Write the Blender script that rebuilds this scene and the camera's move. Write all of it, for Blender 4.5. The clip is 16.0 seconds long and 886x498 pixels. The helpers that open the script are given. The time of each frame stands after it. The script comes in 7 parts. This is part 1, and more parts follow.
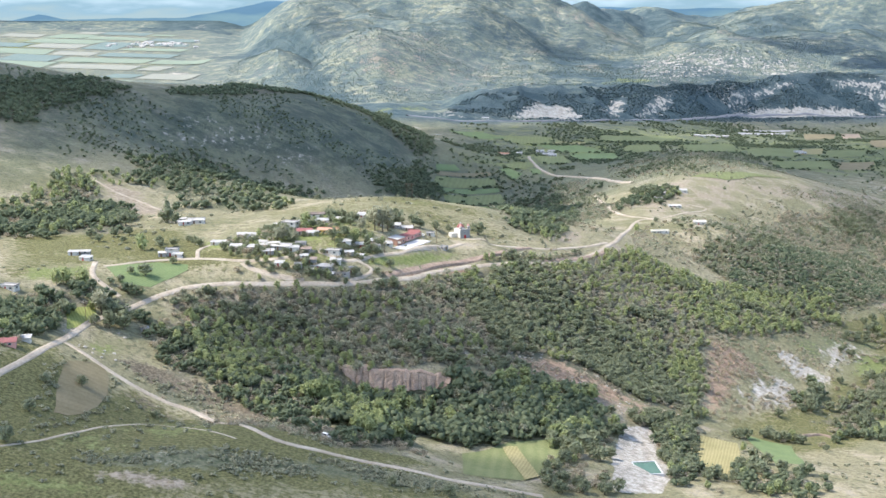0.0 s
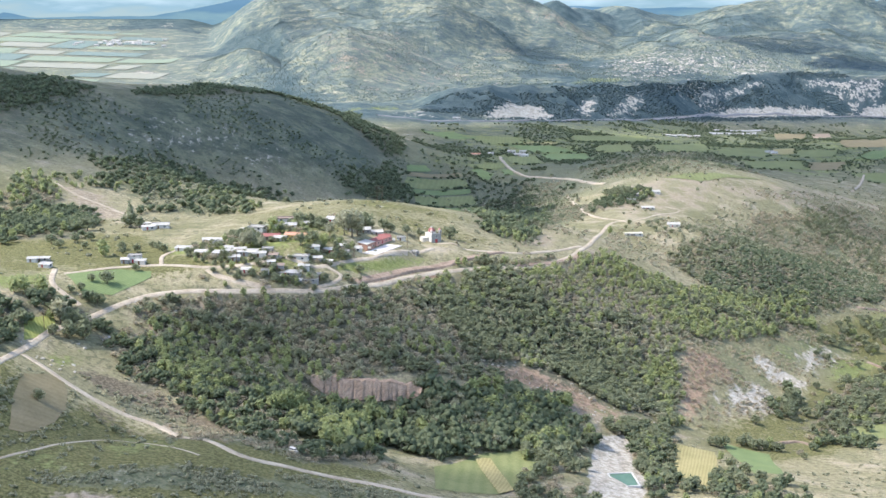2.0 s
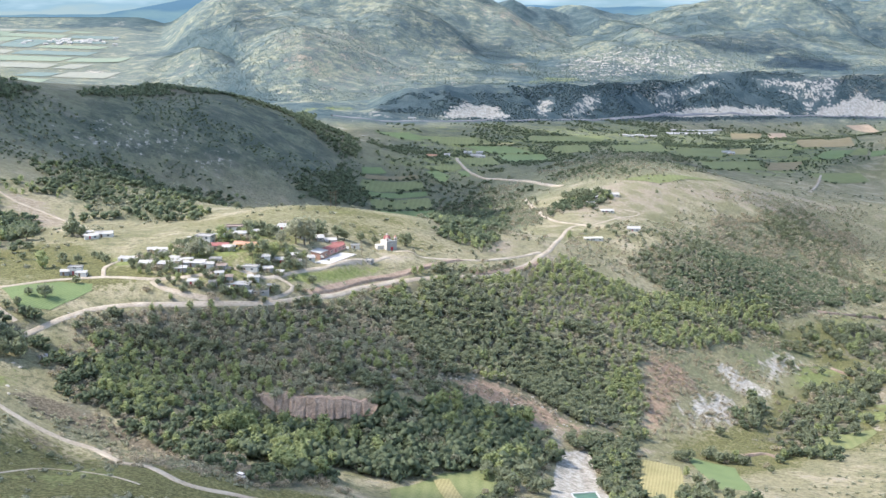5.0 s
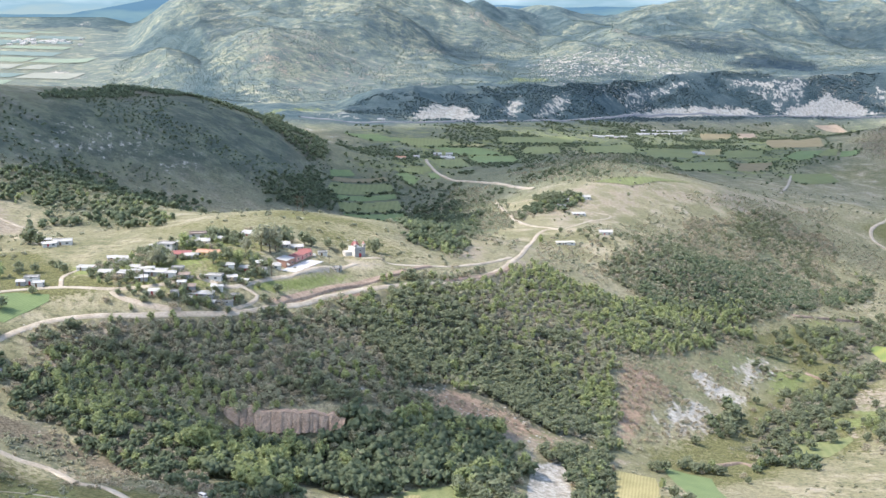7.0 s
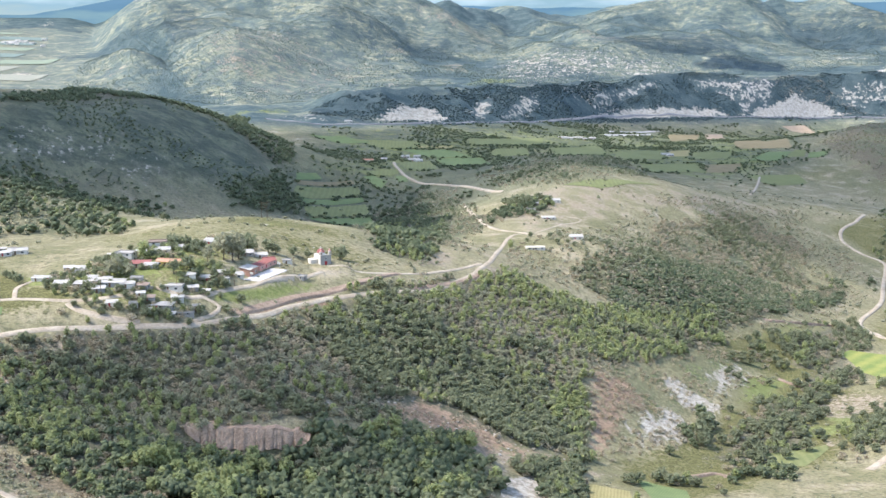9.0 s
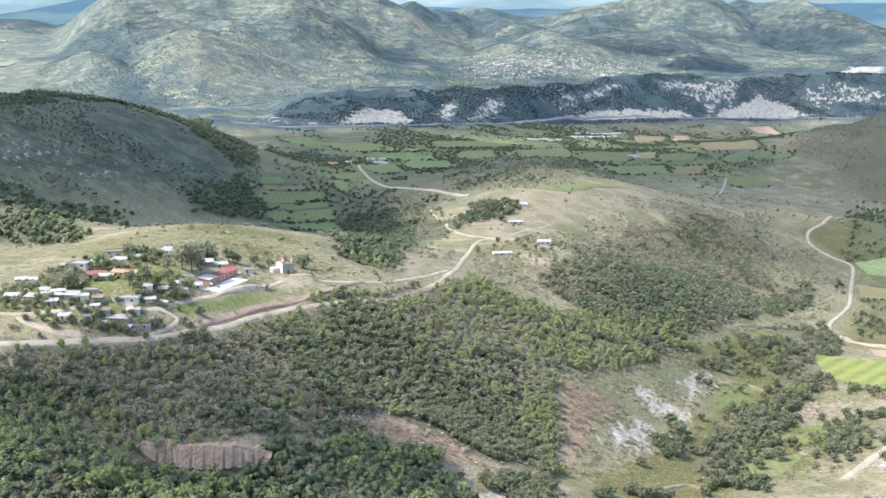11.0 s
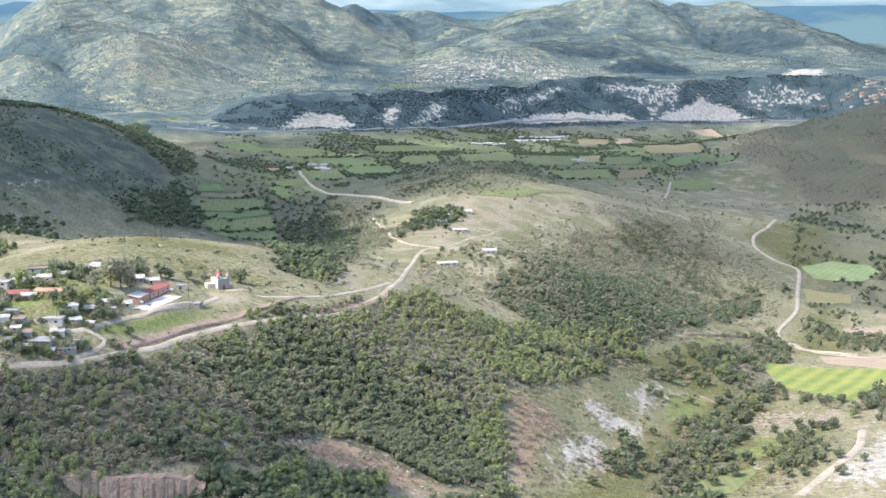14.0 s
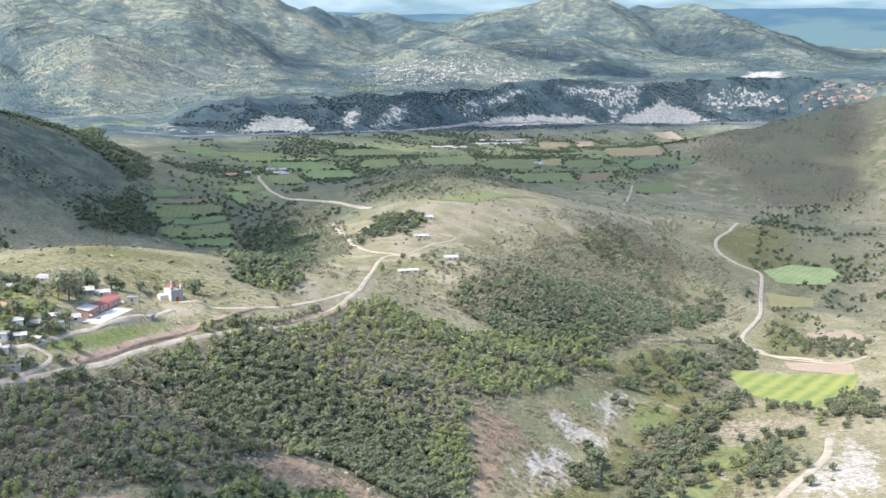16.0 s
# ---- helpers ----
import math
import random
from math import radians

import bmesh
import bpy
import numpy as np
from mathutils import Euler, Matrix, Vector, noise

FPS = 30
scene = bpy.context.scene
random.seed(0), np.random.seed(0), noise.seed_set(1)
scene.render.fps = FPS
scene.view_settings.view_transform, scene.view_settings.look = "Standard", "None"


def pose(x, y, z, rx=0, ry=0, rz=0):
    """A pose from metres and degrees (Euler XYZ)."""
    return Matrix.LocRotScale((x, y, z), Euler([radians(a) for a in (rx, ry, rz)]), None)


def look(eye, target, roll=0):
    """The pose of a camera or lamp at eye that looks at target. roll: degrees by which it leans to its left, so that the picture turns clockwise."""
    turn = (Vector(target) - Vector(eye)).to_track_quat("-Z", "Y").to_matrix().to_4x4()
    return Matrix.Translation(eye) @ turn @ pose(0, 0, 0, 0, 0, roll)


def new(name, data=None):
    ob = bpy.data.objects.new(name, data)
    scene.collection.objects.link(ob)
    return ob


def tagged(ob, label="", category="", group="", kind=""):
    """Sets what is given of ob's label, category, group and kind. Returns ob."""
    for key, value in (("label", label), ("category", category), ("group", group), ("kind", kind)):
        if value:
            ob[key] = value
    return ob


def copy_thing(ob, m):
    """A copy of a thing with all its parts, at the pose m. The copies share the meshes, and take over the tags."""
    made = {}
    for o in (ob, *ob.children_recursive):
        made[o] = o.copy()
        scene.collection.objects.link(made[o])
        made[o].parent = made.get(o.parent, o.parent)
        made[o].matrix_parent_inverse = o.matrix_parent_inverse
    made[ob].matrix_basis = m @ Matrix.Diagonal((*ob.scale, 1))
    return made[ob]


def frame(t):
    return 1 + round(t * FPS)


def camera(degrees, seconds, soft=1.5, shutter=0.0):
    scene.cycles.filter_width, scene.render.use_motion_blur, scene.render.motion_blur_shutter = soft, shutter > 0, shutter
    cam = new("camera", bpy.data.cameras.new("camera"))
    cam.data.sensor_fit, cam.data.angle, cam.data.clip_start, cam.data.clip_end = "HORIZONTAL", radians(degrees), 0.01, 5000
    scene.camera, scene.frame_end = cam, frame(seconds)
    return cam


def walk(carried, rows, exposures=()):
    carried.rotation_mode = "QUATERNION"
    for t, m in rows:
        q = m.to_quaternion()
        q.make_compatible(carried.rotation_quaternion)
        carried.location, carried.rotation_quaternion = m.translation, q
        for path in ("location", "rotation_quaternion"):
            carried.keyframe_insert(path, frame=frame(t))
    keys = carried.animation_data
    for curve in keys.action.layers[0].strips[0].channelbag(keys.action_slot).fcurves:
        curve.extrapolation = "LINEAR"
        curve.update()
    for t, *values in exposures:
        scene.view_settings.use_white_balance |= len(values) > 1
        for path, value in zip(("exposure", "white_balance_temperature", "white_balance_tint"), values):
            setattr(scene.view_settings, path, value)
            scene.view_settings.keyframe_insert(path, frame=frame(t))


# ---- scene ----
cam = camera(39.200, 16.0, soft=1.5)

# seconds, place, tilt, lean and heading of the drone
PATH = [
    (0.0, 0.00, 0.00, 300.00, 78.304, 0.320, 5.576),
    (1.0, -0.78, 7.70, 300.14, 78.274, 0.245, 4.889),
    (2.0, -1.46, 15.49, 300.29, 78.240, 0.179, 4.212),
    (3.0, -2.02, 23.36, 300.45, 78.209, 0.121, 3.536),
    (4.0, -2.47, 31.31, 300.60, 78.185, 0.071, 2.854),
    (5.0, -2.81, 39.32, 300.76, 78.170, 0.029, 2.164),
    (6.0, -3.04, 47.40, 300.90, 78.163, -0.004, 1.463),
    (7.0, -3.15, 55.53, 301.04, 78.165, -0.031, 0.749),
    (8.0, -3.15, 63.71, 301.16, 78.174, -0.051, 0.019),
    (9.0, -3.04, 71.94, 301.28, 78.190, -0.066, -0.732),
    (10.0, -2.81, 80.19, 301.37, 78.212, -0.078, -1.509),
    (11.0, -2.45, 88.48, 301.44, 78.241, -0.088, -2.318),
    (12.0, -1.98, 96.78, 301.49, 78.276, -0.098, -3.161),
    (13.0, -1.39, 105.09, 301.52, 78.317, -0.112, -4.038),
    (14.0, -0.67, 113.40, 301.51, 78.364, -0.130, -4.943),
    (15.0, 0.17, 121.70, 301.48, 78.418, -0.157, -5.861),
    (16.0, 1.15, 129.99, 301.41, 78.475, -0.195, -6.763),
]
walk(cam, [(t, pose(x, y, z, 0, 0, turn) @ pose(0, 0, 0, tilt, 0, 0) @ pose(0, 0, 0, 0, 0, -lean)) for t, x, y, z, tilt, lean, turn in PATH],
     exposures=((0.0, 1.66, 6350, 13), (16.0, 1.66, 6350, 13)))

# ---- world, sun ----
SUN_HIGH, SUN_ROUND = radians(52), radians(-97)
world = bpy.data.worlds.new("sky")
scene.world = world
world.use_nodes = True
wn = world.node_tree
sky = wn.nodes.new("ShaderNodeTexSky")
sky.sky_type, sky.sun_disc, sky.sun_elevation, sky.sun_rotation = "NISHITA", False, SUN_HIGH, SUN_ROUND
sky.dust_density = 1.5
wn.links.new(sky.outputs[0], wn.nodes["Background"].inputs[0])
wn.nodes["Background"].inputs[1].default_value = 0.15
sun = new("sun", bpy.data.lights.new("sun", "SUN"))
sun.data.energy, sun.data.angle, sun.data.color = 2.1, radians(0.6), (1.0, 0.965, 0.90)
SUN_WAY = Vector((math.sin(SUN_ROUND) * math.cos(SUN_HIGH), math.cos(SUN_ROUND) * math.cos(SUN_HIGH), math.sin(SUN_HIGH)))
sun.matrix_world = look(SUN_WAY * 3000, (0, 0, 0))


# ---- materials ----
def blank(name, rough=0.9, spec=0.2):
    m = bpy.data.materials.new(name)
    m.use_nodes = True
    b = m.node_tree.nodes["Principled BSDF"]
    b.inputs["Roughness"].default_value = rough
    b.inputs["Specular IOR Level"].default_value = spec
    return m, m.node_tree, b


def place(nt):
    return nt.nodes.new("ShaderNodeNewGeometry").outputs["Position"]


def grain(nt, scale, detail=4.0, rough=0.55, kind="fac"):
    n = nt.nodes.new("ShaderNodeTexNoise")
    n.inputs["Scale"].default_value, n.inputs["Detail"].default_value, n.inputs["Roughness"].default_value = scale, detail, rough
    nt.links.new(place(nt), n.inputs["Vector"])
    return n.outputs[0]


def ramp(nt, fac, stops):
    n = nt.nodes.new("ShaderNodeValToRGB")
    e = n.color_ramp.elements
    while len(e) < len(stops):
        e.new(0.5)
    for s, (p, c) in zip(e, stops):
        s.position, s.color = p, (*c, 1) if len(c) == 3 else c
    nt.links.new(fac, n.inputs[0])
    return n.outputs[0]


def step(nt, fac, lo, hi):
    n = nt.nodes.new("ShaderNodeMapRange")
    n.interpolation_type = "SMOOTHSTEP"
    n.inputs[1].default_value, n.inputs[2].default_value = lo, hi
    nt.links.new(fac, n.inputs[0])
    return n.outputs[0]


def blend(nt, fac, a, b, how="MIX"):
    n = nt.nodes.new("ShaderNodeMix")
    n.data_type, n.blend_type = "RGBA", how
    for sock, v in ((n.inputs[0], fac), (n.inputs[6], a), (n.inputs[7], b)):
        if isinstance(v, (int, float)):
            sock.default_value = v
        elif isinstance(v, tuple):
            sock.default_value = (*v, 1)
        else:
            nt.links.new(v, sock)
    return n.outputs[2]


def arith(nt, op, a, b):
    n = nt.nodes.new("ShaderNodeMath")
    n.operation = op
    for sock, v in ((n.inputs[0], a), (n.inputs[1], b)):
        if isinstance(v, (int, float)):
            sock.default_value = v
        else:
            nt.links.new(v, sock)
    return n.outputs[0]


def bumped(nt, b, height, strength, distance):
    n = nt.nodes.new("ShaderNodeBump")
    n.inputs["Strength"].default_value, n.inputs["Distance"].default_value = strength, distance
    nt.links.new(height, n.inputs["Height"])
    nt.links.new(n.outputs[0], b.inputs["Normal"])


def mottled(name, dark, light, scale=0.4, fine=6.0, rough=0.9, bump=0.3, lift=0.1):
    """A surface that wavers between two colours at two sizes, with a little relief."""
    m, nt, b = blank(name, rough)
    big = step(nt, grain(nt, scale, 5), 0.3, 0.7)
    small = grain(nt, fine, 3)
    c = blend(nt, big, dark, light)
    c = blend(nt, 0.35, c, ramp(nt, small, ((0.3, tuple(v * 0.6 for v in dark)), (0.7, tuple(min(1, v * 1.25) for v in light)))))
    nt.links.new(c, b.inputs["Base Color"])
    bumped(nt, b, small, bump, lift)
    return m


def leafy(name, dark, light):
    """Foliage: tone by tree, by clump and by leaf."""
    m, nt, b = blank(name, 0.75, 0.15)
    a = nt.nodes.new("ShaderNodeAttribute")
    a.attribute_name = "tone"
    info = nt.nodes.new("ShaderNodeObjectInfo")
    isl = nt.nodes.new("ShaderNodeNewGeometry").outputs["Random Per Island"]
    t = arith(nt, "ADD", arith(nt, "MULTIPLY", a.outputs["Fac"], 0.55), arith(nt, "MULTIPLY", isl, 0.35))
    t = arith(nt, "ADD", t, arith(nt, "MULTIPLY", info.outputs["Random"], 0.2))
    c = ramp(nt, t, ((0.1, dark), (0.9, light)))
    c = blend(nt, 0.4, c, ramp(nt, grain(nt, 2.5, 3), ((0.35, tuple(v * 0.6 for v in dark)), (0.65, light))))
    nt.links.new(c, b.inputs["Base Color"])
    glow = nt.nodes.new("ShaderNodeBsdfTranslucent")
    nt.links.new(c, glow.inputs[0])
    mix = nt.nodes.new("ShaderNodeMixShader")
    mix.inputs[0].default_value = 0.5
    nt.links.new(b.outputs[0], mix.inputs[1])
    nt.links.new(glow.outputs[0], mix.inputs[2])
    nt.links.new(mix.outputs[0], nt.nodes["Material Output"].inputs[0])
    return m


DRY_LIGHT = (0.385, 0.335, 0.215)


def earth():
    """The open ground: dry pasture, with woodland floor, lush grass, pale rock and red soil where the plan has them;
    far ground is tinted blue for haze.
    """
    m, nt, b = blank("pasture_and_soil", 0.95, 0.1)
    big, mid, small, fine = grain(nt, 0.006, 6), grain(nt, 0.045, 6, 0.6), grain(nt, 0.35, 5, 0.65), grain(nt, 2.2, 3)
    dry = blend(nt, step(nt, big, 0.35, 0.65), (0.205, 0.196, 0.10), (0.315, 0.28, 0.165))
    dry = blend(nt, step(nt, mid, 0.42, 0.66), dry, DRY_LIGHT)
    dry = blend(nt, arith(nt, "MULTIPLY", step(nt, small, 0.47, 0.66), 0.8), dry, (0.118, 0.118, 0.068))
    dry = blend(nt, arith(nt, "MULTIPLY", step(nt, arith(nt, "ADD", mid, arith(nt, "MULTIPLY", small, 0.5)), 0.86, 0.95), 0.7), dry, (0.42, 0.36, 0.27))
    covers = []
    for name in ("cover_a", "cover_b", "cover_c", "cover_d"):
        a = nt.nodes.new("ShaderNodeAttribute")
        a.attribute_name = name
        s = nt.nodes.new("ShaderNodeSeparateColor")
        nt.links.new(a.outputs["Color"], s.inputs[0])
        covers += [s.outputs[0], s.outputs[1], s.outputs[2]]
    wood, lush, pale, red, tan, scrub, haze_far, bank, dull_cover, olive, umber, _spare = covers
    rag = arith(nt, "ADD", arith(nt, "MULTIPLY", arith(nt, "SUBTRACT", mid, 0.5), 0.9), arith(nt, "MULTIPLY", arith(nt, "SUBTRACT", small, 0.5), 0.9))

    def edge(v):
        return step(nt, arith(nt, "ADD", v, rag), 0.38, 0.62)
    # far ground: bluish tones paint aerial haze into the base colour
    haze_tint = blend(nt, step(nt, big, 0.4, 0.6), (0.18, 0.208, 0.165), (0.265, 0.275, 0.192))
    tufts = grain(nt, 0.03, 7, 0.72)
    haze_tint = blend(nt, arith(nt, "MULTIPLY", step(nt, tufts, 0.46, 0.60), 0.75), haze_tint, (0.082, 0.12, 0.125))
    haze_tint = blend(nt, arith(nt, "MULTIPLY", step(nt, mid, 0.48, 0.58), 0.7), haze_tint, (0.075, 0.112, 0.122))
    haze_tint = blend(nt, arith(nt, "MULTIPLY", step(nt, tufts, 0.43, 0.35), 0.8), haze_tint, (0.42, 0.395, 0.28))
    haze_tint = blend(nt, arith(nt, "MULTIPLY", step(nt, grain(nt, 0.075, 6, 0.75), 0.50, 0.58), 0.5), haze_tint, (0.085, 0.122, 0.125))
    dry = blend(nt, haze_far, dry, haze_tint)
    # duller ground for the dark hill and valley, mottled dark green and grey
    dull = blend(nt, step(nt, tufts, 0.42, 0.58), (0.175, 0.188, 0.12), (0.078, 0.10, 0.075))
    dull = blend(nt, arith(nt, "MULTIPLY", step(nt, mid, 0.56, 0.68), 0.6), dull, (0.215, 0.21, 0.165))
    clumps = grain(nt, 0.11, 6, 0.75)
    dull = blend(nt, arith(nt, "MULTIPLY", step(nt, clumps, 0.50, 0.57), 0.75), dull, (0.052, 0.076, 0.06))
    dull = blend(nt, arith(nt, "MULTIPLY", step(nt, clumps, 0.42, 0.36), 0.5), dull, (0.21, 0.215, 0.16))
    dry = blend(nt, arith(nt, "MULTIPLY", dull_cover, 0.92), dry, dull)
    speck = grain(nt, 0.8, 5, 0.7)
    dry = blend(nt, edge(umber), dry, blend(nt, step(nt, speck, 0.38, 0.62), (0.12, 0.10, 0.066), (0.21, 0.175, 0.12)))
    dry = blend(nt, edge(olive), dry, blend(nt, step(nt, speck, 0.36, 0.64), (0.105, 0.107, 0.04), (0.20, 0.188, 0.082)))
    c = blend(nt, edge(scrub), dry, blend(nt, step(nt, small, 0.4, 0.6), (0.095, 0.11, 0.060), (0.19, 0.19, 0.115)))
    floor = blend(nt, step(nt, small, 0.4, 0.62), (0.115, 0.115, 0.07), (0.215, 0.195, 0.135))
    # the far wood floor takes the same painted haze
    floor = blend(nt, haze_far, floor, blend(nt, step(nt, tufts, 0.4, 0.6), (0.052, 0.084, 0.09), (0.10, 0.135, 0.132)))
    c = blend(nt, edge(wood), c, floor)
    c = blend(nt, edge(lush), c, blend(nt, step(nt, small, 0.35, 0.7), (0.16, 0.19, 0.06), (0.27, 0.285, 0.115)))
    c = blend(nt, edge(tan), c, blend(nt, step(nt, small, 0.35, 0.65), (0.26, 0.21, 0.145), (0.40, 0.335, 0.245)))
    c = blend(nt, edge(red), c, blend(nt, step(nt, small, 0.35, 0.65), (0.25, 0.17, 0.11), (0.40, 0.285, 0.195)))
    mp = nt.nodes.new("ShaderNodeMapping")
    mp.inputs["Rotation"].default_value, mp.inputs["Scale"].default_value = (0, 0, radians(-25)), (0.17, 0.09, 0.08)
    nt.links.new(place(nt), mp.inputs[0])
    runs = nt.nodes.new("ShaderNodeTexNoise")
    runs.inputs["Scale"].default_value, runs.inputs["Detail"].default_value, runs.inputs["Roughness"].default_value = 1.0, 7, 0.65
    nt.links.new(mp.outputs[0], runs.inputs["Vector"])
    ragged = step(nt, arith(nt, "ADD", pale, arith(nt, "MULTIPLY", arith(nt, "SUBTRACT", runs.outputs[0], 0.5), 2.3)), 0.40, 0.68)
    c = blend(nt, ragged, c, blend(nt, step(nt, small, 0.38, 0.6), (0.33, 0.295, 0.23), (0.53, 0.485, 0.405)))
    worn = arith(nt, "ADD", arith(nt, "MULTIPLY", arith(nt, "SUBTRACT", mid, 0.5), 1.5), arith(nt, "MULTIPLY", arith(nt, "SUBTRACT", runs.outputs[0], 0.5), 1.6))
    c = blend(nt, step(nt, arith(nt, "ADD", arith(nt, "MULTIPLY", bank, 0.95), worn), 0.36, 0.62), c, blend(nt, step(nt, runs.outputs[0], 0.36, 0.60), (0.35, 0.325, 0.265), (0.52, 0.48, 0.40)))
    c = blend(nt, 0.5, c, blend(nt, 1.0, c, ramp(nt, speck, ((0.36, (0.35, 0.36, 0.35)), (0.6, (1, 1, 1)))), "MULTIPLY"))
    c = blend(nt, 0.25, c, blend(nt, 1.0, c, ramp(nt, fine, ((0.3, (0.3, 0.3, 0.3)), (0.7, (1, 1, 1)))), "MULTIPLY"))
    nt.links.new(c, b.inputs["Base Color"])
    bumped(nt, b, arith(nt, "ADD", small, arith(nt, "MULTIPLY", fine, 0.3)), 0.7, 1.6)
    return m


EARTH = earth()
TRACK_DIRT = mottled("packed_dirt", (0.27, 0.22, 0.155), (0.42, 0.36, 0.275), 0.12, 0.9)
ASPHALT = mottled("grey_asphalt", (0.16, 0.16, 0.16), (0.24, 0.235, 0.225), 0.05, 1.0)
OAK_LEAF = leafy("oak_leaves", (0.165, 0.185, 0.11), (0.285, 0.305, 0.18))
LIME_LEAF = leafy("young_leaves", (0.25, 0.288, 0.128), (0.415, 0.445, 0.205))
GREY_LEAF = leafy("dry_scrub_twigs", (0.345, 0.30, 0.205), (0.52, 0.455, 0.325))
OLIVE_LEAF = leafy("olive_leaves", (0.27, 0.27, 0.175), (0.43, 0.42, 0.28))
# far leaves tinted blue, so that haze sits in their colour
HAZED_LEAF = leafy("hazed_oak_leaves", (0.12, 0.165, 0.145), (0.19, 0.23, 0.185))
HAZED_WOOD_LEAF = leafy("hazed_dark_leaves", (0.085, 0.13, 0.135), (0.14, 0.185, 0.175))
BARK = mottled("bark", (0.07, 0.055, 0.04), (0.16, 0.13, 0.10), 2.0, 12.0)


# ---- the lie of the land ----
SWELLS = []


def swell(height, x, y, along, across, turn):
    """A rise (or a hollow) with its reach along and across its own axis."""
    SWELLS.append((height, x, y, along, across, radians(turn)))


BASE = (99.4, 0.0014, 0.0000)
swell(-11.5, 51, 353, 130, 85, 20)
swell(1.5, -46, 355, 130, 32, 174)
swell(3.8, -63, 384, 30, 41, 109)
swell(10.0, 382, 89, 168, 59, 122)
swell(4.2, -64, 470, 60, 30, 141)
swell(-7.4, -143, 460, 62, 23, 41)
swell(11.3, -193, 447, 37, 27, 74)
swell(19.0, -122, 472, 27, 49, 178)
swell(-4.4, -122, 487, 27, 24, 54)
swell(-6.0, -42, 508, 36, 26, 146)
swell(5.2, 12, 527, 37, 24, 101)
swell(-43.7, -155, 509, 61, 77, 137)
swell(-36.2, -394, 376, 34, 398, 41)
swell(8.0, -152, 525, 25, 27, 113)
swell(-6.3, 32, 571, 36, 28, 24)
swell(-4.7, -149, 554, 102, 26, 39)
swell(3.5, 108, 569, 27, 45, 148)
swell(4.7, -23, 589, 29, 74, 140)
swell(14.3, -75, 586, 32, 58, 11)
swell(3.0, 94, 615, 28, 95, 94)
swell(11.7, -124, 617, 30, 49, 175)
swell(-5.5, 101, 630, 31, 73, 38)
swell(7.5, 273, 587, 54, 72, 123)
swell(27.6, -172, 637, 49, 182, 161)
swell(-17.0, 220, 623, 84, 71, 114)
swell(-39.4, 102, 673, 71, 189, 145)
swell(-7.8, -185, 659, 60, 32, 63)
swell(-12.4, 24, 698, 32, 65, 154)
swell(-47.2, -252, 671, 126, 171, 81)
swell(17.2, 25, 721, 59, 38, 12)
swell(6.9, -240, 685, 34, 54, 163)
swell(73.9, -68, 761, 175, 190, 178)
swell(-4.1, -153, 769, 243, 40, 173)
swell(9.6, -342, 776, 53, 65, 70)
swell(21.6, -749, 426, 234, 55, 5)
swell(12.1, 156, 873, 61, 41, 110)
swell(-11.7, 142, 879, 40, 172, 56)
swell(-16.3, 400, 851, 84, 108, 80)
swell(118.9, -503, 795, 187, 518, 33)
swell(27.2, 151, 989, 59, 117, 132)
swell(23.8, -865, 554, 393, 207, 103)
swell(-10.4, -306, 1067, 59, 74, 157)
swell(12.0, -429, 1026, 147, 86, 136)
swell(-3.6, 333, 1089, 234, 46, 104)
swell(-16.2, -8, 1145, 64, 221, 160)
swell(96.0, 98, 1185, 198, 117, 53)
swell(-66.8, 349, 1182, 280, 160, 13)
swell(18.1, -257, 1231, 74, 177, 116)
swell(34.3, 325, 1243, 122, 259, 18)
swell(-39.1, -98, 1313, 244, 98, 94)
swell(87.3, -367, 1391, 175, 343, 153)
swell(18.7, 105, 1439, 135, 72, 69)
swell(6.1, -611, 1430, 78, 139, 22)
swell(12.4, 528, 1592, 98, 94, 163)
swell(-65.6, -286, 1766, 251, 148, 178)
swell(-78.6, 726, 1861, 271, 260, 75)
swell(-29.6, -360, 2016, 275, 139, 8)
swell(64.2, 707, 1993, 639, 276, 26)
swell(89.5, -438, 2327, 507, 267, 96)
swell(14.3, 146, 2392, 131, 181, 122)
swell(-21.1, -1389, 2376, 320, 387, 157)
swell(-12.5, 743, 2722, 387, 151, 35)
swell(-145.9, 826, 2810, 587, 1229, 166)
swell(141.5, -168, 3426, 514, 569, 77)
swell(16.7, -1875, 3700, 2000, 622, 102)
swell(-34.0, -1051, 4093, 508, 558, 21)
swell(185.1, 1243, 4870, 1603, 880, 16)
swell(88, 1175, 2270, 480, 300, 20)


def lattice(x, y, seed):
    i, j = np.floor(x).astype(np.int64), np.floor(y).astype(np.int64)
    u, v = x - i, y - j
    u, v = u * u * (3 - 2 * u), v * v * (3 - 2 * v)

    def r(a, b):
        h = (a * 374761393 + b * 668265263 + seed * 974634541) & 0xFFFFFFFF
        h = ((h ^ (h >> 13)) * 1274126177) & 0xFFFFFFFF
        return ((h ^ (h >> 16)) & 0xFFFF) / 65535.0
    return (r(i, j) * (1 - u) + r(i + 1, j) * u) * (1 - v) + (r(i, j + 1) * (1 - u) + r(i + 1, j + 1) * u) * v


def fractal(x, y, size, seed, octaves=4):
    t, a, s = 0.0, 0.5, 1.0 / size
    for k in range(octaves):
        t = t + a * (lattice(x * s + 17.3 * k, y * s - 9.1 * k, seed + k) - 0.5)
        a, s = a * 0.5, s * 2.03
    return t


CRESTS = []


def crest_line(*nodes):
    """A line of the far country, from west to east: bearing in degrees, distance and height."""
    CRESTS.append(np.array(nodes, float).T)


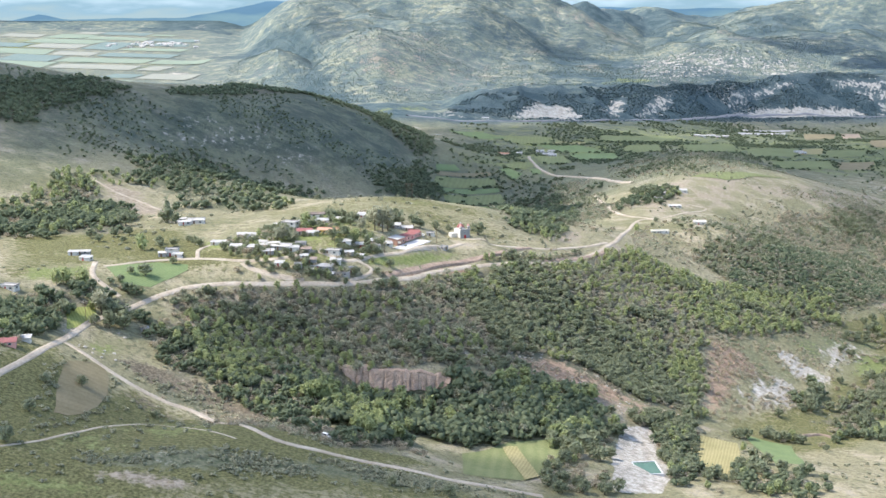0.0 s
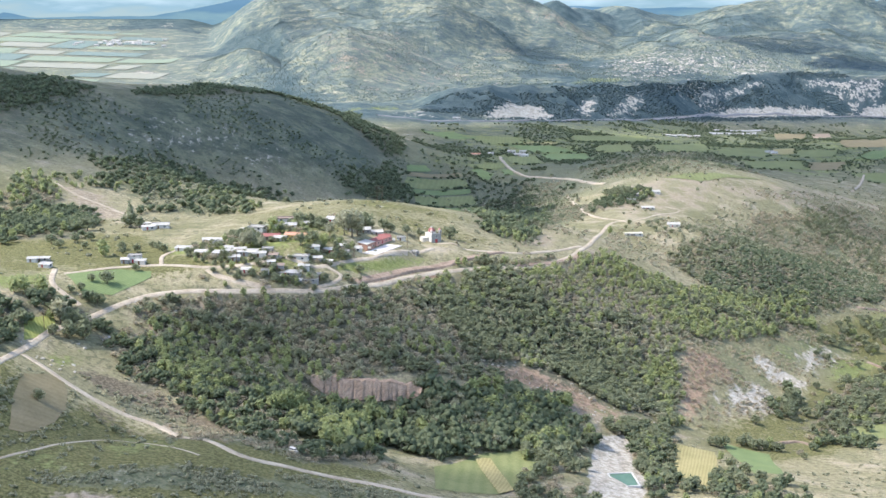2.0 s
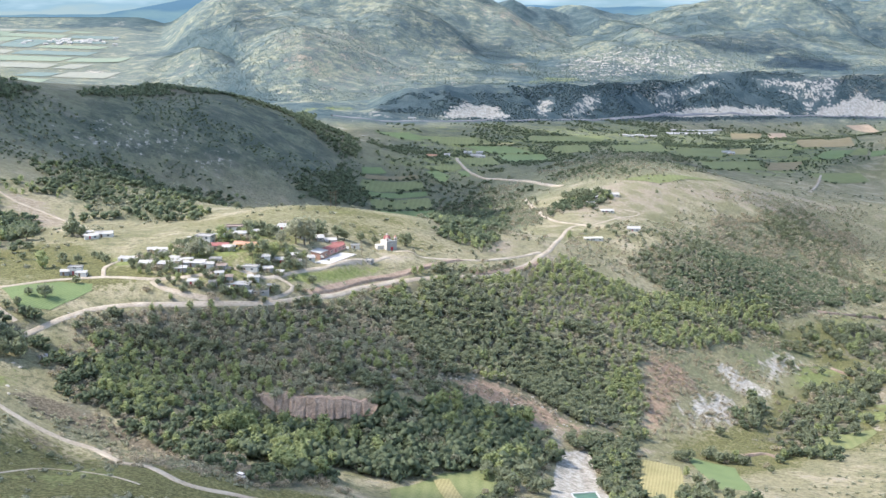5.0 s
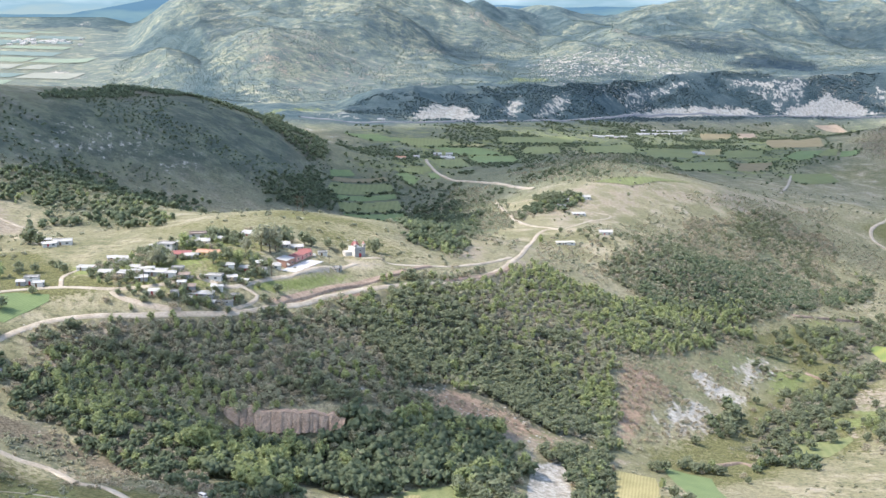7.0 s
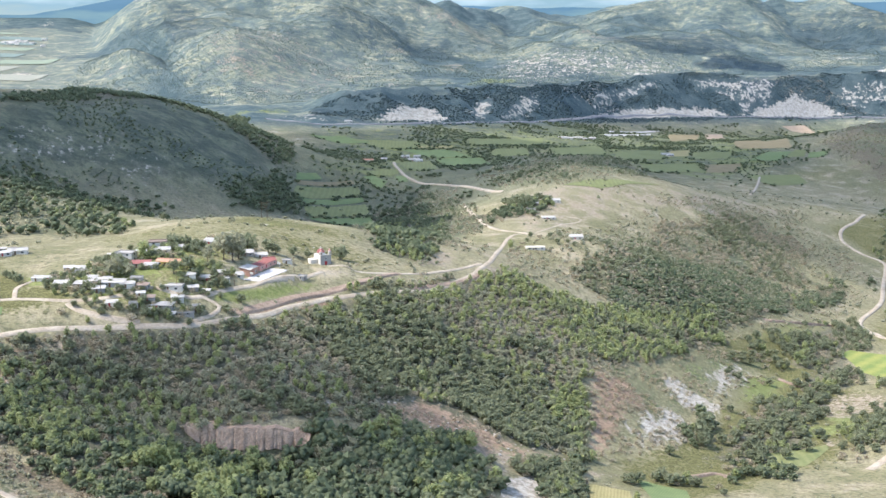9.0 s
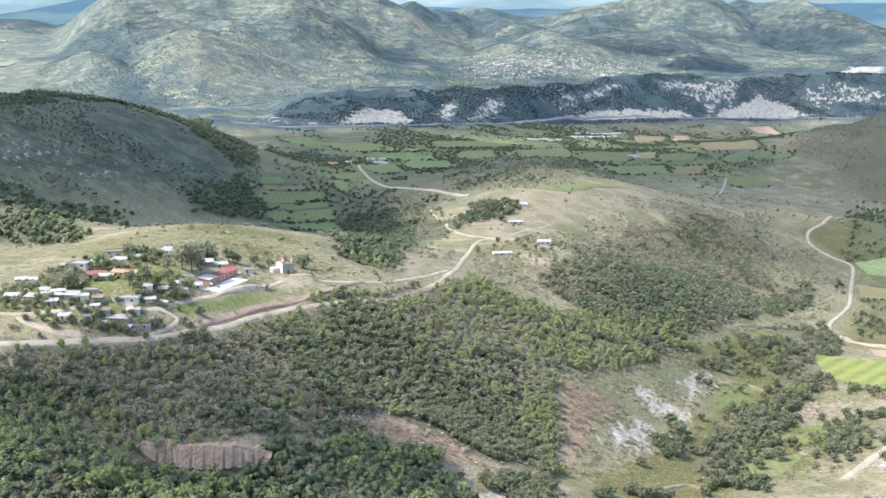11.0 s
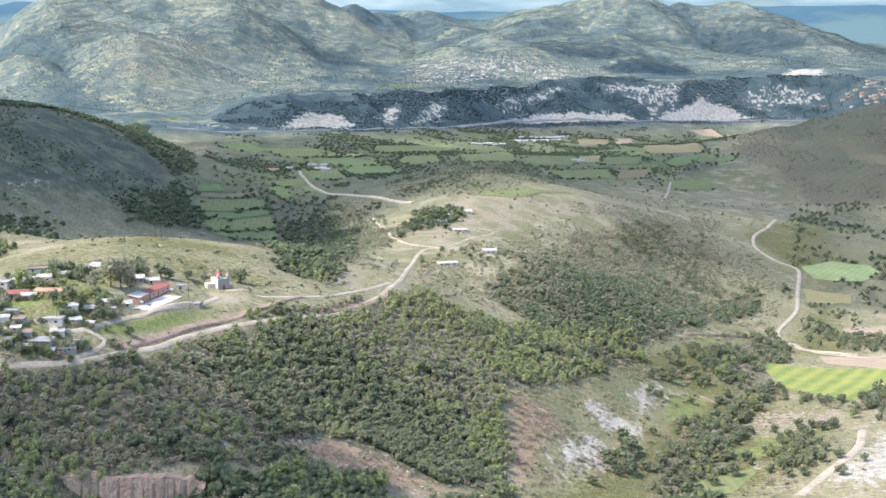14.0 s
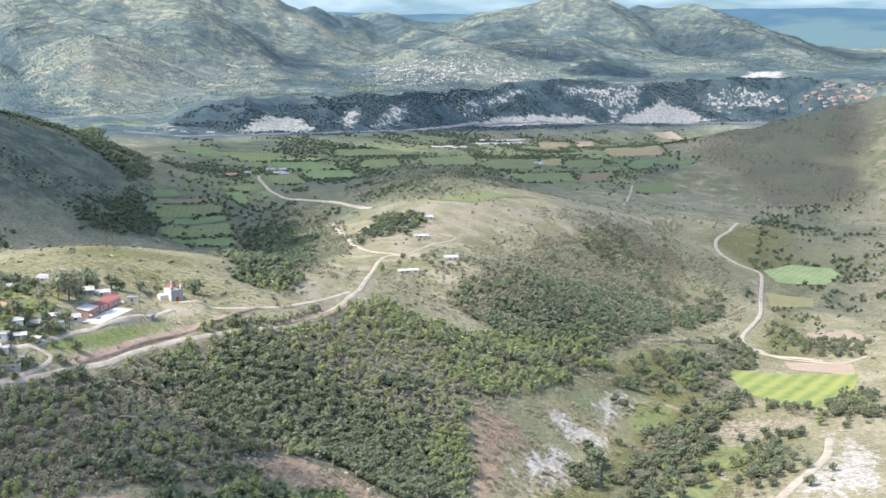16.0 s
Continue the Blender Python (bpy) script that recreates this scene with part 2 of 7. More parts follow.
crest_line((-27.28, 2000, 107), (-14.87, 2000, 93), (-7.35, 1960, 104), (-4.78, 2000, 90), (-2.45, 2080, 81), (0.42, 2170, 73), (3.53, 2290, 63), (6.12, 2480, 47), (8.67, 2700, 31), (13.18, 2900, 18), (16.82, 2980, 13), (20.32, 3000, 19), (27.88, 3000, 42))  # foot of the road cut
crest_line((-27.22, 2300, 101), (-12.38, 2300, 82), (-8.61, 2200, 93), (-5.8, 2250, 88), (-4.76, 2260, 108), (-3.72, 2270, 118), (-2.17, 2300, 118), (-0.1, 2380, 114), (1.97, 2480, 107), (4.55, 2580, 104), (7.1, 2780, 96), (8.87, 2900, 99), (10.62, 3000, 109), (12.6, 3080, 102), (15.52, 3130, 99), (19.46, 3180, 103), (22.43, 3200, 108), (27.72, 3200, 114))  # brow of the chalk ridge
crest_line((-27.13, 2900, 98), (-17.17, 2900, 87), (-14.78, 2800, 88), (-12.35, 2700, 79), (-8.86, 2500, 76), (-6.3, 2550, 76), (-4.76, 2650, 79), (-2.69, 2700, 86), (-0.1, 2750, 91), (1.97, 2800, 91), (4.54, 2850, 89), (7.61, 3050, 82), (10.62, 3200, 89), (13.09, 3250, 93), (16.71, 3300, 91), (19.46, 3330, 95), (22.42, 3350, 105), (27.7, 3400, 118))  # hollow behind the ridge
crest_line((-27.03, 3500, 123), (-17.11, 3400, 112), (-15.21, 3200, 119), (-13.25, 3050, 151), (-11.04, 2950, 151), (-8.54, 2900, 146), (-6.01, 2950, 127), (-3.71, 3000, 116), (-1.13, 3100, 126), (0.93, 3200, 118), (2.47, 3300, 109), (3.76, 3300, 113), (5.55, 3250, 130), (7.57, 3350, 141), (9.32, 3450, 155), (11.82, 3500, 139), (13.78, 3450, 129), (15.48, 3550, 117), (17.83, 3650, 130), (20.12, 3700, 139), (22.37, 3750, 124), (24.14, 3700, 108), (27.68, 3700, 114))  # lower spurs
crest_line((-26.95, 4000, 152), (-16.59, 3900, 137), (-14.69, 3700, 136), (-13.19, 3500, 197), (-11.71, 3400, 221), (-9.23, 3400, 225), (-6.74, 3450, 199), (-4.19, 3550, 211), (-1.64, 3650, 202), (0.41, 3700, 180), (2.46, 3750, 147), (3.75, 3850, 141), (5.01, 3800, 177), (7.04, 3800, 192), (9.29, 3850, 201), (11.29, 3900, 181), (12.99, 3950, 203), (15.41, 4000, 176), (17.31, 4050, 162), (19.36, 4100, 196), (21.18, 4100, 181), (23.21, 4100, 139), (24.31, 4100, 117), (27.64, 4100, 126))  # upper spurs
crest_line((-26.9, 4500, 178), (-15.84, 4400, 162), (-14.66, 4300, 146), (-13.42, 4000, 213), (-12.17, 3850, 265), (-10.68, 3850, 293), (-7.19, 3900, 310), (-3.41, 3950, 298), (-0.61, 4000, 292), (1.68, 4150, 261), (3.72, 4300, 241), (6.21, 4450, 224), (8.02, 4400, 236), (10.5, 4300, 257), (12.69, 4300, 279), (15.33, 4350, 283), (16.99, 4400, 257), (19.09, 4400, 232), (20.47, 4400, 218), (22.28, 4400, 176), (23.64, 4400, 131), (24.52, 4400, 111), (27.63, 4400, 116))  # mountain crests
crest_line((-26.86, 4850, 207), (-15.81, 4850, 199), (-14.63, 4850, 178), (-12.2, 4850, 198), (-4.7, 4850, 174), (6.22, 4850, 185), (15.4, 4850, 174), (22.3, 4850, 144), (24.48, 4850, 127), (27.6, 4850, 128))  # far rim


def furrow(x, y):
    """Nought along the gullies that run down the mountains, growing towards the ribs between them."""
    return np.abs(fractal(x * 1.25 + 0.35 * y, y * 0.55, 520, 31, 3)) * 2.2


def far_land(x, y):
    """The country beyond the valley: road cut, chalk ridge, and mountains with their gullies; and where it takes over."""
    b, d = np.degrees(np.arctan2(x + 3, y - 64)), np.hypot(x + 3, y - 64)
    b, d = b + 0.5 * fractal(x, y, 260, 12, 3), d + 130 * fractal(x, y, 300, 13, 3) * np.clip((d - 2300) / 600, 0, 1) * np.clip((b + 15.0) / 1.3, 0, 1)
    at = [(np.interp(b, n[0], n[1]), np.interp(b, n[0], n[2])) for n in CRESTS]
    z = at[0][1] + 0 * d
    for (d0, z0), (d1, z1) in zip(at, at[1:]):
        t = np.clip((d - d0) / (d1 - d0), 0, 1)
        z = z + (z1 - z0) * (0.6 * t + 0.4 * t * t * (3 - 2 * t))
    steep = np.clip((d - at[2][0]) / 350, 0, 1) * np.clip((z - 105) / 60, 0, 1)
    steep = steep * np.clip((b + 15.0) / 1.3, 0, 1)
    z = z + steep * (130 * (furrow(x, y) - 0.26) + 30 * fractal(x, y, 190, 33, 4) + 16 * (0.2 - 2 * np.abs(fractal(x * 1.2, y * 0.6, 120, 36, 3))))
    face = np.clip((d - at[0][0]) / 60, 0, 1) * np.clip((at[2][0] - d) / 100, 0, 1)
    z = z + face * (22 * (0.2 - np.abs(fractal(x * 1.2, y * 0.45, 130, 34, 3)) * 2) + 14 * fractal(x, y, 70, 35, 3))
    w = np.clip((d - at[0][0] + 190) / 190, 0, 1)
    return z, w * w * (3 - 2 * w)


TERRACED = []


def ground(x, y):
    """Height of the ground above the valley's datum."""
    x, y = np.asarray(x, float), np.asarray(y, float)
    z = BASE[0] + BASE[1] * x + BASE[2] * y
    for h, cx, cy, a, b, t in SWELLS:
        c, s = math.cos(t), math.sin(t)
        u, v = (c * (x - cx) + s * (y - cy)) / a, (c * (y - cy) - s * (x - cx)) / b
        z = z + h * np.exp(-0.5 * (u * u + v * v))
    brow = np.exp(-0.5 * (((x - 1080) / 330) ** 2 + ((y - 2150) / 330) ** 2))
    z = z + brow * 60 * (0.2 - 1.6 * np.abs(fractal(x * 1.1 - 0.5 * y, y * 0.6, 190, 37, 3)))
    far, share = far_land(x, y)
    z = z + (far - z) * share
    z = z + fractal(x, y, 38, 5, 3) * (2.2 + share * np.where(x < -0.27 * y, -2.0, 3.0))
    lip = np.interp(x, (-104, -76, -48), (549, 552, 558))
    ends = np.clip(np.minimum((x + 106) / 8, (-44 - x) / 8), 0, 1)
    z = z - 6.5 * ends * np.where(y < lip, np.clip((y - 505) / 35, 0, 1), 0)
    for cx, cy, half, deep, turn, level in TERRACED:
        c, s = math.cos(turn), math.sin(turn)
        u, v = np.abs(c * (x - cx) + s * (y - cy)) - half, np.abs(c * (y - cy) - s * (x - cx)) - deep
        t = np.clip(np.hypot(np.maximum(u, 0), np.maximum(v, 0)) / 6.0, 0, 1)
        z = z + (level - z) * (1 - t * t * (3 - 2 * t))
    return z


def inside(shape, x, y):
    """Which of the points lie within a plan outline."""
    hit = np.zeros(np.shape(x), bool)
    n = len(shape)
    for k in range(n):
        (ax, ay), (bx, by) = shape[k], shape[(k + 1) % n]
        if ay != by:
            hit ^= ((ay > y) != (by > y)) & (x < (bx - ax) * (y - ay) / (by - ay) + ax)
    return hit


def soft_inside(shape, x, y, soft):
    """1 within an outline, falling to 0 over a soft edge outside it."""
    d = np.full(np.shape(x), 1e9)
    n = len(shape)
    for k in range(n):
        (ax, ay), (bx, by) = shape[k], shape[(k + 1) % n]
        ex, ey = bx - ax, by - ay
        t = np.clip(((x - ax) * ex + (y - ay) * ey) / (ex * ex + ey * ey + 1e-9), 0, 1)
        d = np.minimum(d, np.hypot(x - ax - t * ex, y - ay - t * ey))
    return np.where(inside(shape, x, y), 0.5 + 0.5 * np.clip(d / soft, 0, 1), 0.5 - 0.5 * np.clip(d / soft, 0, 1))


# plan outlines, in metres
Z_SLOPE = [(-189, 571), (-176, 584), (-161, 593), (-131, 605), (-103, 618), (-85, 636), (-67, 668), (-46, 698), (-11, 739), (19, 799), (47, 858), (74, 826), (126, 860), (179, 897), (141, 816), (93, 752), (73, 637), (27, 614), (-4, 606), (-57, 566), (-86, 552), (-111, 527), (-162, 523)]
Z_RAVINE = [(-127, 519), (-97, 542), (-62, 548), (-25, 580), (15, 605), (26, 581), (-11, 547), (-40, 517), (-77, 505), (-112, 513)]
Z_GULLY = [(-188, 538), (-170, 566), (-135, 552), (-97, 542), (-111, 508), (-148, 513)]
Z_STREAM = [(134, 679), (161, 730), (183, 766), (230, 835), (289, 957), (318, 968), (290, 880), (249, 816), (198, 683)]
Z_STREAM_B = [(264, 799), (292, 801), (259, 729), (222, 672), (212, 676), (231, 718)]
Z_STREAM_C = [(305, 879), (366, 903), (374, 886), (326, 814), (296, 846)]
Z_SCRUB = [(91, 888), (122, 948), (208, 1192), (323, 1359), (396, 1400), (377, 1275), (288, 1052), (210, 924), (157, 880), (118, 866)]
Z_LIME = [(14, 787), (50, 841), (85, 839), (143, 867), (166, 866), (134, 796), (98, 776), (62, 775), (32, 763)]
Z_KNOLL = [(-313, 806), (-318, 883), (-321, 1069), (-293, 1091), (-222, 1103), (-182, 770), (-243, 769), (-283, 814)]
Z_WEST = [(-324, 770), (-311, 810), (-288, 752), (-272, 752), (-239, 660), (-279, 661)]
Z_DRAW = [(-61, 1306), (-18, 1358), (19, 1181), (-1, 1031), (-21, 795), (-37, 805)]
Z_EAST = [(665, 1824), (800, 1840), (766, 1653), (570, 1252), (490, 1221), (369, 1020), (405, 1188), (484, 1386)]
Z_QUARRY = [(-2, 533), (25, 587), (38, 608), (61, 615), (78, 592), (76, 501), (54, 493), (45, 590), (24, 556), (21, 477), (-1, 466)]
Z_DARKHILL = [(-440, 1055), (-399, 1190), (-360, 1349), (-426, 2089), (-294, 2027), (-157, 1502), (-133, 1266), (-195, 1190), (-302, 1068), (-344, 819)]
Z_CREST = [(-391, 1184), (-379, 1352), (-428, 2103), (-294, 2027), (-157, 1502), (-166, 1406), (-243, 1491), (-302, 1485), (-350, 1310)]
Z_VALLEY = [(-144, 1429), (-115, 1881), (208, 2218), (750, 2752), (600, 2040), (390, 1722), (176, 1884), (-19, 1446), (-97, 1478)]
PALE_TERRACE = [(172, 824), (196, 867), (209, 860), (191, 811), (169, 779)]
SCAR = [(101, 679), (110, 714), (134, 746), (148, 735), (140, 704)]
RED_SLOPE = [(90, 752), (110, 752), (119, 729), (92, 681), (80, 652), (83, 682)]
QUARRY = [(31, 590), (45, 601), (49, 529), (42, 487), (23, 478), (26, 545)]
PALE_BANK = [(236, 681), (262, 707), (303, 756), (313, 734), (278, 662)]
LAWN = [(-105, 634), (-87, 666), (-65, 700), (-57, 701), (-70, 675), (-93, 637)]
TAN_WEST = [(-311, 800), (-283, 804), (-247, 766), (-257, 729), (-286, 754)]
TAN_SPUR = [(13, 868), (46, 1015), (60, 1040), (46, 945), (15, 818), (-11, 768), (-17, 780)]
TAN_HILL = [(164, 1245), (232, 1324), (334, 1457), (423, 1587), (285, 1327), (181, 1219)]
CUT = [(-82, 645), (-51, 694), (-8, 743), (25, 817), (28, 813), (-6, 734), (-45, 694), (-72, 657)]
RIDGE_TAN = [(-29, 589), (4, 613), (33, 615), (67, 619), (111, 639), (84, 637), (38, 607), (1, 597), (-26, 583)]
TAN_EAST = [(238, 815), (260, 848), (294, 840), (314, 826), (304, 794), (275, 809), (236, 777)]
LUSH_CORNER = [(-181, 368), (-171, 398), (-151, 468), (-118, 425), (-152, 391), (-166, 359)]
LUSH_EAST = [(198, 850), (254, 887), (238, 846), (170, 754)]
LUSH_EAST_B = [(237, 802), (290, 829), (254, 765), (225, 755)]
ROCK_A = [(-359, 1139), (-334, 1188), (-326, 1160), (-351, 1118)]
ROCK_B = [(-358, 1077), (-293, 1217), (-283, 1175), (-349, 1063)]
ROCK_C = [(-279, 1159), (-236, 1235), (-235, 1175), (-270, 1142)]
GREEN_BAND = [(-59, 682), (-29, 720), (-2, 716), (19, 696), (64, 722), (79, 693), (78, 656), (36, 622), (1, 648), (-29, 636), (-48, 648)]
BROWN_ZONE = [(-166, 583), (-65, 646), (-42, 632), (-30, 613), (-62, 570), (-112, 567), (-145, 578)]
LEFT_LIME = [(-174, 561), (-139, 583), (-100, 569), (-106, 549), (-154, 527)]
SPUR_BARE = [(-28, 609), (-10, 638), (9, 643), (44, 630), (74, 644), (54, 618), (22, 605), (-4, 603)]
Z_DARKWOOD = [(138, 945), (252, 1132), (316, 1162), (289, 1040), (208, 935), (154, 882), (125, 863), (114, 887)]
Z_LIMEWOOD = [(70, 814), (116, 855), (160, 894), (208, 952), (198, 894), (143, 812), (103, 770), (69, 769)]
Z_LIMEWOOD_B = [(323, 1135), (396, 1246), (370, 1154), (307, 1070)]
OAKS_A = [(146, 683), (170, 718), (189, 752), (189, 778), (252, 858), (297, 921), (295, 873), (253, 827), (223, 768), (209, 707), (178, 685)]
OAKS_B = [(194, 876), (248, 934), (242, 892), (194, 861)]
OAKS_C = [(249, 945), (364, 1082), (327, 970), (275, 891), (245, 884)]
OAKS_D = [(339, 867), (374, 886), (348, 823), (317, 810)]
OAKS_E = [(402, 1056), (445, 1047), (409, 969), (380, 983)]
TAN_PLOT = [(231, 813), (267, 847), (316, 832), (284, 797), (236, 769)]
TAN_PLOT_B = [(214, 724), (236, 733), (225, 711), (209, 707)]
PALE_EAST = [(314, 819), (328, 782), (265, 649), (234, 666), (277, 720)]
PALE_STREAM = [(134, 775), (145, 789), (157, 778), (167, 767), (161, 748), (146, 752)]
FALLOW = [(-196, 460), (-192, 475), (-187, 477), (-181, 466), (-176, 451), (-174, 434), (-174, 421), (-177, 412), (-181, 410), (-189, 433)]
TRACK_LOW = [(-186, 363), (-174, 378), (-167, 398), (-162, 418), (-152, 438), (-134, 428), (-117, 420)]
YARD_WEST = [(-310, 650), (-258, 685), (-216, 687), (-149, 614), (-189, 590), (-212, 557), (-230, 584), (-251, 523)]
VILLAGE_SLOPE = [(-214, 767), (-149, 810), (-95, 830), (-35, 795), (2, 808), (-32, 739), (-100, 729), (-161, 694)]
EAST_LOW = [(83, 659), (133, 703), (205, 773), (172, 641), (126, 599), (92, 593)]
OAKS_POOL = [(44, 598), (70, 640), (58, 497), (47, 494), (54, 557), (44, 574)]
OAKS_LOW = [(80, 546), (110, 574), (111, 524), (97, 503), (77, 494)]
OAKS_BANK = [(152, 700), (184, 725), (189, 711), (176, 657), (147, 647)]
OAKS_SCAR = [(140, 731), (159, 751), (155, 724), (138, 703)]
HEDGE_WEST = [(-323, 679), (-317, 713), (-272, 757), (-253, 699), (-283, 688), (-290, 620)]
GROVE_WEST = [(-241, 501), (-233, 535), (-214, 556), (-222, 519), (-214, 483), (-220, 454)]
TAN_CREST = [(71, 1186), (129, 1253), (219, 1332), (367, 1546), (437, 1502), (311, 1317), (188, 1208), (128, 1071), (74, 973), (54, 1074)]
LAWN_LOW = [(-207, 499), (-192, 526), (-187, 511), (-192, 484)]
WEST_MEADOW = [(-258, 562), (-232, 585), (-224, 563), (-246, 533)]
WEST_WOOD = [(-318, 695), (-280, 757), (-258, 707), (-290, 675), (-300, 655)]
WEST_WOOD_B = [(-241, 524), (-220, 553), (-213, 541), (-223, 515), (-215, 464)]
WEST_WOOD_C = [(-216, 542), (-200, 562), (-193, 544), (-206, 528)]
Z_FORE = [(-172, 364), (-142, 382), (-100, 431), (-39, 440), (-38, 433), (-164, 347)]
CUT_BANK = [(-88, 637), (-67, 674), (-46, 698), (-46, 691), (-66, 665), (-87, 630)]
BARE_LEFT = [(-186, 565), (-172, 583), (-161, 580), (-166, 550), (-184, 531)]
VILLAGE_LAWN = [(-108, 635), (-88, 664), (-78, 672), (-82, 656), (-100, 632)]
VILLAGE_LAWN_B = [(-147, 654), (-130, 665), (-122, 649), (-140, 633)]
VILLAGE_LAWN_C = [(-195, 651), (-185, 661), (-172, 634), (-186, 627)]
GULLY_WEST = [(-178, 533), (-161, 549), (-135, 536), (-95, 540), (-81, 507), (-105, 498), (-126, 498), (-149, 506), (-169, 505)]
GULLY_WEST_B = [(-185, 535), (-166, 550), (-133, 510), (-96, 496), (-63, 499), (-61, 463), (-87, 450), (-128, 490), (-163, 511)]
SPUR_SCRUB = [(-19, 1447), (17, 1382), (41, 1161), (59, 1089), (28, 998), (2, 817), (-11, 768)]
SPUR_SCRUB_B = [(108, 936), (190, 1152), (296, 1251), (212, 1005), (89, 875)]
SPUR_SCRUB_C = [(55, 1429), (153, 1847), (300, 1958), (252, 1430), (130, 1232), (69, 1260)]
SPUR_OAKS = [(49, 1127), (73, 1170), (99, 1183), (101, 1153), (68, 1086), (49, 1073)]
LIME_TOP = [(33, 872), (61, 851), (94, 815), (142, 842), (136, 807), (73, 750), (33, 729), (12, 770)]
BANK_BUSH = [(80, 752), (190, 893), (246, 894), (173, 781), (143, 703), (80, 652), (81, 703)]
HEDGE_LOW = [(80, 649), (114, 647), (140, 641), (136, 613), (103, 621), (72, 633)]
HEDGE_LOW_B = [(27, 604), (55, 626), (71, 619), (64, 587), (41, 584)]
BANK_LINE = [(-90, 630), (-82, 645), (-72, 665), (-63, 680), (-39, 713), (-17, 757)]
BANK_LINE_B = [(-10, 733), (2, 753), (15, 777), (25, 800), (31, 816)]
BANK_LINE_C = [(253, 979), (281, 1001), (315, 1023), (332, 1044)]
BANK_LINE_E = [(230, 863), (243, 854), (252, 860)]
BANK_LINE_F = [(125, 648), (142, 661), (147, 657)]
BARE_TOP = [(-168, 582), (-160, 589), (-148, 591), (-149, 584), (-162, 578)]
WEST_LIME = [(-326, 719), (-334, 749), (-316, 806), (-298, 798), (-299, 760), (-304, 727)]
EAST_MEADOW = [(212, 755), (264, 781), (274, 756), (244, 712), (229, 730), (206, 726)]
EAST_MEADOW_B = [(196, 885), (264, 989), (321, 1028), (248, 934)]
HILL_EAST = [(659, 2160), (964, 2724), (1316, 2887), (811, 1803), (676, 1816)]
WEST_HILL = [(-495, 1064), (-436, 1079), (-360, 965), (-334, 850), (-360, 761)]
RAVINE_EDGE = [(-106, 499), (-90, 517), (-60, 529), (-10, 564), (19, 577), (8, 533), (-28, 520), (-49, 504), (-83, 477)]
VERGE = [(-175, 495), (-154, 496), (-120, 485), (-86, 473), (-100, 447), (-126, 438), (-156, 475), (-166, 471)]
VALLEY_DARK = [(-69, 2069), (262, 2503), (833, 2924), (727, 2559), (298, 2027), (116, 1931), (0, 1832)]
CHALK_A = [(-93, 2162), (-71, 2223), (-43, 2308), (-12, 2339), (13, 2334), (31, 2268)]
CHALK_B = [(73, 2322), (92, 2442), (118, 2481), (121, 2420), (101, 2341)]
CHALK_C = [(134, 2365), (169, 2503), (215, 2589), (219, 2544), (183, 2466), (169, 2417)]
CHALK_D = [(354, 2674), (421, 2771), (521, 2845), (653, 2924), (688, 2916)]
CHALK_E = [(717, 2919), (798, 2981), (866, 3013), (918, 2987), (956, 2927)]
CHALK_F = [(621, 3034), (841, 3104), (821, 3021), (772, 2983), (729, 2942), (707, 2994), (627, 2992)]
CHALK_G = [(366, 2779), (471, 2930), (536, 2969), (524, 2941), (398, 2779), (346, 2711)]
CHALK_H = [(948, 3025), (1041, 3046), (1172, 3002), (1142, 2950), (989, 2959)]
CHALK_I = [(-252, 2104), (-190, 2190), (-170, 2082), (-229, 2101)]
CHALK_J = [(1053, 3120), (1174, 3269), (1276, 3289), (1181, 3090)]
PALE_FAR = [(145, 3320), (261, 3408), (406, 3368), (537, 3345), (671, 3350), (603, 3078), (453, 3170), (357, 3067), (223, 2915), (152, 3025)]
PINK_SPUR = [(-554, 2748), (-482, 2833), (-455, 2903), (-420, 2974), (-358, 2836), (-306, 2696), (-351, 2595), (-419, 2742)]
TAN_TOP = [(-62, 3913), (112, 3982), (245, 3851), (187, 3709), (24, 3804)]
INLET_A = [(-20, 2700), (83, 2942), (128, 2931), (74, 2740)]
INLET_B = [(112, 3031), (230, 2994), (204, 2916), (97, 2912)]
INLET_C = [(-139, 3271), (-39, 3414), (6, 3384), (-94, 3212)]
INLET_D = [(5, 3234), (95, 3387), (118, 3116), (46, 3108)]
INLET_E = [(-74, 3273), (-24, 3389), (55, 3203), (-23, 3194)]
INLET_F = [(-170, 2640), (-33, 2854), (-7, 2700), (-125, 2560)]
GAP_FIELD = [(-345, 2200), (-290, 2330), (-235, 2290), (-240, 2150), (-290, 2050)]
PLAIN_BARE = [(-983, 2984), (-1002, 3104), (-959, 3097), (-882, 2974)]
RED_TOWN = [(1173, 2986), (1241, 2967), (1335, 2900), (1290, 2840), (1193, 2886)]
FAR_TOWN = [(-1406, 3703), (-1356, 3913), (-1193, 4003), (-1119, 3754), (-1249, 3696)]
PLAIN = [(-1339, 2744), (-2012, 4096), (-1290, 4300), (-930, 3170), (-840, 2863)]
WOOD_BAND = [(3, 2384), (83, 2572), (211, 2760), (381, 2842), (454, 2993), (359, 2770), (198, 2596), (100, 2446)]
WOOD_BAND_B = [(218, 2489), (318, 2729), (529, 2970), (556, 2935), (365, 2718)]
RIDGE_WOOD = [(-190, 2130), (-225, 2250), (-60, 2350), (120, 2500), (420, 2920), (620, 3080), (1150, 3100), (1300, 2960), (1000, 2890), (700, 2880), (420, 2680), (200, 2400), (60, 2230)]
CHALK = (CHALK_A, CHALK_B, CHALK_C, CHALK_D, CHALK_E, CHALK_F, CHALK_G, CHALK_H, CHALK_I, CHALK_J)
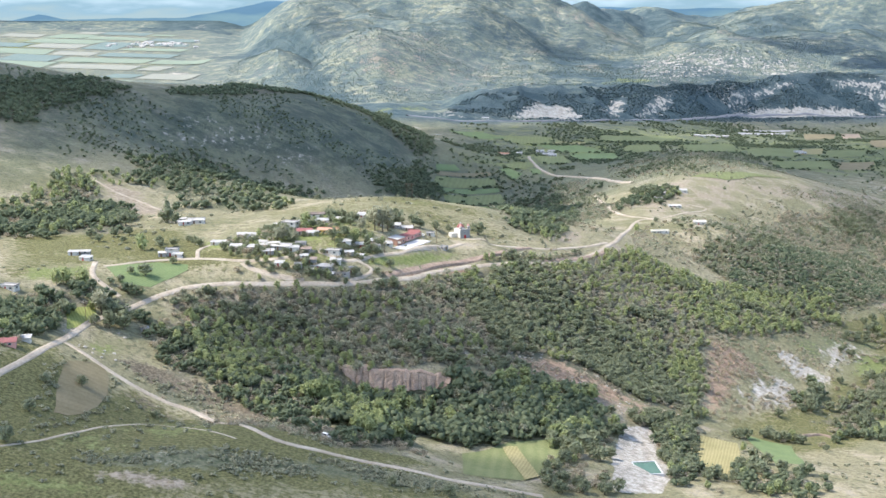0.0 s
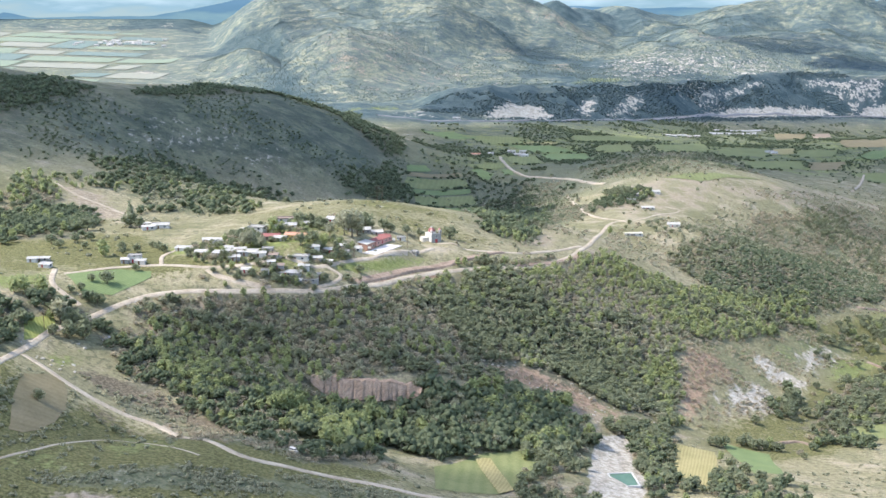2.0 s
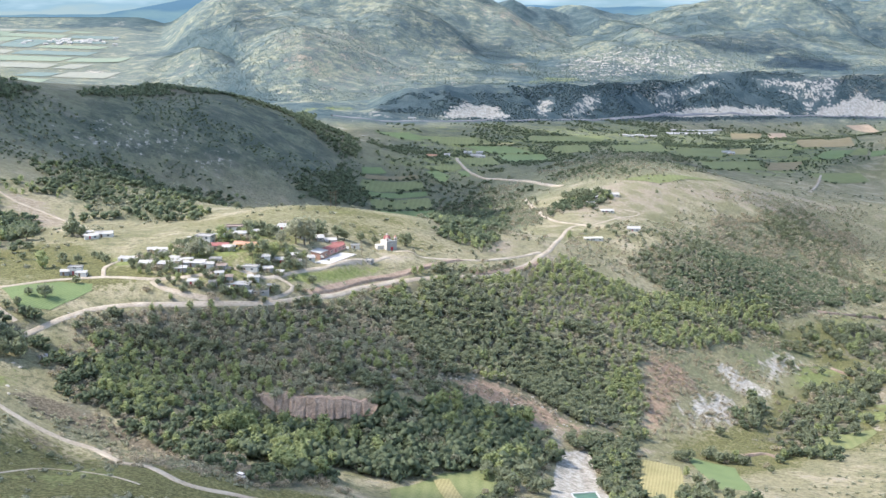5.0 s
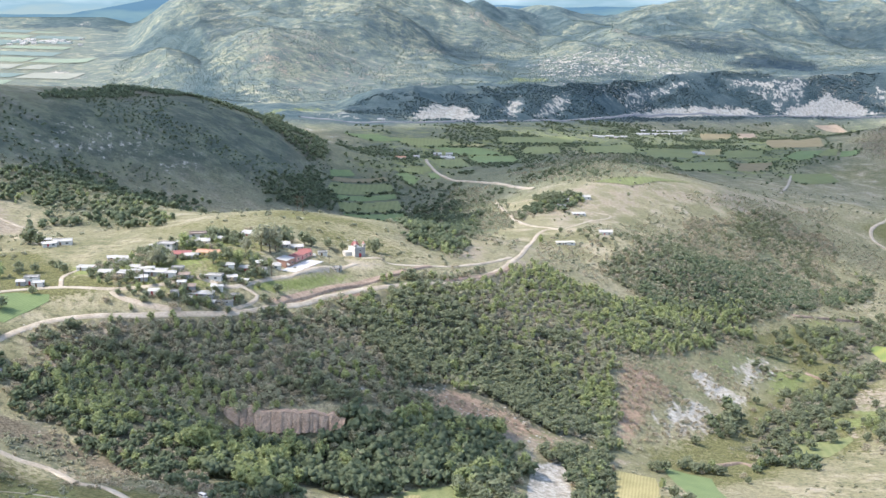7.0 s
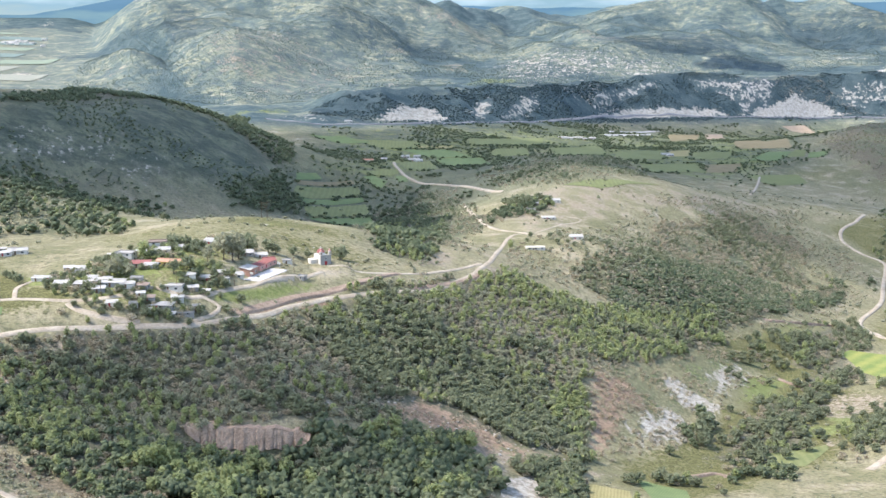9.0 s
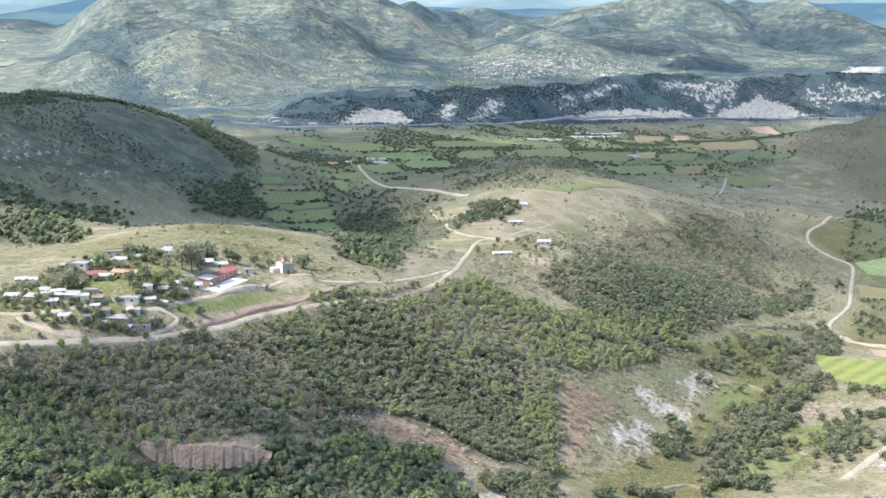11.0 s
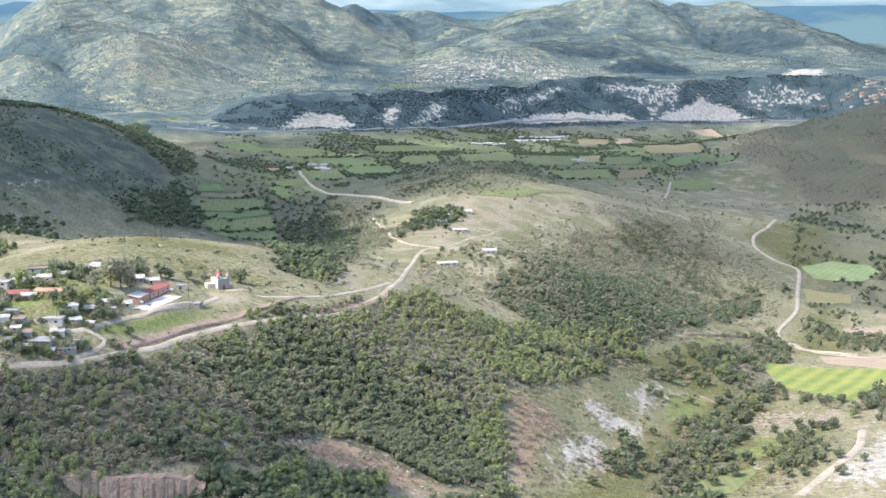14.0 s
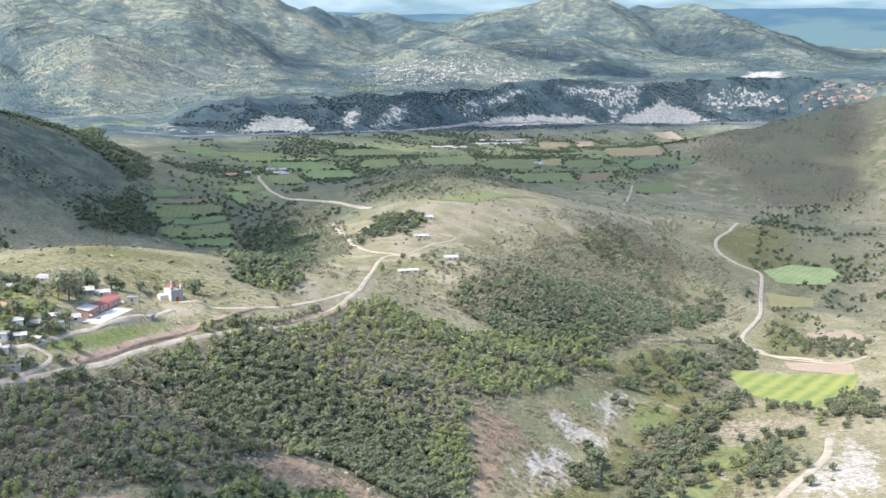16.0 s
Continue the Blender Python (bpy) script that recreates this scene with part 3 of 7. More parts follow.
LOW_PASTURE = [(-270, 330), (-150, 320), (-10, 430), (-100, 478), (-215, 470)]
YARDS = [(-176, 618), (-150, 606), (-120, 606), (-92, 640), (-98, 668), (-104, 690), (-88, 728), (-120, 732), (-150, 705), (-160, 668), (-180, 650)]
VALLEY_SIDE = [(-170, 1230), (60, 1230), (160, 1300), (330, 1800), (120, 1950), (-90, 1950), (-200, 1650)]
VALLEY_FLOOR = [(-198, 1966), (231, 2457), (520, 2690), (916, 2893), (966, 2813), (587, 2032), (367, 1801), (185, 1982), (41, 1551), (-61, 1551), (-128, 1462)]
CREST_WEST = [(-452, 1110), (-445, 1180), (-412, 1150), (-417, 1044), (-410, 965), (-399, 908), (-420, 865), (-470, 980)]
DRAW_EAST = [(-55, 1239), (-39, 1275), (-1, 1148), (12, 1004), (-1, 832), (-12, 796), (-32, 795)]
FLANK_FOOT = [(-192, 1224), (-156, 1375), (-132, 1305), (-123, 1246), (-154, 1210), (-189, 1172)]
OLIVE_WEST = [(-215, 416), (-202, 444), (-196, 464), (-186, 430), (-177, 403), (-193, 369)]
OLIVE_TRACK = [(-191, 365), (-169, 393), (-157, 420), (-117, 420), (-91, 435), (-133, 394), (-162, 375), (-184, 351)]
UMBER_SLOPE = [(-178, 463), (-169, 475), (-129, 450), (-95, 434), (-118, 424), (-152, 451), (-165, 421), (-172, 401), (-171, 440)]
UMBER_VERGE = [(-193, 496), (-180, 509), (-162, 507), (-138, 501), (-106, 489), (-83, 465), (-92, 443), (-131, 482), (-157, 487), (-173, 486)]
GREEN_WEDGE = [(-92, 443), (-82, 461), (-60, 464), (-44, 462), (-71, 446)]
TAN_STRIP = [(-157, 364), (-136, 372), (-121, 373), (-104, 374), (-124, 363), (-143, 365)]
GREEN_CORNER = [(-186, 354), (-166, 359), (-149, 358), (-139, 354), (-177, 336)]
SCRUB_BAND = [(-157, 377), (-129, 400), (-103, 415), (-74, 438), (-41, 446), (-15, 448), (-58, 416), (-84, 403), (-107, 385), (-135, 376), (-155, 369)]
WEST_EDGE = [(-246, 490), (-240, 532), (-221, 545), (-220, 515), (-217, 464), (-224, 443)]
WEST_EDGE_B = [(-344, 695), (-323, 710), (-302, 676), (-314, 630)]
EAST_OLIVE = [(145, 839), (243, 963), (311, 987), (286, 848), (312, 841), (292, 775), (206, 672), (94, 657), (108, 675), (152, 747), (215, 859), (166, 839)]
HILL_OLIVE = [(247, 1259), (419, 1478), (486, 1387), (445, 1245), (323, 1106), (235, 1151)]
EAST_VALLEY = [(439, 1480), (716, 1787), (379, 943), (325, 978), (359, 1085), (480, 1343), (463, 1401)]
KNOLL_TOP = [(-160, 790), (-100, 775), (-40, 790), (-20, 830), (-70, 860), (-140, 850)]


def mesh_of(name, verts, faces, material, smooth=False):
    me = bpy.data.meshes.new(name)
    me.from_pydata(verts, [], faces)
    me.materials.append(material)
    if smooth:
        me.polygons.foreach_set("use_smooth", [True] * len(me.polygons))
    me.update()
    return me


def quads(name, verts, quad, material, smooth=True):
    """A mesh from arrays of corners and four-sided faces."""
    me = bpy.data.meshes.new(name)
    verts, quad = np.asarray(verts, np.float32), np.asarray(quad, np.int32)
    k = quad.shape[1]
    me.vertices.add(len(verts))
    me.vertices.foreach_set("co", verts.ravel())
    me.loops.add(quad.size)
    me.loops.foreach_set("vertex_index", quad.ravel())
    me.polygons.add(len(quad))
    me.polygons.foreach_set("loop_start", np.arange(0, quad.size, k, dtype=np.int32))
    me.polygons.foreach_set("use_smooth", np.full(len(quad), smooth))
    me.materials.append(material)
    me.update(calc_edges=True)
    me.validate()
    return me


def build_ground():
    turn = np.radians(np.concatenate([np.arange(-31, 31.001, 0.125), np.arange(34, 328.9, 3.0)]))
    reach = np.concatenate([[4, 40, 90, 150, 210, 260], np.geomspace(300, 4900, 350)])
    n, k = len(turn), len(reach)
    R, A = np.meshgrid(reach, turn, indexing="ij")
    x, y = R * np.sin(A), R * np.cos(A)
    z = ground(x, y)
    i, j = np.meshgrid(np.arange(k - 1), np.arange(n), indexing="ij")
    jn = (j + 1) % n
    q = np.stack([i * n + j, (i + 1) * n + j, (i + 1) * n + jn, i * n + jn], -1).reshape(-1, 4)[:, ::-1]
    me = quads("ground", np.stack([x, y, z], -1).reshape(-1, 3), q, EARTH)
    x, y, z = x.ravel(), y.ravel(), z.ravel()

    def cover(*shapes):
        c = np.zeros(len(x))
        for s, soft, much in shapes:
            c = np.maximum(c, soft_inside(s, x, y, soft) * much)
        return c
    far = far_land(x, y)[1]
    wood = cover((Z_SLOPE, 14, 0.75), (Z_RAVINE, 12, 1), (Z_GULLY, 10, 0.8), (GULLY_WEST, 10, 0.8), (GULLY_WEST_B, 10, 0.7), (Z_STREAM, 10, 0.6), (Z_STREAM_B, 6, 0.5), (Z_CREST, 30, 1), (Z_WEST, 15, 0.8), (Z_DRAW, 15, 0.9), (CREST_WEST, 25, 1), (DRAW_EAST, 12, 0.8), (VALLEY_DARK, 60, 0.3), (Z_DARKWOOD, 20, 0.9), (Z_LIMEWOOD, 20, 0.8), (OAKS_A, 12, 0.7), (OAKS_C, 10, 0.7), (WEST_WOOD, 10, 0.8), (WEST_WOOD_B, 10, 0.8), (WEST_WOOD_C, 8, 0.8), (RIDGE_WOOD, 40, 0.85), (WOOD_BAND, 40, 1), (WOOD_BAND_B, 40, 1), (INLET_E, 20, 0.8))
    plain = soft_inside(PLAIN, x, y, 120)
    # far slopes come out darker along the gullies
    wood = np.maximum(wood, far * (1 - plain) * np.clip(0.84 - 1.8 * furrow(x, y) + 1.5 * fractal(x, y, 120, 30, 4), 0, 0.8))
    scrub = cover((SCRUB_BAND, 10, 0.7), (Z_FORE, 15, 0.4), (Z_SCRUB, 40, 0.62), (Z_DARKHILL, 60, 0.3), (Z_KNOLL, 25, 0.6), (Z_EAST, 40, 0.5), (SPUR_SCRUB, 15, 0.7), (SPUR_SCRUB_B, 15, 0.6), (SPUR_SCRUB_C, 20, 0.6), (HILL_EAST, 60, 0.55), (WEST_HILL, 60, 0.3), (VALLEY_SIDE, 70, 0.5), (VALLEY_FLOOR, 60, 0.4), (FLANK_FOOT, 30, 0.8), (VERGE, 8, 0.6), (BANK_BUSH, 15, 0.5))
    lush = np.maximum(cover((LAWN, 5, 0.8), (Z_VALLEY, 60, 0.5), (KNOLL_TOP, 30, 0.3), (GREEN_CORNER, 12, 0.6), (LAWN_LOW, 6, 0.6), (YARDS, 10, 0.5), (VALLEY_DARK, 80, 0.45), (VALLEY_FLOOR, 60, 0.4), (EAST_MEADOW, 8, 0.62), (EAST_MEADOW_B, 10, 0.55), (BANK_BUSH, 15, 0.36), (WEST_MEADOW, 8, 0.65), (VILLAGE_LAWN, 4, 0.85), (VILLAGE_LAWN_B, 4, 0.8), (VILLAGE_LAWN_C, 4, 0.8), (LUSH_CORNER, 20, 0.6), (INLET_A, 25, 0.5), (INLET_B, 25, 0.55), (INLET_D, 20, 0.4), (GAP_FIELD, 15, 0.45), (LUSH_EAST, 15, 0.7), (LUSH_EAST_B, 10, 0.7)), plain * 0.5 * np.clip(0.6 + 1.5 * fractal(x, y, 200, 3, 2), 0, 1))
    pale = np.maximum(cover((SCAR, 10, 0.82), (PALE_TERRACE, 10, 0.7), (PALE_STREAM, 8, 0.9), (PALE_EAST, 12, 0.5), (QUARRY, 3, 1.7), (PALE_BANK, 8, 0.75), (ROCK_A, 15, 0.5), (ROCK_B, 20, 0.5), (ROCK_C, 20, 0.45), (PLAIN_BARE, 25, 0.8)), far * (1 - plain) * np.clip(fractal(x, y, 120, 91, 5) * 2.4 - 0.3, 0, 0.42))
    red = cover((RED_SLOPE, 16, 0.85), (SPUR_BARE, 10, 0.6), (BARE_LEFT, 10, 0.45), (CUT_BANK, 3, 0.9), (CUT, 6, 0.5), (RED_TOWN, 40, 0.36))
    # far ribs between the gullies come out paler
    tan = np.maximum(far * (1 - plain) * np.clip(furrow(x, y) * 1.1 - 0.3 + fractal(x, y, 300, 57, 4), 0, 0.36), cover((TAN_STRIP, 6, 0.8), (TAN_CREST, 20, 0.5), (TAN_WEST, 15, 0.75), (TAN_SPUR, 18, 0.72), (LIME_TOP, 10, 0.42), (BARE_TOP, 6, 0.7), (TAN_HILL, 40, 0.58), (PINK_SPUR, 60, 0.46), (TAN_TOP, 40, 0.42), (INLET_C, 25, 0.44), (INLET_D, 25, 0.44), (INLET_F, 25, 0.44), (RIDGE_TAN, 5, 0.7), (TAN_EAST, 8, 0.55), (TAN_PLOT, 8, 0.55), (TAN_PLOT_B, 6, 0.55), (SPUR_BARE, 8, 0.5), (VERGE, 8, 0.42), (BARE_LEFT, 12, 0.5)))
    olive = cover((LOW_PASTURE, 30, 0.78), (YARD_WEST, 15, 0.66), (VILLAGE_SLOPE, 20, 0.5), (EAST_LOW, 15, 0.62), (OLIVE_WEST, 8, 0.8), (OLIVE_TRACK, 8, 0.75), (GREEN_WEDGE, 5, 0.85), (GREEN_CORNER, 12, 0.8), (EAST_OLIVE, 25, 0.74), (YARDS, 12, 0.6), (EAST_VALLEY, 30, 0.62), (HILL_OLIVE, 30, 0.4), (EAST_MEADOW, 10, 0.6), (EAST_MEADOW_B, 15, 0.7), (BANK_BUSH, 15, 0.5), (KNOLL_TOP, 30, 0.6))
    umber = cover((UMBER_SLOPE, 10, 0.85), (UMBER_VERGE, 8, 0.8), (SCRUB_BAND, 10, 0.5), (HILL_EAST, 60, 0.82), (VERGE, 8, 0.6))
    # first channel of cover_c: how much painted haze the ground takes
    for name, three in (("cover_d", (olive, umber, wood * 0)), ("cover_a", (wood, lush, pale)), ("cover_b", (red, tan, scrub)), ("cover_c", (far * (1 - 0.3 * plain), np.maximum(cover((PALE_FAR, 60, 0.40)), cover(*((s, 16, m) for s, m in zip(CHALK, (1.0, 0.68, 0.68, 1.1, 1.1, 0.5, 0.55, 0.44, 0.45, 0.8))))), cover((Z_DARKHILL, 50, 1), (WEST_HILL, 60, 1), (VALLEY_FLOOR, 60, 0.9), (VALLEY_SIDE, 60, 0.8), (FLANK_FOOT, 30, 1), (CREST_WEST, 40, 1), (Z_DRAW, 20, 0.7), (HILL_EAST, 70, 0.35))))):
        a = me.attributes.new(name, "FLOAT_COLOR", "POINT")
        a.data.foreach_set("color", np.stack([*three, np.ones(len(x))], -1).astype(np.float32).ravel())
    return tagged(new("ground", me), "dry hilly pasture with scrub, pale rock scars and red soil", "ground", kind="structure")


# levelled ground: the ball court, the church yard and the village square
for cx, cy, half, deep, turn in ((-85, 687, 15, 5.5, 66), (-59, 735, 9, 9, 28), (-130, 650, 13, 7, 0)):
    TERRACED.append((cx, cy, half, deep, radians(turn), float(ground(np.array([cx]), np.array([cy]))[0])))
build_ground()

# ---- roads ----
ROAD_MAIN = [(-207, 397), (-205, 421), (-204, 448), (-210, 494), (-210, 521), (-206, 533), (-198, 553), (-189, 570), (-180, 581), (-163, 592), (-144, 598), (-118, 606), (-101, 616), (-83, 637), (-70, 663), (-55, 686), (-44, 697), (-6, 735), (13, 778), (29, 820), (40, 861), (52, 955), (60, 987), (67, 998), (76, 993)]
ROAD_SADDLE = [(75, 997), (57, 1023), (47, 1052), (42, 1088), (41, 1116), (37, 1156), (32, 1248)]
ROAD_FAR = [(69, 1247), (59, 1279), (41, 1352), (12, 1433), (-12, 1473), (-20, 1497), (-32, 1540), (-43, 1620), (-46, 1672)]
ROAD_LOWER = [(-207, 487), (-196, 481), (-186, 477), (-175, 476), (-162, 477), (-149, 477), (-132, 460), (-108, 433), (-89, 437), (-76, 441), (-58, 445), (-41, 447), (-26, 451), (-6, 456)]
ROAD_LINK = [(-232, 588), (-225, 566), (-216, 557), (-207, 552)]
ROAD_VILLAGE = [(-225, 581), (-205, 602), (-186, 611), (-163, 613), (-142, 619), (-131, 628), (-123, 628), (-112, 628), (-103, 639), (-92, 660), (-79, 682), (-68, 700), (-59, 718)]
ROAD_LOOP = [(-187, 612), (-191, 630), (-186, 648), (-176, 657), (-160, 658)]
ROAD_RAMP = [(-163, 611), (-158, 607), (-145, 604), (-130, 604)]
ROAD_RAMP2 = [(-107, 632), (-99, 630), (-101, 622), (-108, 613)]
ROAD_CHURCH = [(-57, 732), (-53, 732), (-33, 740), (-6, 772), (13, 803), (31, 833)]
ROAD_WEST = [(-314, 799), (-294, 785), (-272, 777), (-243, 754)]
ROAD_EAST = [(541, 1590), (512, 1534), (489, 1500), (471, 1467), (461, 1431), (462, 1414), (472, 1390), (486, 1379), (486, 1361), (461, 1298), (422, 1199), (363, 1082), (350, 1044), (350, 1004), (369, 989), (383, 972)]
ROAD_ELBOW = [(490, 1894), (457, 1785), (404, 1619)]
ROAD_EAST_B = [(352, 1022), (355, 997), (370, 979), (393, 963), (418, 973)]
HIGHWAY = [(-253, 2000), (-169, 2049), (-92, 2134), (13, 2226), (138, 2342), (261, 2522), (403, 2725), (656, 2880), (857, 2909), (1036, 2870), (1396, 2709)]
TRACK = [(222, 667), (244, 691), (277, 729), (304, 781)]


def eased(points, gap):
    """A smooth line through plan points, at even steps."""
    p = np.array(points, float)
    p = np.vstack([2 * p[0] - p[1], p, 2 * p[-1] - p[-2]])
    out = []
    for k in range(1, len(p) - 2):
        n = max(2, int(np.hypot(*(p[k + 1] - p[k])) / gap))
        for t in np.arange(n) / n:
            a, b, c, d = p[k - 1:k + 3]
            out.append(0.5 * (2 * b + (c - a) * t + (2 * a - 5 * b + 4 * c - d) * t * t + (3 * b - a - 3 * c + d) * t ** 3))
    out.append(p[-2])
    return np.array(out)


def roadway(name, points, width, material, label, lift=0.2, gap=3.0):
    """A ribbon laid on the ground, with ragged edges that sink into the verge."""
    line = eased(points, gap)
    way = np.gradient(line, axis=0)
    way /= np.linalg.norm(way, axis=1)[:, None] + 1e-9
    side = np.stack([-way[:, 1], way[:, 0]], 1)
    s = np.arange(len(line)) * gap
    wob = 1 + 0.35 * fractal(s, s * 0 + len(points), 14, 8, 3)
    wob2 = 1 + 0.35 * fractal(s, s * 0 - len(points), 14, 9, 3)
    offs = (-0.62, -0.5, -0.18, 0.18, 0.5, 0.62)
    rows = []
    for k, o in enumerate(offs):
        p = line + side * (width * o * (wob if o < 0 else wob2))[:, None]
        z = ground(p[:, 0], p[:, 1]) + (lift if 0 < k < 5 else -0.5)
        rows.append(np.column_stack([p, z]))
    v = np.stack(rows, 1).reshape(-1, 3)
    m, n = len(line), len(offs)
    q = [(i * n + j, i * n + j + 1, (i + 1) * n + j + 1, (i + 1) * n + j) for i in range(m - 1) for j in range(n - 1)]
    me = quads(name, v, np.array(q)[:, ::-1], material)
    return tagged(new(name, me), label, "road", kind="structure")


DIRT = "pale unpaved dirt road with ragged verges"
roadway("road_main", ROAD_MAIN, 2.7, TRACK_DIRT, DIRT + " round the village hill")
roadway("road_saddle", ROAD_SADDLE, 3.0, TRACK_DIRT, DIRT + " over the saddle", 0.4)
roadway("road_far", ROAD_FAR, 3.8, TRACK_DIRT, DIRT + " down into the valley", 0.8)
roadway("road_lower", ROAD_LOWER, 3.2, TRACK_DIRT, DIRT + " across the pasture slope")
roadway("road_link", ROAD_LINK, 2.6, TRACK_DIRT, DIRT + " between small fields")
roadway("road_village", ROAD_VILLAGE, 2.4, TRACK_DIRT, DIRT + " through the village")
roadway("road_loop", ROAD_LOOP, 2.1, TRACK_DIRT, DIRT + " round a green yard")
roadway("road_ramp", ROAD_RAMP, 3.1, TRACK_DIRT, "wide pale dirt ramp joining two roads")
roadway("road_ramp_lower", ROAD_RAMP2, 1.9, TRACK_DIRT, "curved pale dirt ramp below the houses")
roadway("road_church", ROAD_CHURCH, 2.1, TRACK_DIRT, DIRT + " leading from the church")
PATH_SPUR = [(79, 1001), (105, 1075), (126, 1113), (128, 1125), (116, 1122)]
roadway("path_spur", PATH_SPUR, 1.6, TRACK_DIRT, "narrow dirt path past hill farms")
roadway("road_west", ROAD_WEST, 2.0, TRACK_DIRT, DIRT + " climbing a bare slope")
roadway("road_east", ROAD_EAST, 3.8, TRACK_DIRT, DIRT + " winding along the eastern valley", 0.6)
roadway("road_east_lane", ROAD_EAST_B, 2.6, TRACK_DIRT, DIRT + " past bare fields")
roadway("road_elbow", ROAD_ELBOW, 3.2, TRACK_DIRT, DIRT + " behind the bare hill", 0.8)
roadway("highway", HIGHWAY, 7.5, ASPHALT, "grey asphalt highway along the pale road cut", 1.5, 8.0)
roadway("track_low", TRACK_LOW, 1.1, TRACK_DIRT, "faint dirt track across the pasture", 0.08)
roadway("track", TRACK, 4.6, TRACK_DIRT, "white chalky farm track")


# ---- distance ----
def distance_sheet(name, far, tops, low, colours, label):
    """A glowing sheet for a range or plain beyond the hills: its skyline by bearing and height, with haze painted in
    bands of blue.
    """
    m = bpy.data.materials.new(name)
    m.use_nodes = True
    nt = m.node_tree
    nt.nodes.remove(nt.nodes["Principled BSDF"])
    sep = nt.nodes.new("ShaderNodeSeparateXYZ")
    nt.links.new(place(nt), sep.inputs[0])
    stretch = nt.nodes.new("ShaderNodeMapping")
    stretch.inputs["Scale"].default_value = (0.004, 0.004, 0.02)
    nt.links.new(place(nt), stretch.inputs[0])
    n = nt.nodes.new("ShaderNodeTexNoise")
    n.inputs["Scale"].default_value, n.inputs["Detail"].default_value = 1.0, 6
    nt.links.new(stretch.outputs[0], n.inputs["Vector"])
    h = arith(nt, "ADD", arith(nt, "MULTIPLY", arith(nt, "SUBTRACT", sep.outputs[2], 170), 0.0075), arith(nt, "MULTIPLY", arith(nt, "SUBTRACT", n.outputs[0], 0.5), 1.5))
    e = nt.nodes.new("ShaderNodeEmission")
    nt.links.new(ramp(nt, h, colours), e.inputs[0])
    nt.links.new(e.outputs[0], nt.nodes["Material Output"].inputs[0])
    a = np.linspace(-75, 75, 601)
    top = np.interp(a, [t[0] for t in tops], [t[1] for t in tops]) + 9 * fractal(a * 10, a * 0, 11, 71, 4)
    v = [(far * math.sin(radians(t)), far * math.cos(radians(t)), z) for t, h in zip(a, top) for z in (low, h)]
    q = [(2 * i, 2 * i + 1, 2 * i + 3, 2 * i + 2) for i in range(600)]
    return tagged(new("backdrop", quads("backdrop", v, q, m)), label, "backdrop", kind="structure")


distance_sheet("haze_painted_range", 4865, [(-40, 221), (-25.5, 201), (-24.3, 204), (-23.2, 229), (-22.2, 205), (-20, 207), (-17, 210), (-15.3, 234), (-13.5, 266), (-12, 266), (-10, 247), (-8, 238), (2, 240), (4.5, 229), (6.2, 236), (8, 232), (12, 247), (16, 258), (20, 257), (24, 262), (26, 257), (40, 248)], -150, ((0.1, (0.09, 0.15, 0.175)), (0.45, (0.055, 0.108, 0.158)), (0.8, (0.066, 0.125, 0.185))), "hazy blue mountain ranges on the horizon")
distance_sheet("haze_painted_distance", 4890, ((-75, 420), (75, 420)), -150, ((0.3, (0.15, 0.205, 0.22)), (0.6, (0.12, 0.19, 0.23)), (1.0, (0.21, 0.28, 0.32))), "pale hazy plains and sky beyond the ranges")


# ---- helpers for things ----
def part(name, bm, material, parent, label="", smooth=False):
    me = bpy.data.meshes.new(name)
    bm.to_mesh(me)
    bm.free()
    me.materials.append(material)
    if smooth:
        me.polygons.foreach_set("use_smooth", [True] * len(me.polygons))
    ob = new(name, me)
    ob.parent = parent
    return tagged(ob, label)


def root(name, x, y, z, turn, label, category, group=""):
    ob = new(name)
    ob.empty_display_size = 0.5
    ob.matrix_basis = pose(x, y, z, 0, 0, turn)
    return tagged(ob, label, category, group)


def add_box(bm, cx, cy, cz, sx, sy, sz, bevel=0.0, turn=None):
    m = Matrix.Translation((cx, cy, cz)) @ (turn or Matrix.Identity(4)) @ Matrix.Diagonal((sx, sy, sz, 1))
    v = bmesh.ops.create_cube(bm, size=1.0, matrix=m)["verts"]
    if bevel:
        es = list({e for w in v for e in w.link_edges})
        bmesh.ops.bevel(bm, geom=es, offset=bevel, segments=1, affect="EDGES")
    return v


def box(*a, **k):
    bm = bmesh.new()
    add_box(bm, *a, **k)
    return bm


def tube(bm, a, b, ra, rb, n=8):
    a, b = Vector(a), Vector(b)
    q = (b - a).to_track_quat("Z", "Y").to_matrix().to_4x4()
    bmesh.ops.create_cone(bm, cap_ends=True, segments=n, radius1=ra, radius2=rb, depth=(b - a).length, matrix=Matrix.Translation((a + b) / 2) @ q)


def high(x, y):
    return float(ground(np.array([x]), np.array([y]))[0])


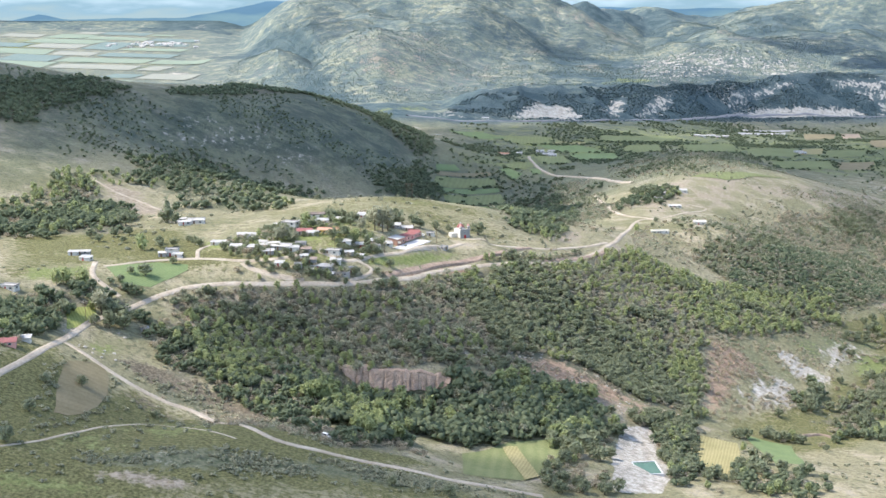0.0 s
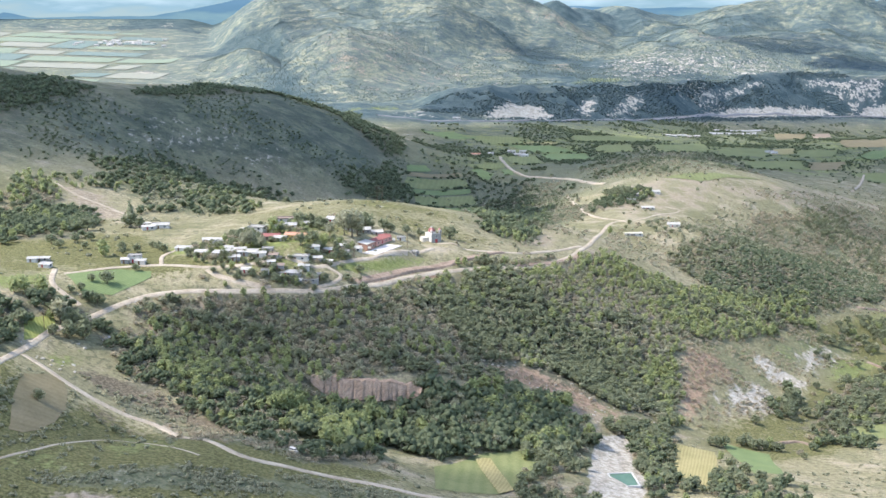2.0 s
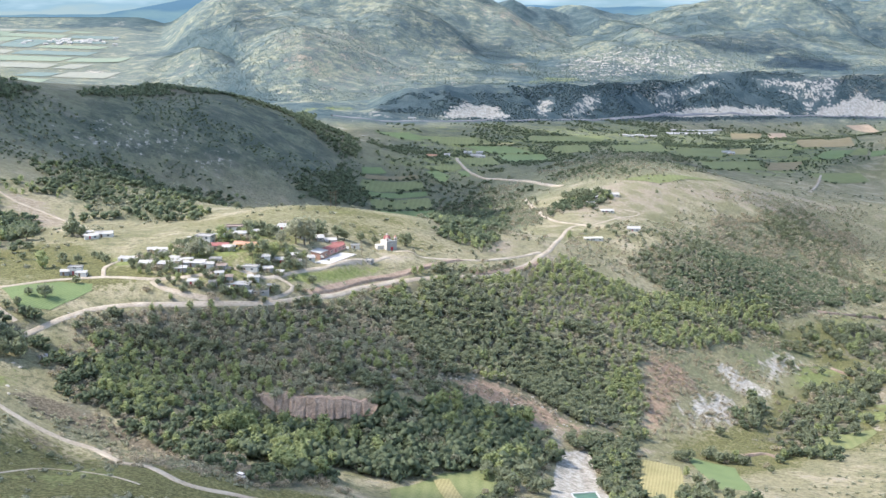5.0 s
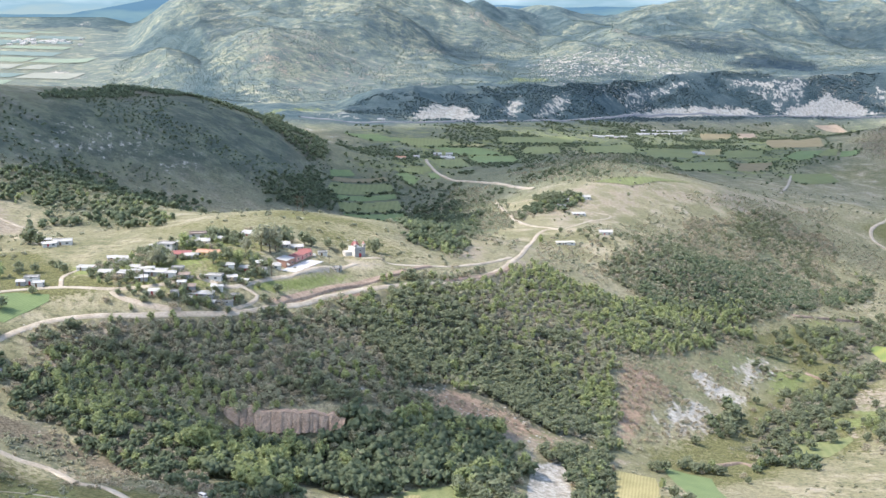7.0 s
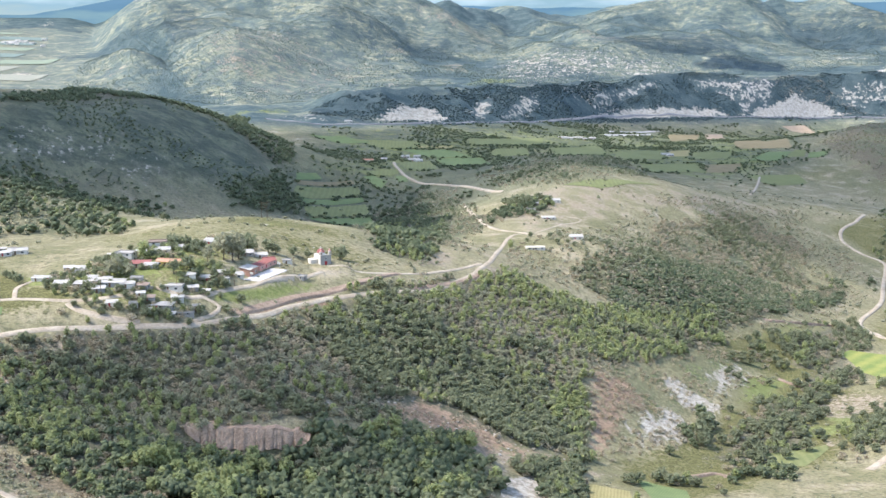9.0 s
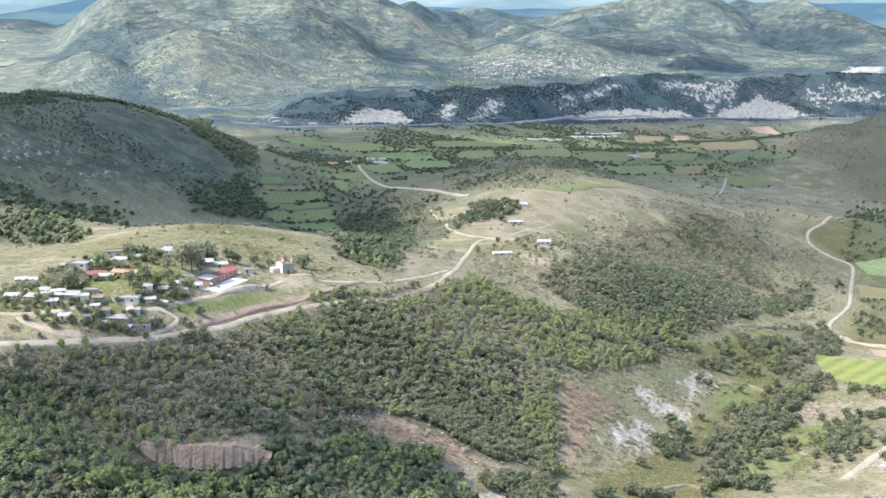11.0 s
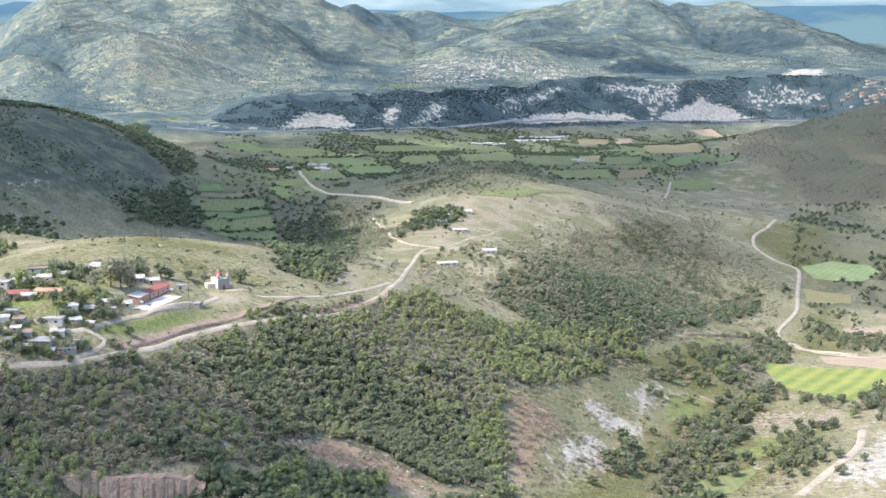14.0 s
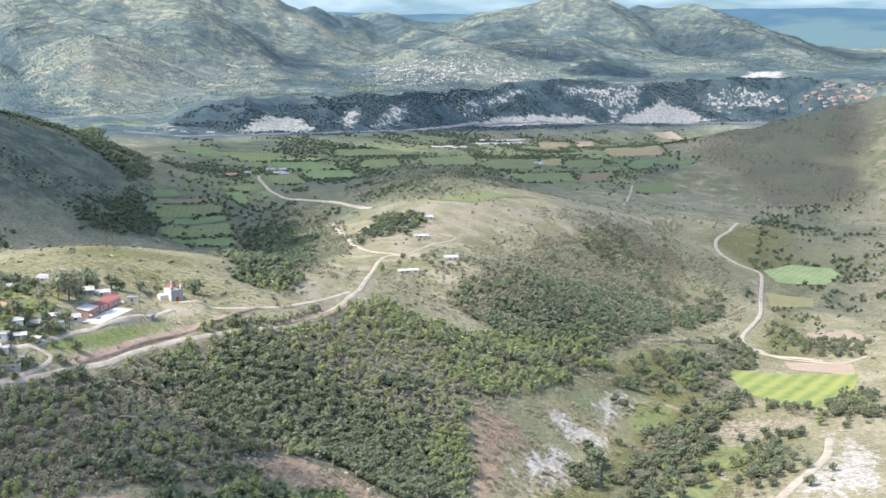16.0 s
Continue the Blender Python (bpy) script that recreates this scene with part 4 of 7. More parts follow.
# ---- fields ----
def rows_of(name, dark, light, turn, gap, much=0.28):
    """A crop in drilled rows over mottled soil."""
    m, nt, b = blank(name, 0.95, 0.1)
    mp = nt.nodes.new("ShaderNodeMapping")
    mp.inputs["Rotation"].default_value = (0, 0, radians(turn))
    nt.links.new(place(nt), mp.inputs[0])
    w = nt.nodes.new("ShaderNodeTexWave")
    w.inputs["Scale"].default_value, w.inputs["Distortion"].default_value, w.inputs["Detail"].default_value = 0.314 / gap, 1.5, 3
    w.inputs["Detail Scale"].default_value = 0.6
    nt.links.new(mp.outputs[0], w.inputs[0])
    f = arith(nt, "ADD", arith(nt, "MULTIPLY", w.outputs[1], much), arith(nt, "MULTIPLY", grain(nt, 0.09, 5), 1 - much))
    c = ramp(nt, f, ((0.25, dark), (0.7, light)))
    c = blend(nt, 0.3, c, ramp(nt, grain(nt, 1.1, 4), ((0.3, tuple(v * 0.5 for v in dark)), (0.7, light))))
    nt.links.new(c, b.inputs["Base Color"])
    bumped(nt, b, w.outputs[1], 0.25, 0.2)
    return m


from mathutils.geometry import delaunay_2d_cdt


def field(shape, material, label, lift=0.15, gap=5.0):
    """A field: a sheet that follows the ground within its outline."""
    edge = []
    n = len(shape)
    for k in range(n):
        a, b = np.array(shape[k], float), np.array(shape[(k + 1) % n], float)
        m = max(1, int(np.hypot(*(b - a)) / gap))
        edge += [a + (b - a) * t / m for t in range(m)]
    e = np.array(edge)
    e = e + np.stack([fractal(e[:, 0], e[:, 1], 18, 3, 2), fractal(e[:, 0], e[:, 1], 18, 4, 2)], 1) * 2.5
    lo, hi = e.min(0), e.max(0)
    gx, gy = np.meshgrid(np.arange(lo[0], hi[0], gap), np.arange(lo[1], hi[1], gap))
    gx, gy = gx.ravel(), gy.ravel()
    ok = soft_inside([tuple(p) for p in e], gx, gy, gap) > 0.8
    pts = [Vector(p) for p in e] + [Vector(p) for p in zip(gx[ok], gy[ok])]
    k = len(e)
    v, _, f, *_ = delaunay_2d_cdt(pts, [], [list(range(k))], 1, 0.01)
    p = np.array([(a.x, a.y) for a in v])
    z = ground(p[:, 0], p[:, 1]) + lift
    me = mesh_of("field", [(*a, b) for a, b in zip(p.tolist(), z.tolist())], f, material, True)
    return tagged(new("field", me), label, "field", group="small fields")


GREEN_FIELD = [(-224, 581), (-204, 599), (-189, 602), (-187, 595), (-198, 569), (-211, 564)]
WEST_FIELD = [(-214, 537), (-209, 527), (-214, 504), (-222, 523)]
GULLY_FIELD = [(-41, 502), (-21, 525), (13, 543), (3, 509), (-13, 476), (-38, 462)]
GULLY_STRIP = [(-25, 518), (-18, 520), (-8, 484), (-14, 475)]
STRAW_PLOT = [(71, 609), (90, 609), (84, 556), (74, 520), (63, 546)]
GREEN_PLOT = [(98, 637), (120, 625), (114, 560), (100, 559)]
YELLOW_FIELD = [(298, 940), (308, 952), (391, 931), (364, 881), (323, 848), (308, 867), (297, 889)]
LIGHT_MEADOW = [(497, 1388), (542, 1421), (587, 1419), (589, 1392), (555, 1359), (499, 1352)]
OCHRE_FIELD = [(470, 1309), (523, 1313), (510, 1282), (456, 1256)]
BROWN_FIELD = [(437, 1126), (498, 1179), (480, 1077), (435, 1005), (411, 1065)]
PINK_FIELD = [(356, 980), (399, 956), (388, 929), (352, 956)]
HILLTOP_FIELD = [(125, 1236), (150, 1268), (200, 1313), (243, 1358), (162, 1243)]
BRIGHT_MEADOW = [(178, 702), (216, 716), (215, 709), (194, 681), (179, 680)]
TERRACE_A = [(-146, 1416), (-127, 1450), (-119, 1435), (-142, 1388)]
TERRACE_B = [(-140, 1389), (-89, 1465), (-85, 1453), (-140, 1369)]
TERRACE_C = [(-140, 1361), (-82, 1445), (-73, 1406), (-138, 1304)]
TERRACE_D = [(-136, 1305), (-73, 1394), (-69, 1370), (-132, 1285)]
TERRACE_E = [(-125, 1286), (-68, 1358), (-60, 1306), (-119, 1254)]
TERRACE_F = [(-117, 1250), (-61, 1298), (-55, 1255), (-115, 1242)]
TERRACE_G = [(-77, 1494), (-66, 1514), (-48, 1479), (-57, 1439)]
TERRACE_H = [(-85, 1525), (-41, 1567), (-37, 1535), (-72, 1506)]
TERRACE_I = [(-40, 1523), (-28, 1528), (-25, 1484), (-36, 1479)]
TERRACE_J = [(-40, 1675), (1, 1720), (10, 1596), (-27, 1572)]
GREEN_A = [(-179, 1907), (-125, 1916), (-81, 1882), (-133, 1859)]
GREEN_B = [(-115, 1900), (-23, 1920), (10, 1868), (-67, 1839)]
GREEN_C = [(-43, 1835), (26, 1859), (65, 1794), (2, 1772)]
GREEN_D = [(9, 1760), (72, 1786), (82, 1690), (19, 1636)]
STRIP_A = [(-19, 1884), (35, 1903), (39, 1875), (-15, 1860)]
GREEN_E = [(95, 1909), (148, 1946), (145, 1850), (86, 1813)]
OLIVE_A = [(60, 2023), (195, 2179), (179, 2047), (61, 1915)]
OLIVE_B = [(294, 2033), (396, 2141), (360, 1973), (279, 1898)]
STRIP_B = [(399, 2130), (442, 2157), (419, 2065), (376, 2019)]
GREEN_F = [(438, 2117), (506, 2137), (487, 2065), (411, 2008)]
GREEN_G = [(510, 2038), (566, 2137), (602, 2116), (558, 2041)]
GREEN_H = [(613, 2134), (630, 2129), (610, 2077), (576, 2067)]
GREEN_I = [(630, 2113), (659, 2104), (645, 2072), (612, 2066)]
GREEN_J = [(465, 1893), (566, 1956), (565, 1902), (487, 1825)]
BARE_A = [(345, 2484), (479, 2644), (477, 2629), (341, 2454)]
BARE_B = [(331, 2405), (450, 2578), (439, 2529), (322, 2356)]
BARE_C = [(581, 2679), (626, 2715), (610, 2611), (562, 2566)]
BARE_D = [(785, 2829), (839, 2844), (855, 2787), (802, 2803)]
OLIVE_C = [(189, 2010), (287, 2144), (271, 1964), (184, 1878)]
BARE_E = [(489, 2601), (568, 2672), (537, 2546), (461, 2429)]
OLIVE_D = [(603, 2546), (651, 2321), (619, 2174), (528, 2194)]
OLIVE_E = [(305, 1857), (410, 1963), (400, 1875), (305, 1764)]
OLIVE_F = [(418, 1957), (491, 2007), (461, 1919), (408, 1874)]
MAIZE = rows_of("young_maize", (0.105, 0.145, 0.062), (0.18, 0.225, 0.095), 20, 1.2)
MAIZE_OLD = rows_of("ripening_maize", (0.16, 0.19, 0.05), (0.30, 0.30, 0.10), -35, 1.5)
STRAW = rows_of("straw_stubble", (0.21, 0.19, 0.08), (0.33, 0.285, 0.14), 10, 1.5)
SOIL = rows_of("ploughed_soil", (0.25, 0.185, 0.125), (0.38, 0.30, 0.215), 60, 1.8)
FALLOW_SOIL = rows_of("weedy_fallow", (0.15, 0.128, 0.068), (0.25, 0.205, 0.12), 60, 4.0, 0.12)
OATS = rows_of("yellow_green_oats", (0.12, 0.18, 0.055), (0.285, 0.285, 0.085), -140, 12.0, 0.34)
OATS_LIGHT = rows_of("light_green_meadow", (0.17, 0.22, 0.09), (0.30, 0.345, 0.16), 40, 6.0, 0.15)
CHALKY = rows_of("pale_dusty_soil", (0.33, 0.31, 0.27), (0.52, 0.50, 0.45), 15, 3.0, 0.15)
PASTURE = rows_of("green_pasture", (0.125, 0.148, 0.06), (0.205, 0.215, 0.095), 0, 5.0, 0.2)
field(GREEN_FIELD, MAIZE, "bright green maize field beside a dirt road")
field(WEST_FIELD, MAIZE_OLD, "yellow-green field beside the road junction")
field(FALLOW, FALLOW_SOIL, "brown fallow field on the slope")
field(GULLY_FIELD, PASTURE, "small green field below the ravine wood")
field(GULLY_STRIP, STRAW, "yellow straw strip across a green field", 0.6)
field(STRAW_PLOT, STRAW, "straw-yellow plot among trees")
field(GREEN_PLOT, MAIZE, "green sloping plot beside straw stubble")
field(YELLOW_FIELD, OATS, "bright yellow-green striped field beside the stream")
field(LIGHT_MEADOW, OATS_LIGHT, "light green meadow beside the eastern road")
field(OCHRE_FIELD, STRAW, "ochre field in the eastern valley")
field(BROWN_FIELD, SOIL, "bare brown field in the eastern valley")
field(PINK_FIELD, SOIL, "pinkish bare soil field above the yellow one")
field(HILLTOP_FIELD, PASTURE, "pale yellow-green field on the bare hilltop", 0.4)
field(BRIGHT_MEADOW, PASTURE, "bright green meadow under round trees")


for shape, mat, hue in ((TERRACE_A, MAIZE, "green"), (TERRACE_B, FALLOW_SOIL, "brown fallow"), (TERRACE_C, PASTURE, "yellow-green"), (TERRACE_D, MAIZE, "green"), (TERRACE_E, PASTURE, "green"), (TERRACE_F, MAIZE, "dark green"), (TERRACE_G, MAIZE, "bright green"), (TERRACE_H, PASTURE, "olive green"), (TERRACE_I, MAIZE, "bright green"), (TERRACE_J, PASTURE, "pale green"), (GREEN_A, MAIZE, "green"), (GREEN_B, PASTURE, "pale green"), (GREEN_C, MAIZE, "green"), (GREEN_D, MAIZE, "bright green"), (STRIP_A, STRAW, "yellow"), (GREEN_E, PASTURE, "dull green"), (OLIVE_A, PASTURE, "olive"), (OLIVE_B, PASTURE, "olive green"), (STRIP_B, STRAW, "yellow"), (GREEN_F, PASTURE, "green"), (GREEN_G, MAIZE, "bright green"), (GREEN_H, PASTURE, "pale green"), (GREEN_I, MAIZE, "green"), (GREEN_J, PASTURE, "green"), (BARE_A, CHALKY, "pale bare"), (BARE_B, CHALKY, "pale bare"), (BARE_C, SOIL, "pinkish bare"), (BARE_D, SOIL, "pinkish bare"), (OLIVE_C, PASTURE, "olive"), (BARE_E, FALLOW_SOIL, "brown"), (OLIVE_D, FALLOW_SOIL, "dull olive"), (OLIVE_E, PASTURE, "olive"), (OLIVE_F, FALLOW_SOIL, "dull olive")):
    field(shape, mat, hue + " field on the valley floor", 0.45, 10)


# a patchwork of crops on the far plain, paled and blued to paint haze
HAZED_PALE_CROP = rows_of("hazed_pale_green_crop", (0.16, 0.205, 0.15), (0.235, 0.27, 0.19), 30, 6.0, 0.15)
HAZED_STRAW_CROP = rows_of("hazed_straw", (0.21, 0.22, 0.175), (0.285, 0.285, 0.225), 30, 6.0, 0.15)
HAZED_GREEN_CROP = rows_of("hazed_green_crop", (0.125, 0.17, 0.155), (0.175, 0.22, 0.185), 30, 6.0, 0.15)
plot = random.Random(5)
for py in range(2780, 4300, 165):
    px = -2050 + plot.uniform(0, 60)
    while px < -760:
        w, d, lean = plot.uniform(60, 260), plot.uniform(60, 158), plot.uniform(-20, 20)
        if plot.random() < 0.85 and soft_inside(PLAIN, np.array([px + w / 2]), np.array([py + 70.0]), 60)[0] > 0.5:
            field([(px, py), (px + w - 8, py + lean * 0.4), (px + w - 8 + lean, py + d), (px + lean, py + d - lean * 0.4)], plot.choice((HAZED_PALE_CROP, HAZED_PALE_CROP, HAZED_PALE_CROP, HAZED_GREEN_CROP, HAZED_GREEN_CROP, HAZED_STRAW_CROP)), "strip field on the far plain", 1.2, 40)
        px += w + 6


# ---- trees ----
rng = np.random.default_rng(7)


def ball():
    bm = bmesh.new()
    bmesh.ops.create_icosphere(bm, subdivisions=1, radius=1.0)
    v = np.array([x.co[:] for x in bm.verts])
    f = np.array([[x.index for x in p.verts] for p in bm.faces])
    bm.free()
    return v, f


BALL_V, BALL_F = ball()
KNOT_V = np.array([(1, 0, 0), (-1, 0, 0), (0, 1, 0), (0, -1, 0), (0, 0, 1), (0, 0, -1)], float)
KNOT_F = np.array([(0, 2, 4), (2, 1, 4), (1, 3, 4), (3, 0, 4), (2, 0, 5), (1, 2, 5), (3, 1, 5), (0, 3, 5)])
# kind: crown's width and depth, its middle, clump size, clumps, sprays, how pointed
SHAPES = {"slim": (0.44, 0.40, 0.55, 0.17, 14, 100, 0.1), "oak": (0.46, 0.36, 0.58, 0.18, 18, 120, 0.0), "young": (0.36, 0.42, 0.56, 0.165, 16, 110, 0.3), "scrub": (0.58, 0.34, 0.42, 0.16, 13, 110, 0.0),
          "gum": (0.36, 0.34, 0.66, 0.14, 16, 190, 0.1), "cypress": (0.17, 0.46, 0.52, 0.13, 14, 40, 0.8), "bush": (0.70, 0.32, 0.34, 0.30, 7, 20, 0.0), "far_wood": (0.80, 0.20, 0.24, 0.62, 2, 2, 0.0), "far_bush": (0.80, 0.20, 0.24, 0.62, 1, 2, 0.0)}


def crown(kind, share=1.0):
    """Leaf clumps and loose sprays within a crown one unit high; fewer and larger where it stands far off."""
    wide, deep, mid, size, clumps, sprays, point = SHAPES[kind]
    clumps, sprays, size = max(1, int(clumps * share)), int(sprays * share), size * share ** -0.4
    vs, fs, n = [], [], 0
    for _ in range(clumps):
        d = rng.normal(size=3)
        d /= np.linalg.norm(d)
        d *= rng.uniform(0.35, 0.95)
        taper = 1 - point * (d[2] * 0.5 + 0.5)
        c = np.array([d[0] * wide * taper, d[1] * wide * taper, mid + d[2] * deep])
        r = size * rng.uniform(0.7, 1.2) * (1 - 0.5 * point * (d[2] * 0.5 + 0.5))
        bv, bf = (KNOT_V, KNOT_F) if kind != "cypress" else (BALL_V, BALL_F)
        turn = np.linalg.qr(rng.normal(size=(3, 3)))[0]
        vs.append((bv * rng.uniform(0.7, 1.3, (len(bv), 1))) @ turn * r * (1, 1, 0.8) + c)
        fs.append((bf if np.linalg.det(turn) > 0 else bf[:, ::-1]) + n)
        n += len(bv)
    for _ in range(sprays):
        d = rng.normal(size=3)
        d /= np.linalg.norm(d)
        taper = 1 - point * (d[2] * 0.5 + 0.5)
        d *= rng.uniform(0.72, 1.16)
        c = np.array([d[0] * wide * taper, d[1] * wide * taper, mid + d[2] * deep])
        vs.append(c + rng.normal(size=(3, 3)) * size * 0.42)
        fs.append(np.array([[0, 1, 2]]) + n)
        n += 3
    return np.vstack(vs), np.vstack(fs)


def stem(kind, sides=6, limbs=4):
    """A tapered trunk with limbs."""
    bm = bmesh.new()
    wide, deep, mid = SHAPES[kind][:3]
    lean = Vector((rng.uniform(-0.04, 0.04), rng.uniform(-0.04, 0.04), mid))
    thick = 0.022 if kind in ("gum", "young") else 0.032
    tube(bm, (0, 0, -0.15), lean, thick * 1.3, thick * 0.6, sides)
    for k in range(limbs):
        a = rng.uniform(0, 6.28)
        s = lean * rng.uniform(0.5, 0.9)
        tube(bm, s, s + Vector((math.cos(a) * wide * 0.7, math.sin(a) * wide * 0.7, deep * 0.7)), thick * 0.5, thick * 0.2, max(3, sides - 2))
    bm.verts.ensure_lookup_table()
    bmesh.ops.triangulate(bm, faces=bm.faces)
    bm.verts.index_update()
    v = np.array([x.co[:] for x in bm.verts])
    f = np.array([[x.index for x in p.verts] for p in bm.faces])
    bm.free()
    return v, f


# darker oak leaves; in the draws and on the crest they also paint shade
DARK_LEAF = leafy("dark_and_shaded_oak_leaves", (0.125, 0.158, 0.092), (0.21, 0.24, 0.135))
SHAPES["holm"] = (0.56, 0.34, 0.50, 0.24, 14, 40, 0.0)
LEAF = {"holm": DARK_LEAF, "slim": OLIVE_LEAF, "oak": OAK_LEAF, "young": LIME_LEAF, "scrub": GREY_LEAF, "gum": OLIVE_LEAF, "cypress": OAK_LEAF, "bush": OLIVE_LEAF, "far_bush": HAZED_LEAF, "far_wood": HAZED_WOOD_LEAF}


def spread(shape, gap, keep=0.0, size=40, seed=1):
    """Plan places within an outline, unevenly spaced, with clearings and a ragged rim."""
    s = np.array(shape)
    soft = gap * 2.6
    lo, hi = s.min(0) - soft, s.max(0) + soft
    gx, gy = np.meshgrid(np.arange(lo[0], hi[0], gap), np.arange(lo[1], hi[1], gap))
    x = gx.ravel() + rng.uniform(-0.5, 0.5, gx.size) * gap
    y = gy.ravel() + rng.uniform(-0.5, 0.5, gx.size) * gap
    ok = fractal(x, y, size, seed, 3) > keep - 0.5
    x, y = x[ok], y[ok]
    rim = soft_inside(shape, x, y, soft) + 1.1 * fractal(x, y, gap * 6, seed + 300, 3) + rng.uniform(-0.2, 0.2, len(x))
    return np.stack([x[rim > 0.5], y[rim > 0.5]], 1)


def clear_of(p, lines, width):
    """Drops the places that lie on a road."""
    ok = np.ones(len(p), bool)
    for line in lines:
        q = eased(line, 4.0)
        for k in range(0, len(p), 4000):
            d = np.sqrt(((p[k:k + 4000, None] - q[None]) ** 2).sum(-1)).min(1)
            ok[k:k + 4000] &= d > width
    return p[ok]


NEAR_ROADS = (ROAD_MAIN, ROAD_SADDLE, PATH_SPUR, ROAD_LOWER, ROAD_LINK, ROAD_VILLAGE, ROAD_RAMP, ROAD_RAMP2, ROAD_CHURCH, ROAD_EAST, TRACK, ROAD_WEST)


def thicket(name, lots, label, trunks=True, category="woodland", share=1.0):
    """Many trees as one mass: lots of (kind, places, least and greatest height, tone)."""
    V, F, M, T = [], [], [], []
    mats, n = [], 0
    for kind, p, lo, hi, tone in lots:
        if not len(p):
            continue
        if LEAF[kind] not in mats:
            mats.append(LEAF[kind])
        if trunks and BARK not in mats:
            mats.append(BARK)
        which = rng.integers(0, 4, len(p))
        h = rng.uniform(lo, hi, len(p))
        z = ground(p[:, 0], p[:, 1]) - 0.1
        a = rng.uniform(0, 6.28, len(p))
        tn = np.clip(tone + 1.2 * fractal(p[:, 0], p[:, 1], 34, 84, 3) + rng.normal(0, 0.2, len(p)), 0, 1)
        for w in range(4):
            s = np.where(which == w)[0]
            if not len(s):
                continue
            shapes = [(crown(kind, share), mats.index(LEAF[kind]))] + ([(stem(kind, 4, 1), mats.index(BARK))] if trunks else [])
            for (v, f), mi in shapes:
                c, sn = np.cos(a[s])[:, None], np.sin(a[s])[:, None]
                x = (v[None, :, 0] * c - v[None, :, 1] * sn) * h[s][:, None] + p[s, 0][:, None]
                y = (v[None, :, 0] * sn + v[None, :, 1] * c) * h[s][:, None] + p[s, 1][:, None]
                zz = v[None, :, 2] * h[s][:, None] + z[s][:, None]
                V.append(np.stack([x, y, zz], -1).reshape(-1, 3))
                F.append((f[None] + (np.arange(len(s)) * len(v))[:, None, None] + n).reshape(-1, 3))
                M.append(np.full(len(s) * len(f), mi))
                T.append(np.repeat(tn[s], len(v)))
                n += len(s) * len(v)
    me = quads(name, np.vstack(V), np.vstack(F), mats[0], True)
    for m in mats[1:]:
        me.materials.append(m)
    me.polygons.foreach_set("material_index", np.concatenate(M).astype(np.int32))
    at = me.attributes.new("tone", "FLOAT", "POINT")
    at.data.foreach_set("value", np.concatenate(T).astype(np.float32))
    return tagged(new(name, me), label, category, kind="stuff")


def mixed(p, shares):
    """Shares places out among kinds."""
    r = np.clip(0.5 + 1.5 * fractal(p[:, 0], p[:, 1], 26, 83, 2) + rng.uniform(-0.42, 0.42, len(p)), 0, 0.999)
    r = np.argsort(np.argsort(r)) / max(1, len(p))
    out, a = [], 0.0
    for s in shares:
        out.append(p[(r >= a) & (r < a + s)])
        a += s
    return out


slope = clear_of(spread(Z_SLOPE, 2.7, 0.22, 14, 11), NEAR_ROADS, 3.2)
slope = slope[~inside([(-97, 537), (-58, 543), (-58, 554), (-76, 551), (-97, 548)], slope[:, 0], slope[:, 1])]
bare = np.maximum(soft_inside(RED_SLOPE, slope[:, 0], slope[:, 1], 14), soft_inside(SPUR_BARE, slope[:, 0], slope[:, 1], 9))
slope = slope[bare + 0.9 * fractal(slope[:, 0], slope[:, 1], 9, 19, 2) < 0.5]
frayed = soft_inside(Z_SLOPE, slope[:, 0], slope[:, 1], 20) + 1.1 * fractal(slope[:, 0], slope[:, 1], 24, 17, 3)
slope = slope[(frayed > 0.55) | (slope[:, 0] < 20)]
wander = fractal(slope[:, 0], slope[:, 1], 22, 18, 3) * 0.9


def zone(shape, soft=14):
    return soft_inside(shape, slope[:, 0], slope[:, 1], soft) + wander > 0.5


belt = zone(LIME_TOP, 10)
slope_thin = ~belt | (rng.random(len(slope)) < 0.7)
green, brown, lime = zone(GREEN_BAND), zone(BROWN_ZONE), zone(LEFT_LIME)
green &= ~brown
lime &= ~(green | brown)
belt &= ~(green | brown)
rest = ~(green | brown | lime | belt)
lots = [("young", slope[belt & slope_thin][::3], 2.2, 4.2, 0.85), ("slim", slope[belt & slope_thin][1::4], 2.0, 3.8, 0.8), ("scrub", slope[belt & slope_thin][3::4], 1.6, 2.8, 0.8)]
for where, shares in ((green, (0.18, 0.17, 0.10, 0.55)), (brown, (0.10, 0.30, 0.52, 0.08)), (lime, (0.42, 0.28, 0.18, 0.12)), (rest, (0.16, 0.34, 0.42, 0.08))):
    a, b, c, d = mixed(slope[where], shares)
    lots += [("young", a, 2.8, 5.2, 0.55), ("slim", b, 2.4, 4.4, 0.5), ("scrub", c, 1.6, 3.0, 0.5), ("oak", d, 3.2, 5.6, 0.45)]
thicket("wooded_slope", lots, "mixed green oak and brownish scrub wood covering a slope", share=0.7)
thin = spread(RED_SLOPE, 5.0, 0.45, 14, 61)
thin = np.vstack([thin, spread(SCAR, 5.0, 0.50, 16, 62), spread(SPUR_BARE, 5.0, 0.48, 14, 63), spread(BARE_LEFT, 5.0, 0.48, 14, 64), spread(BANK_BUSH, 4.0, 0.46, 16, 69), spread(VERGE, 3.2, 0.5, 14, 70)])
thin = clear_of(thin, NEAR_ROADS, 3.2)
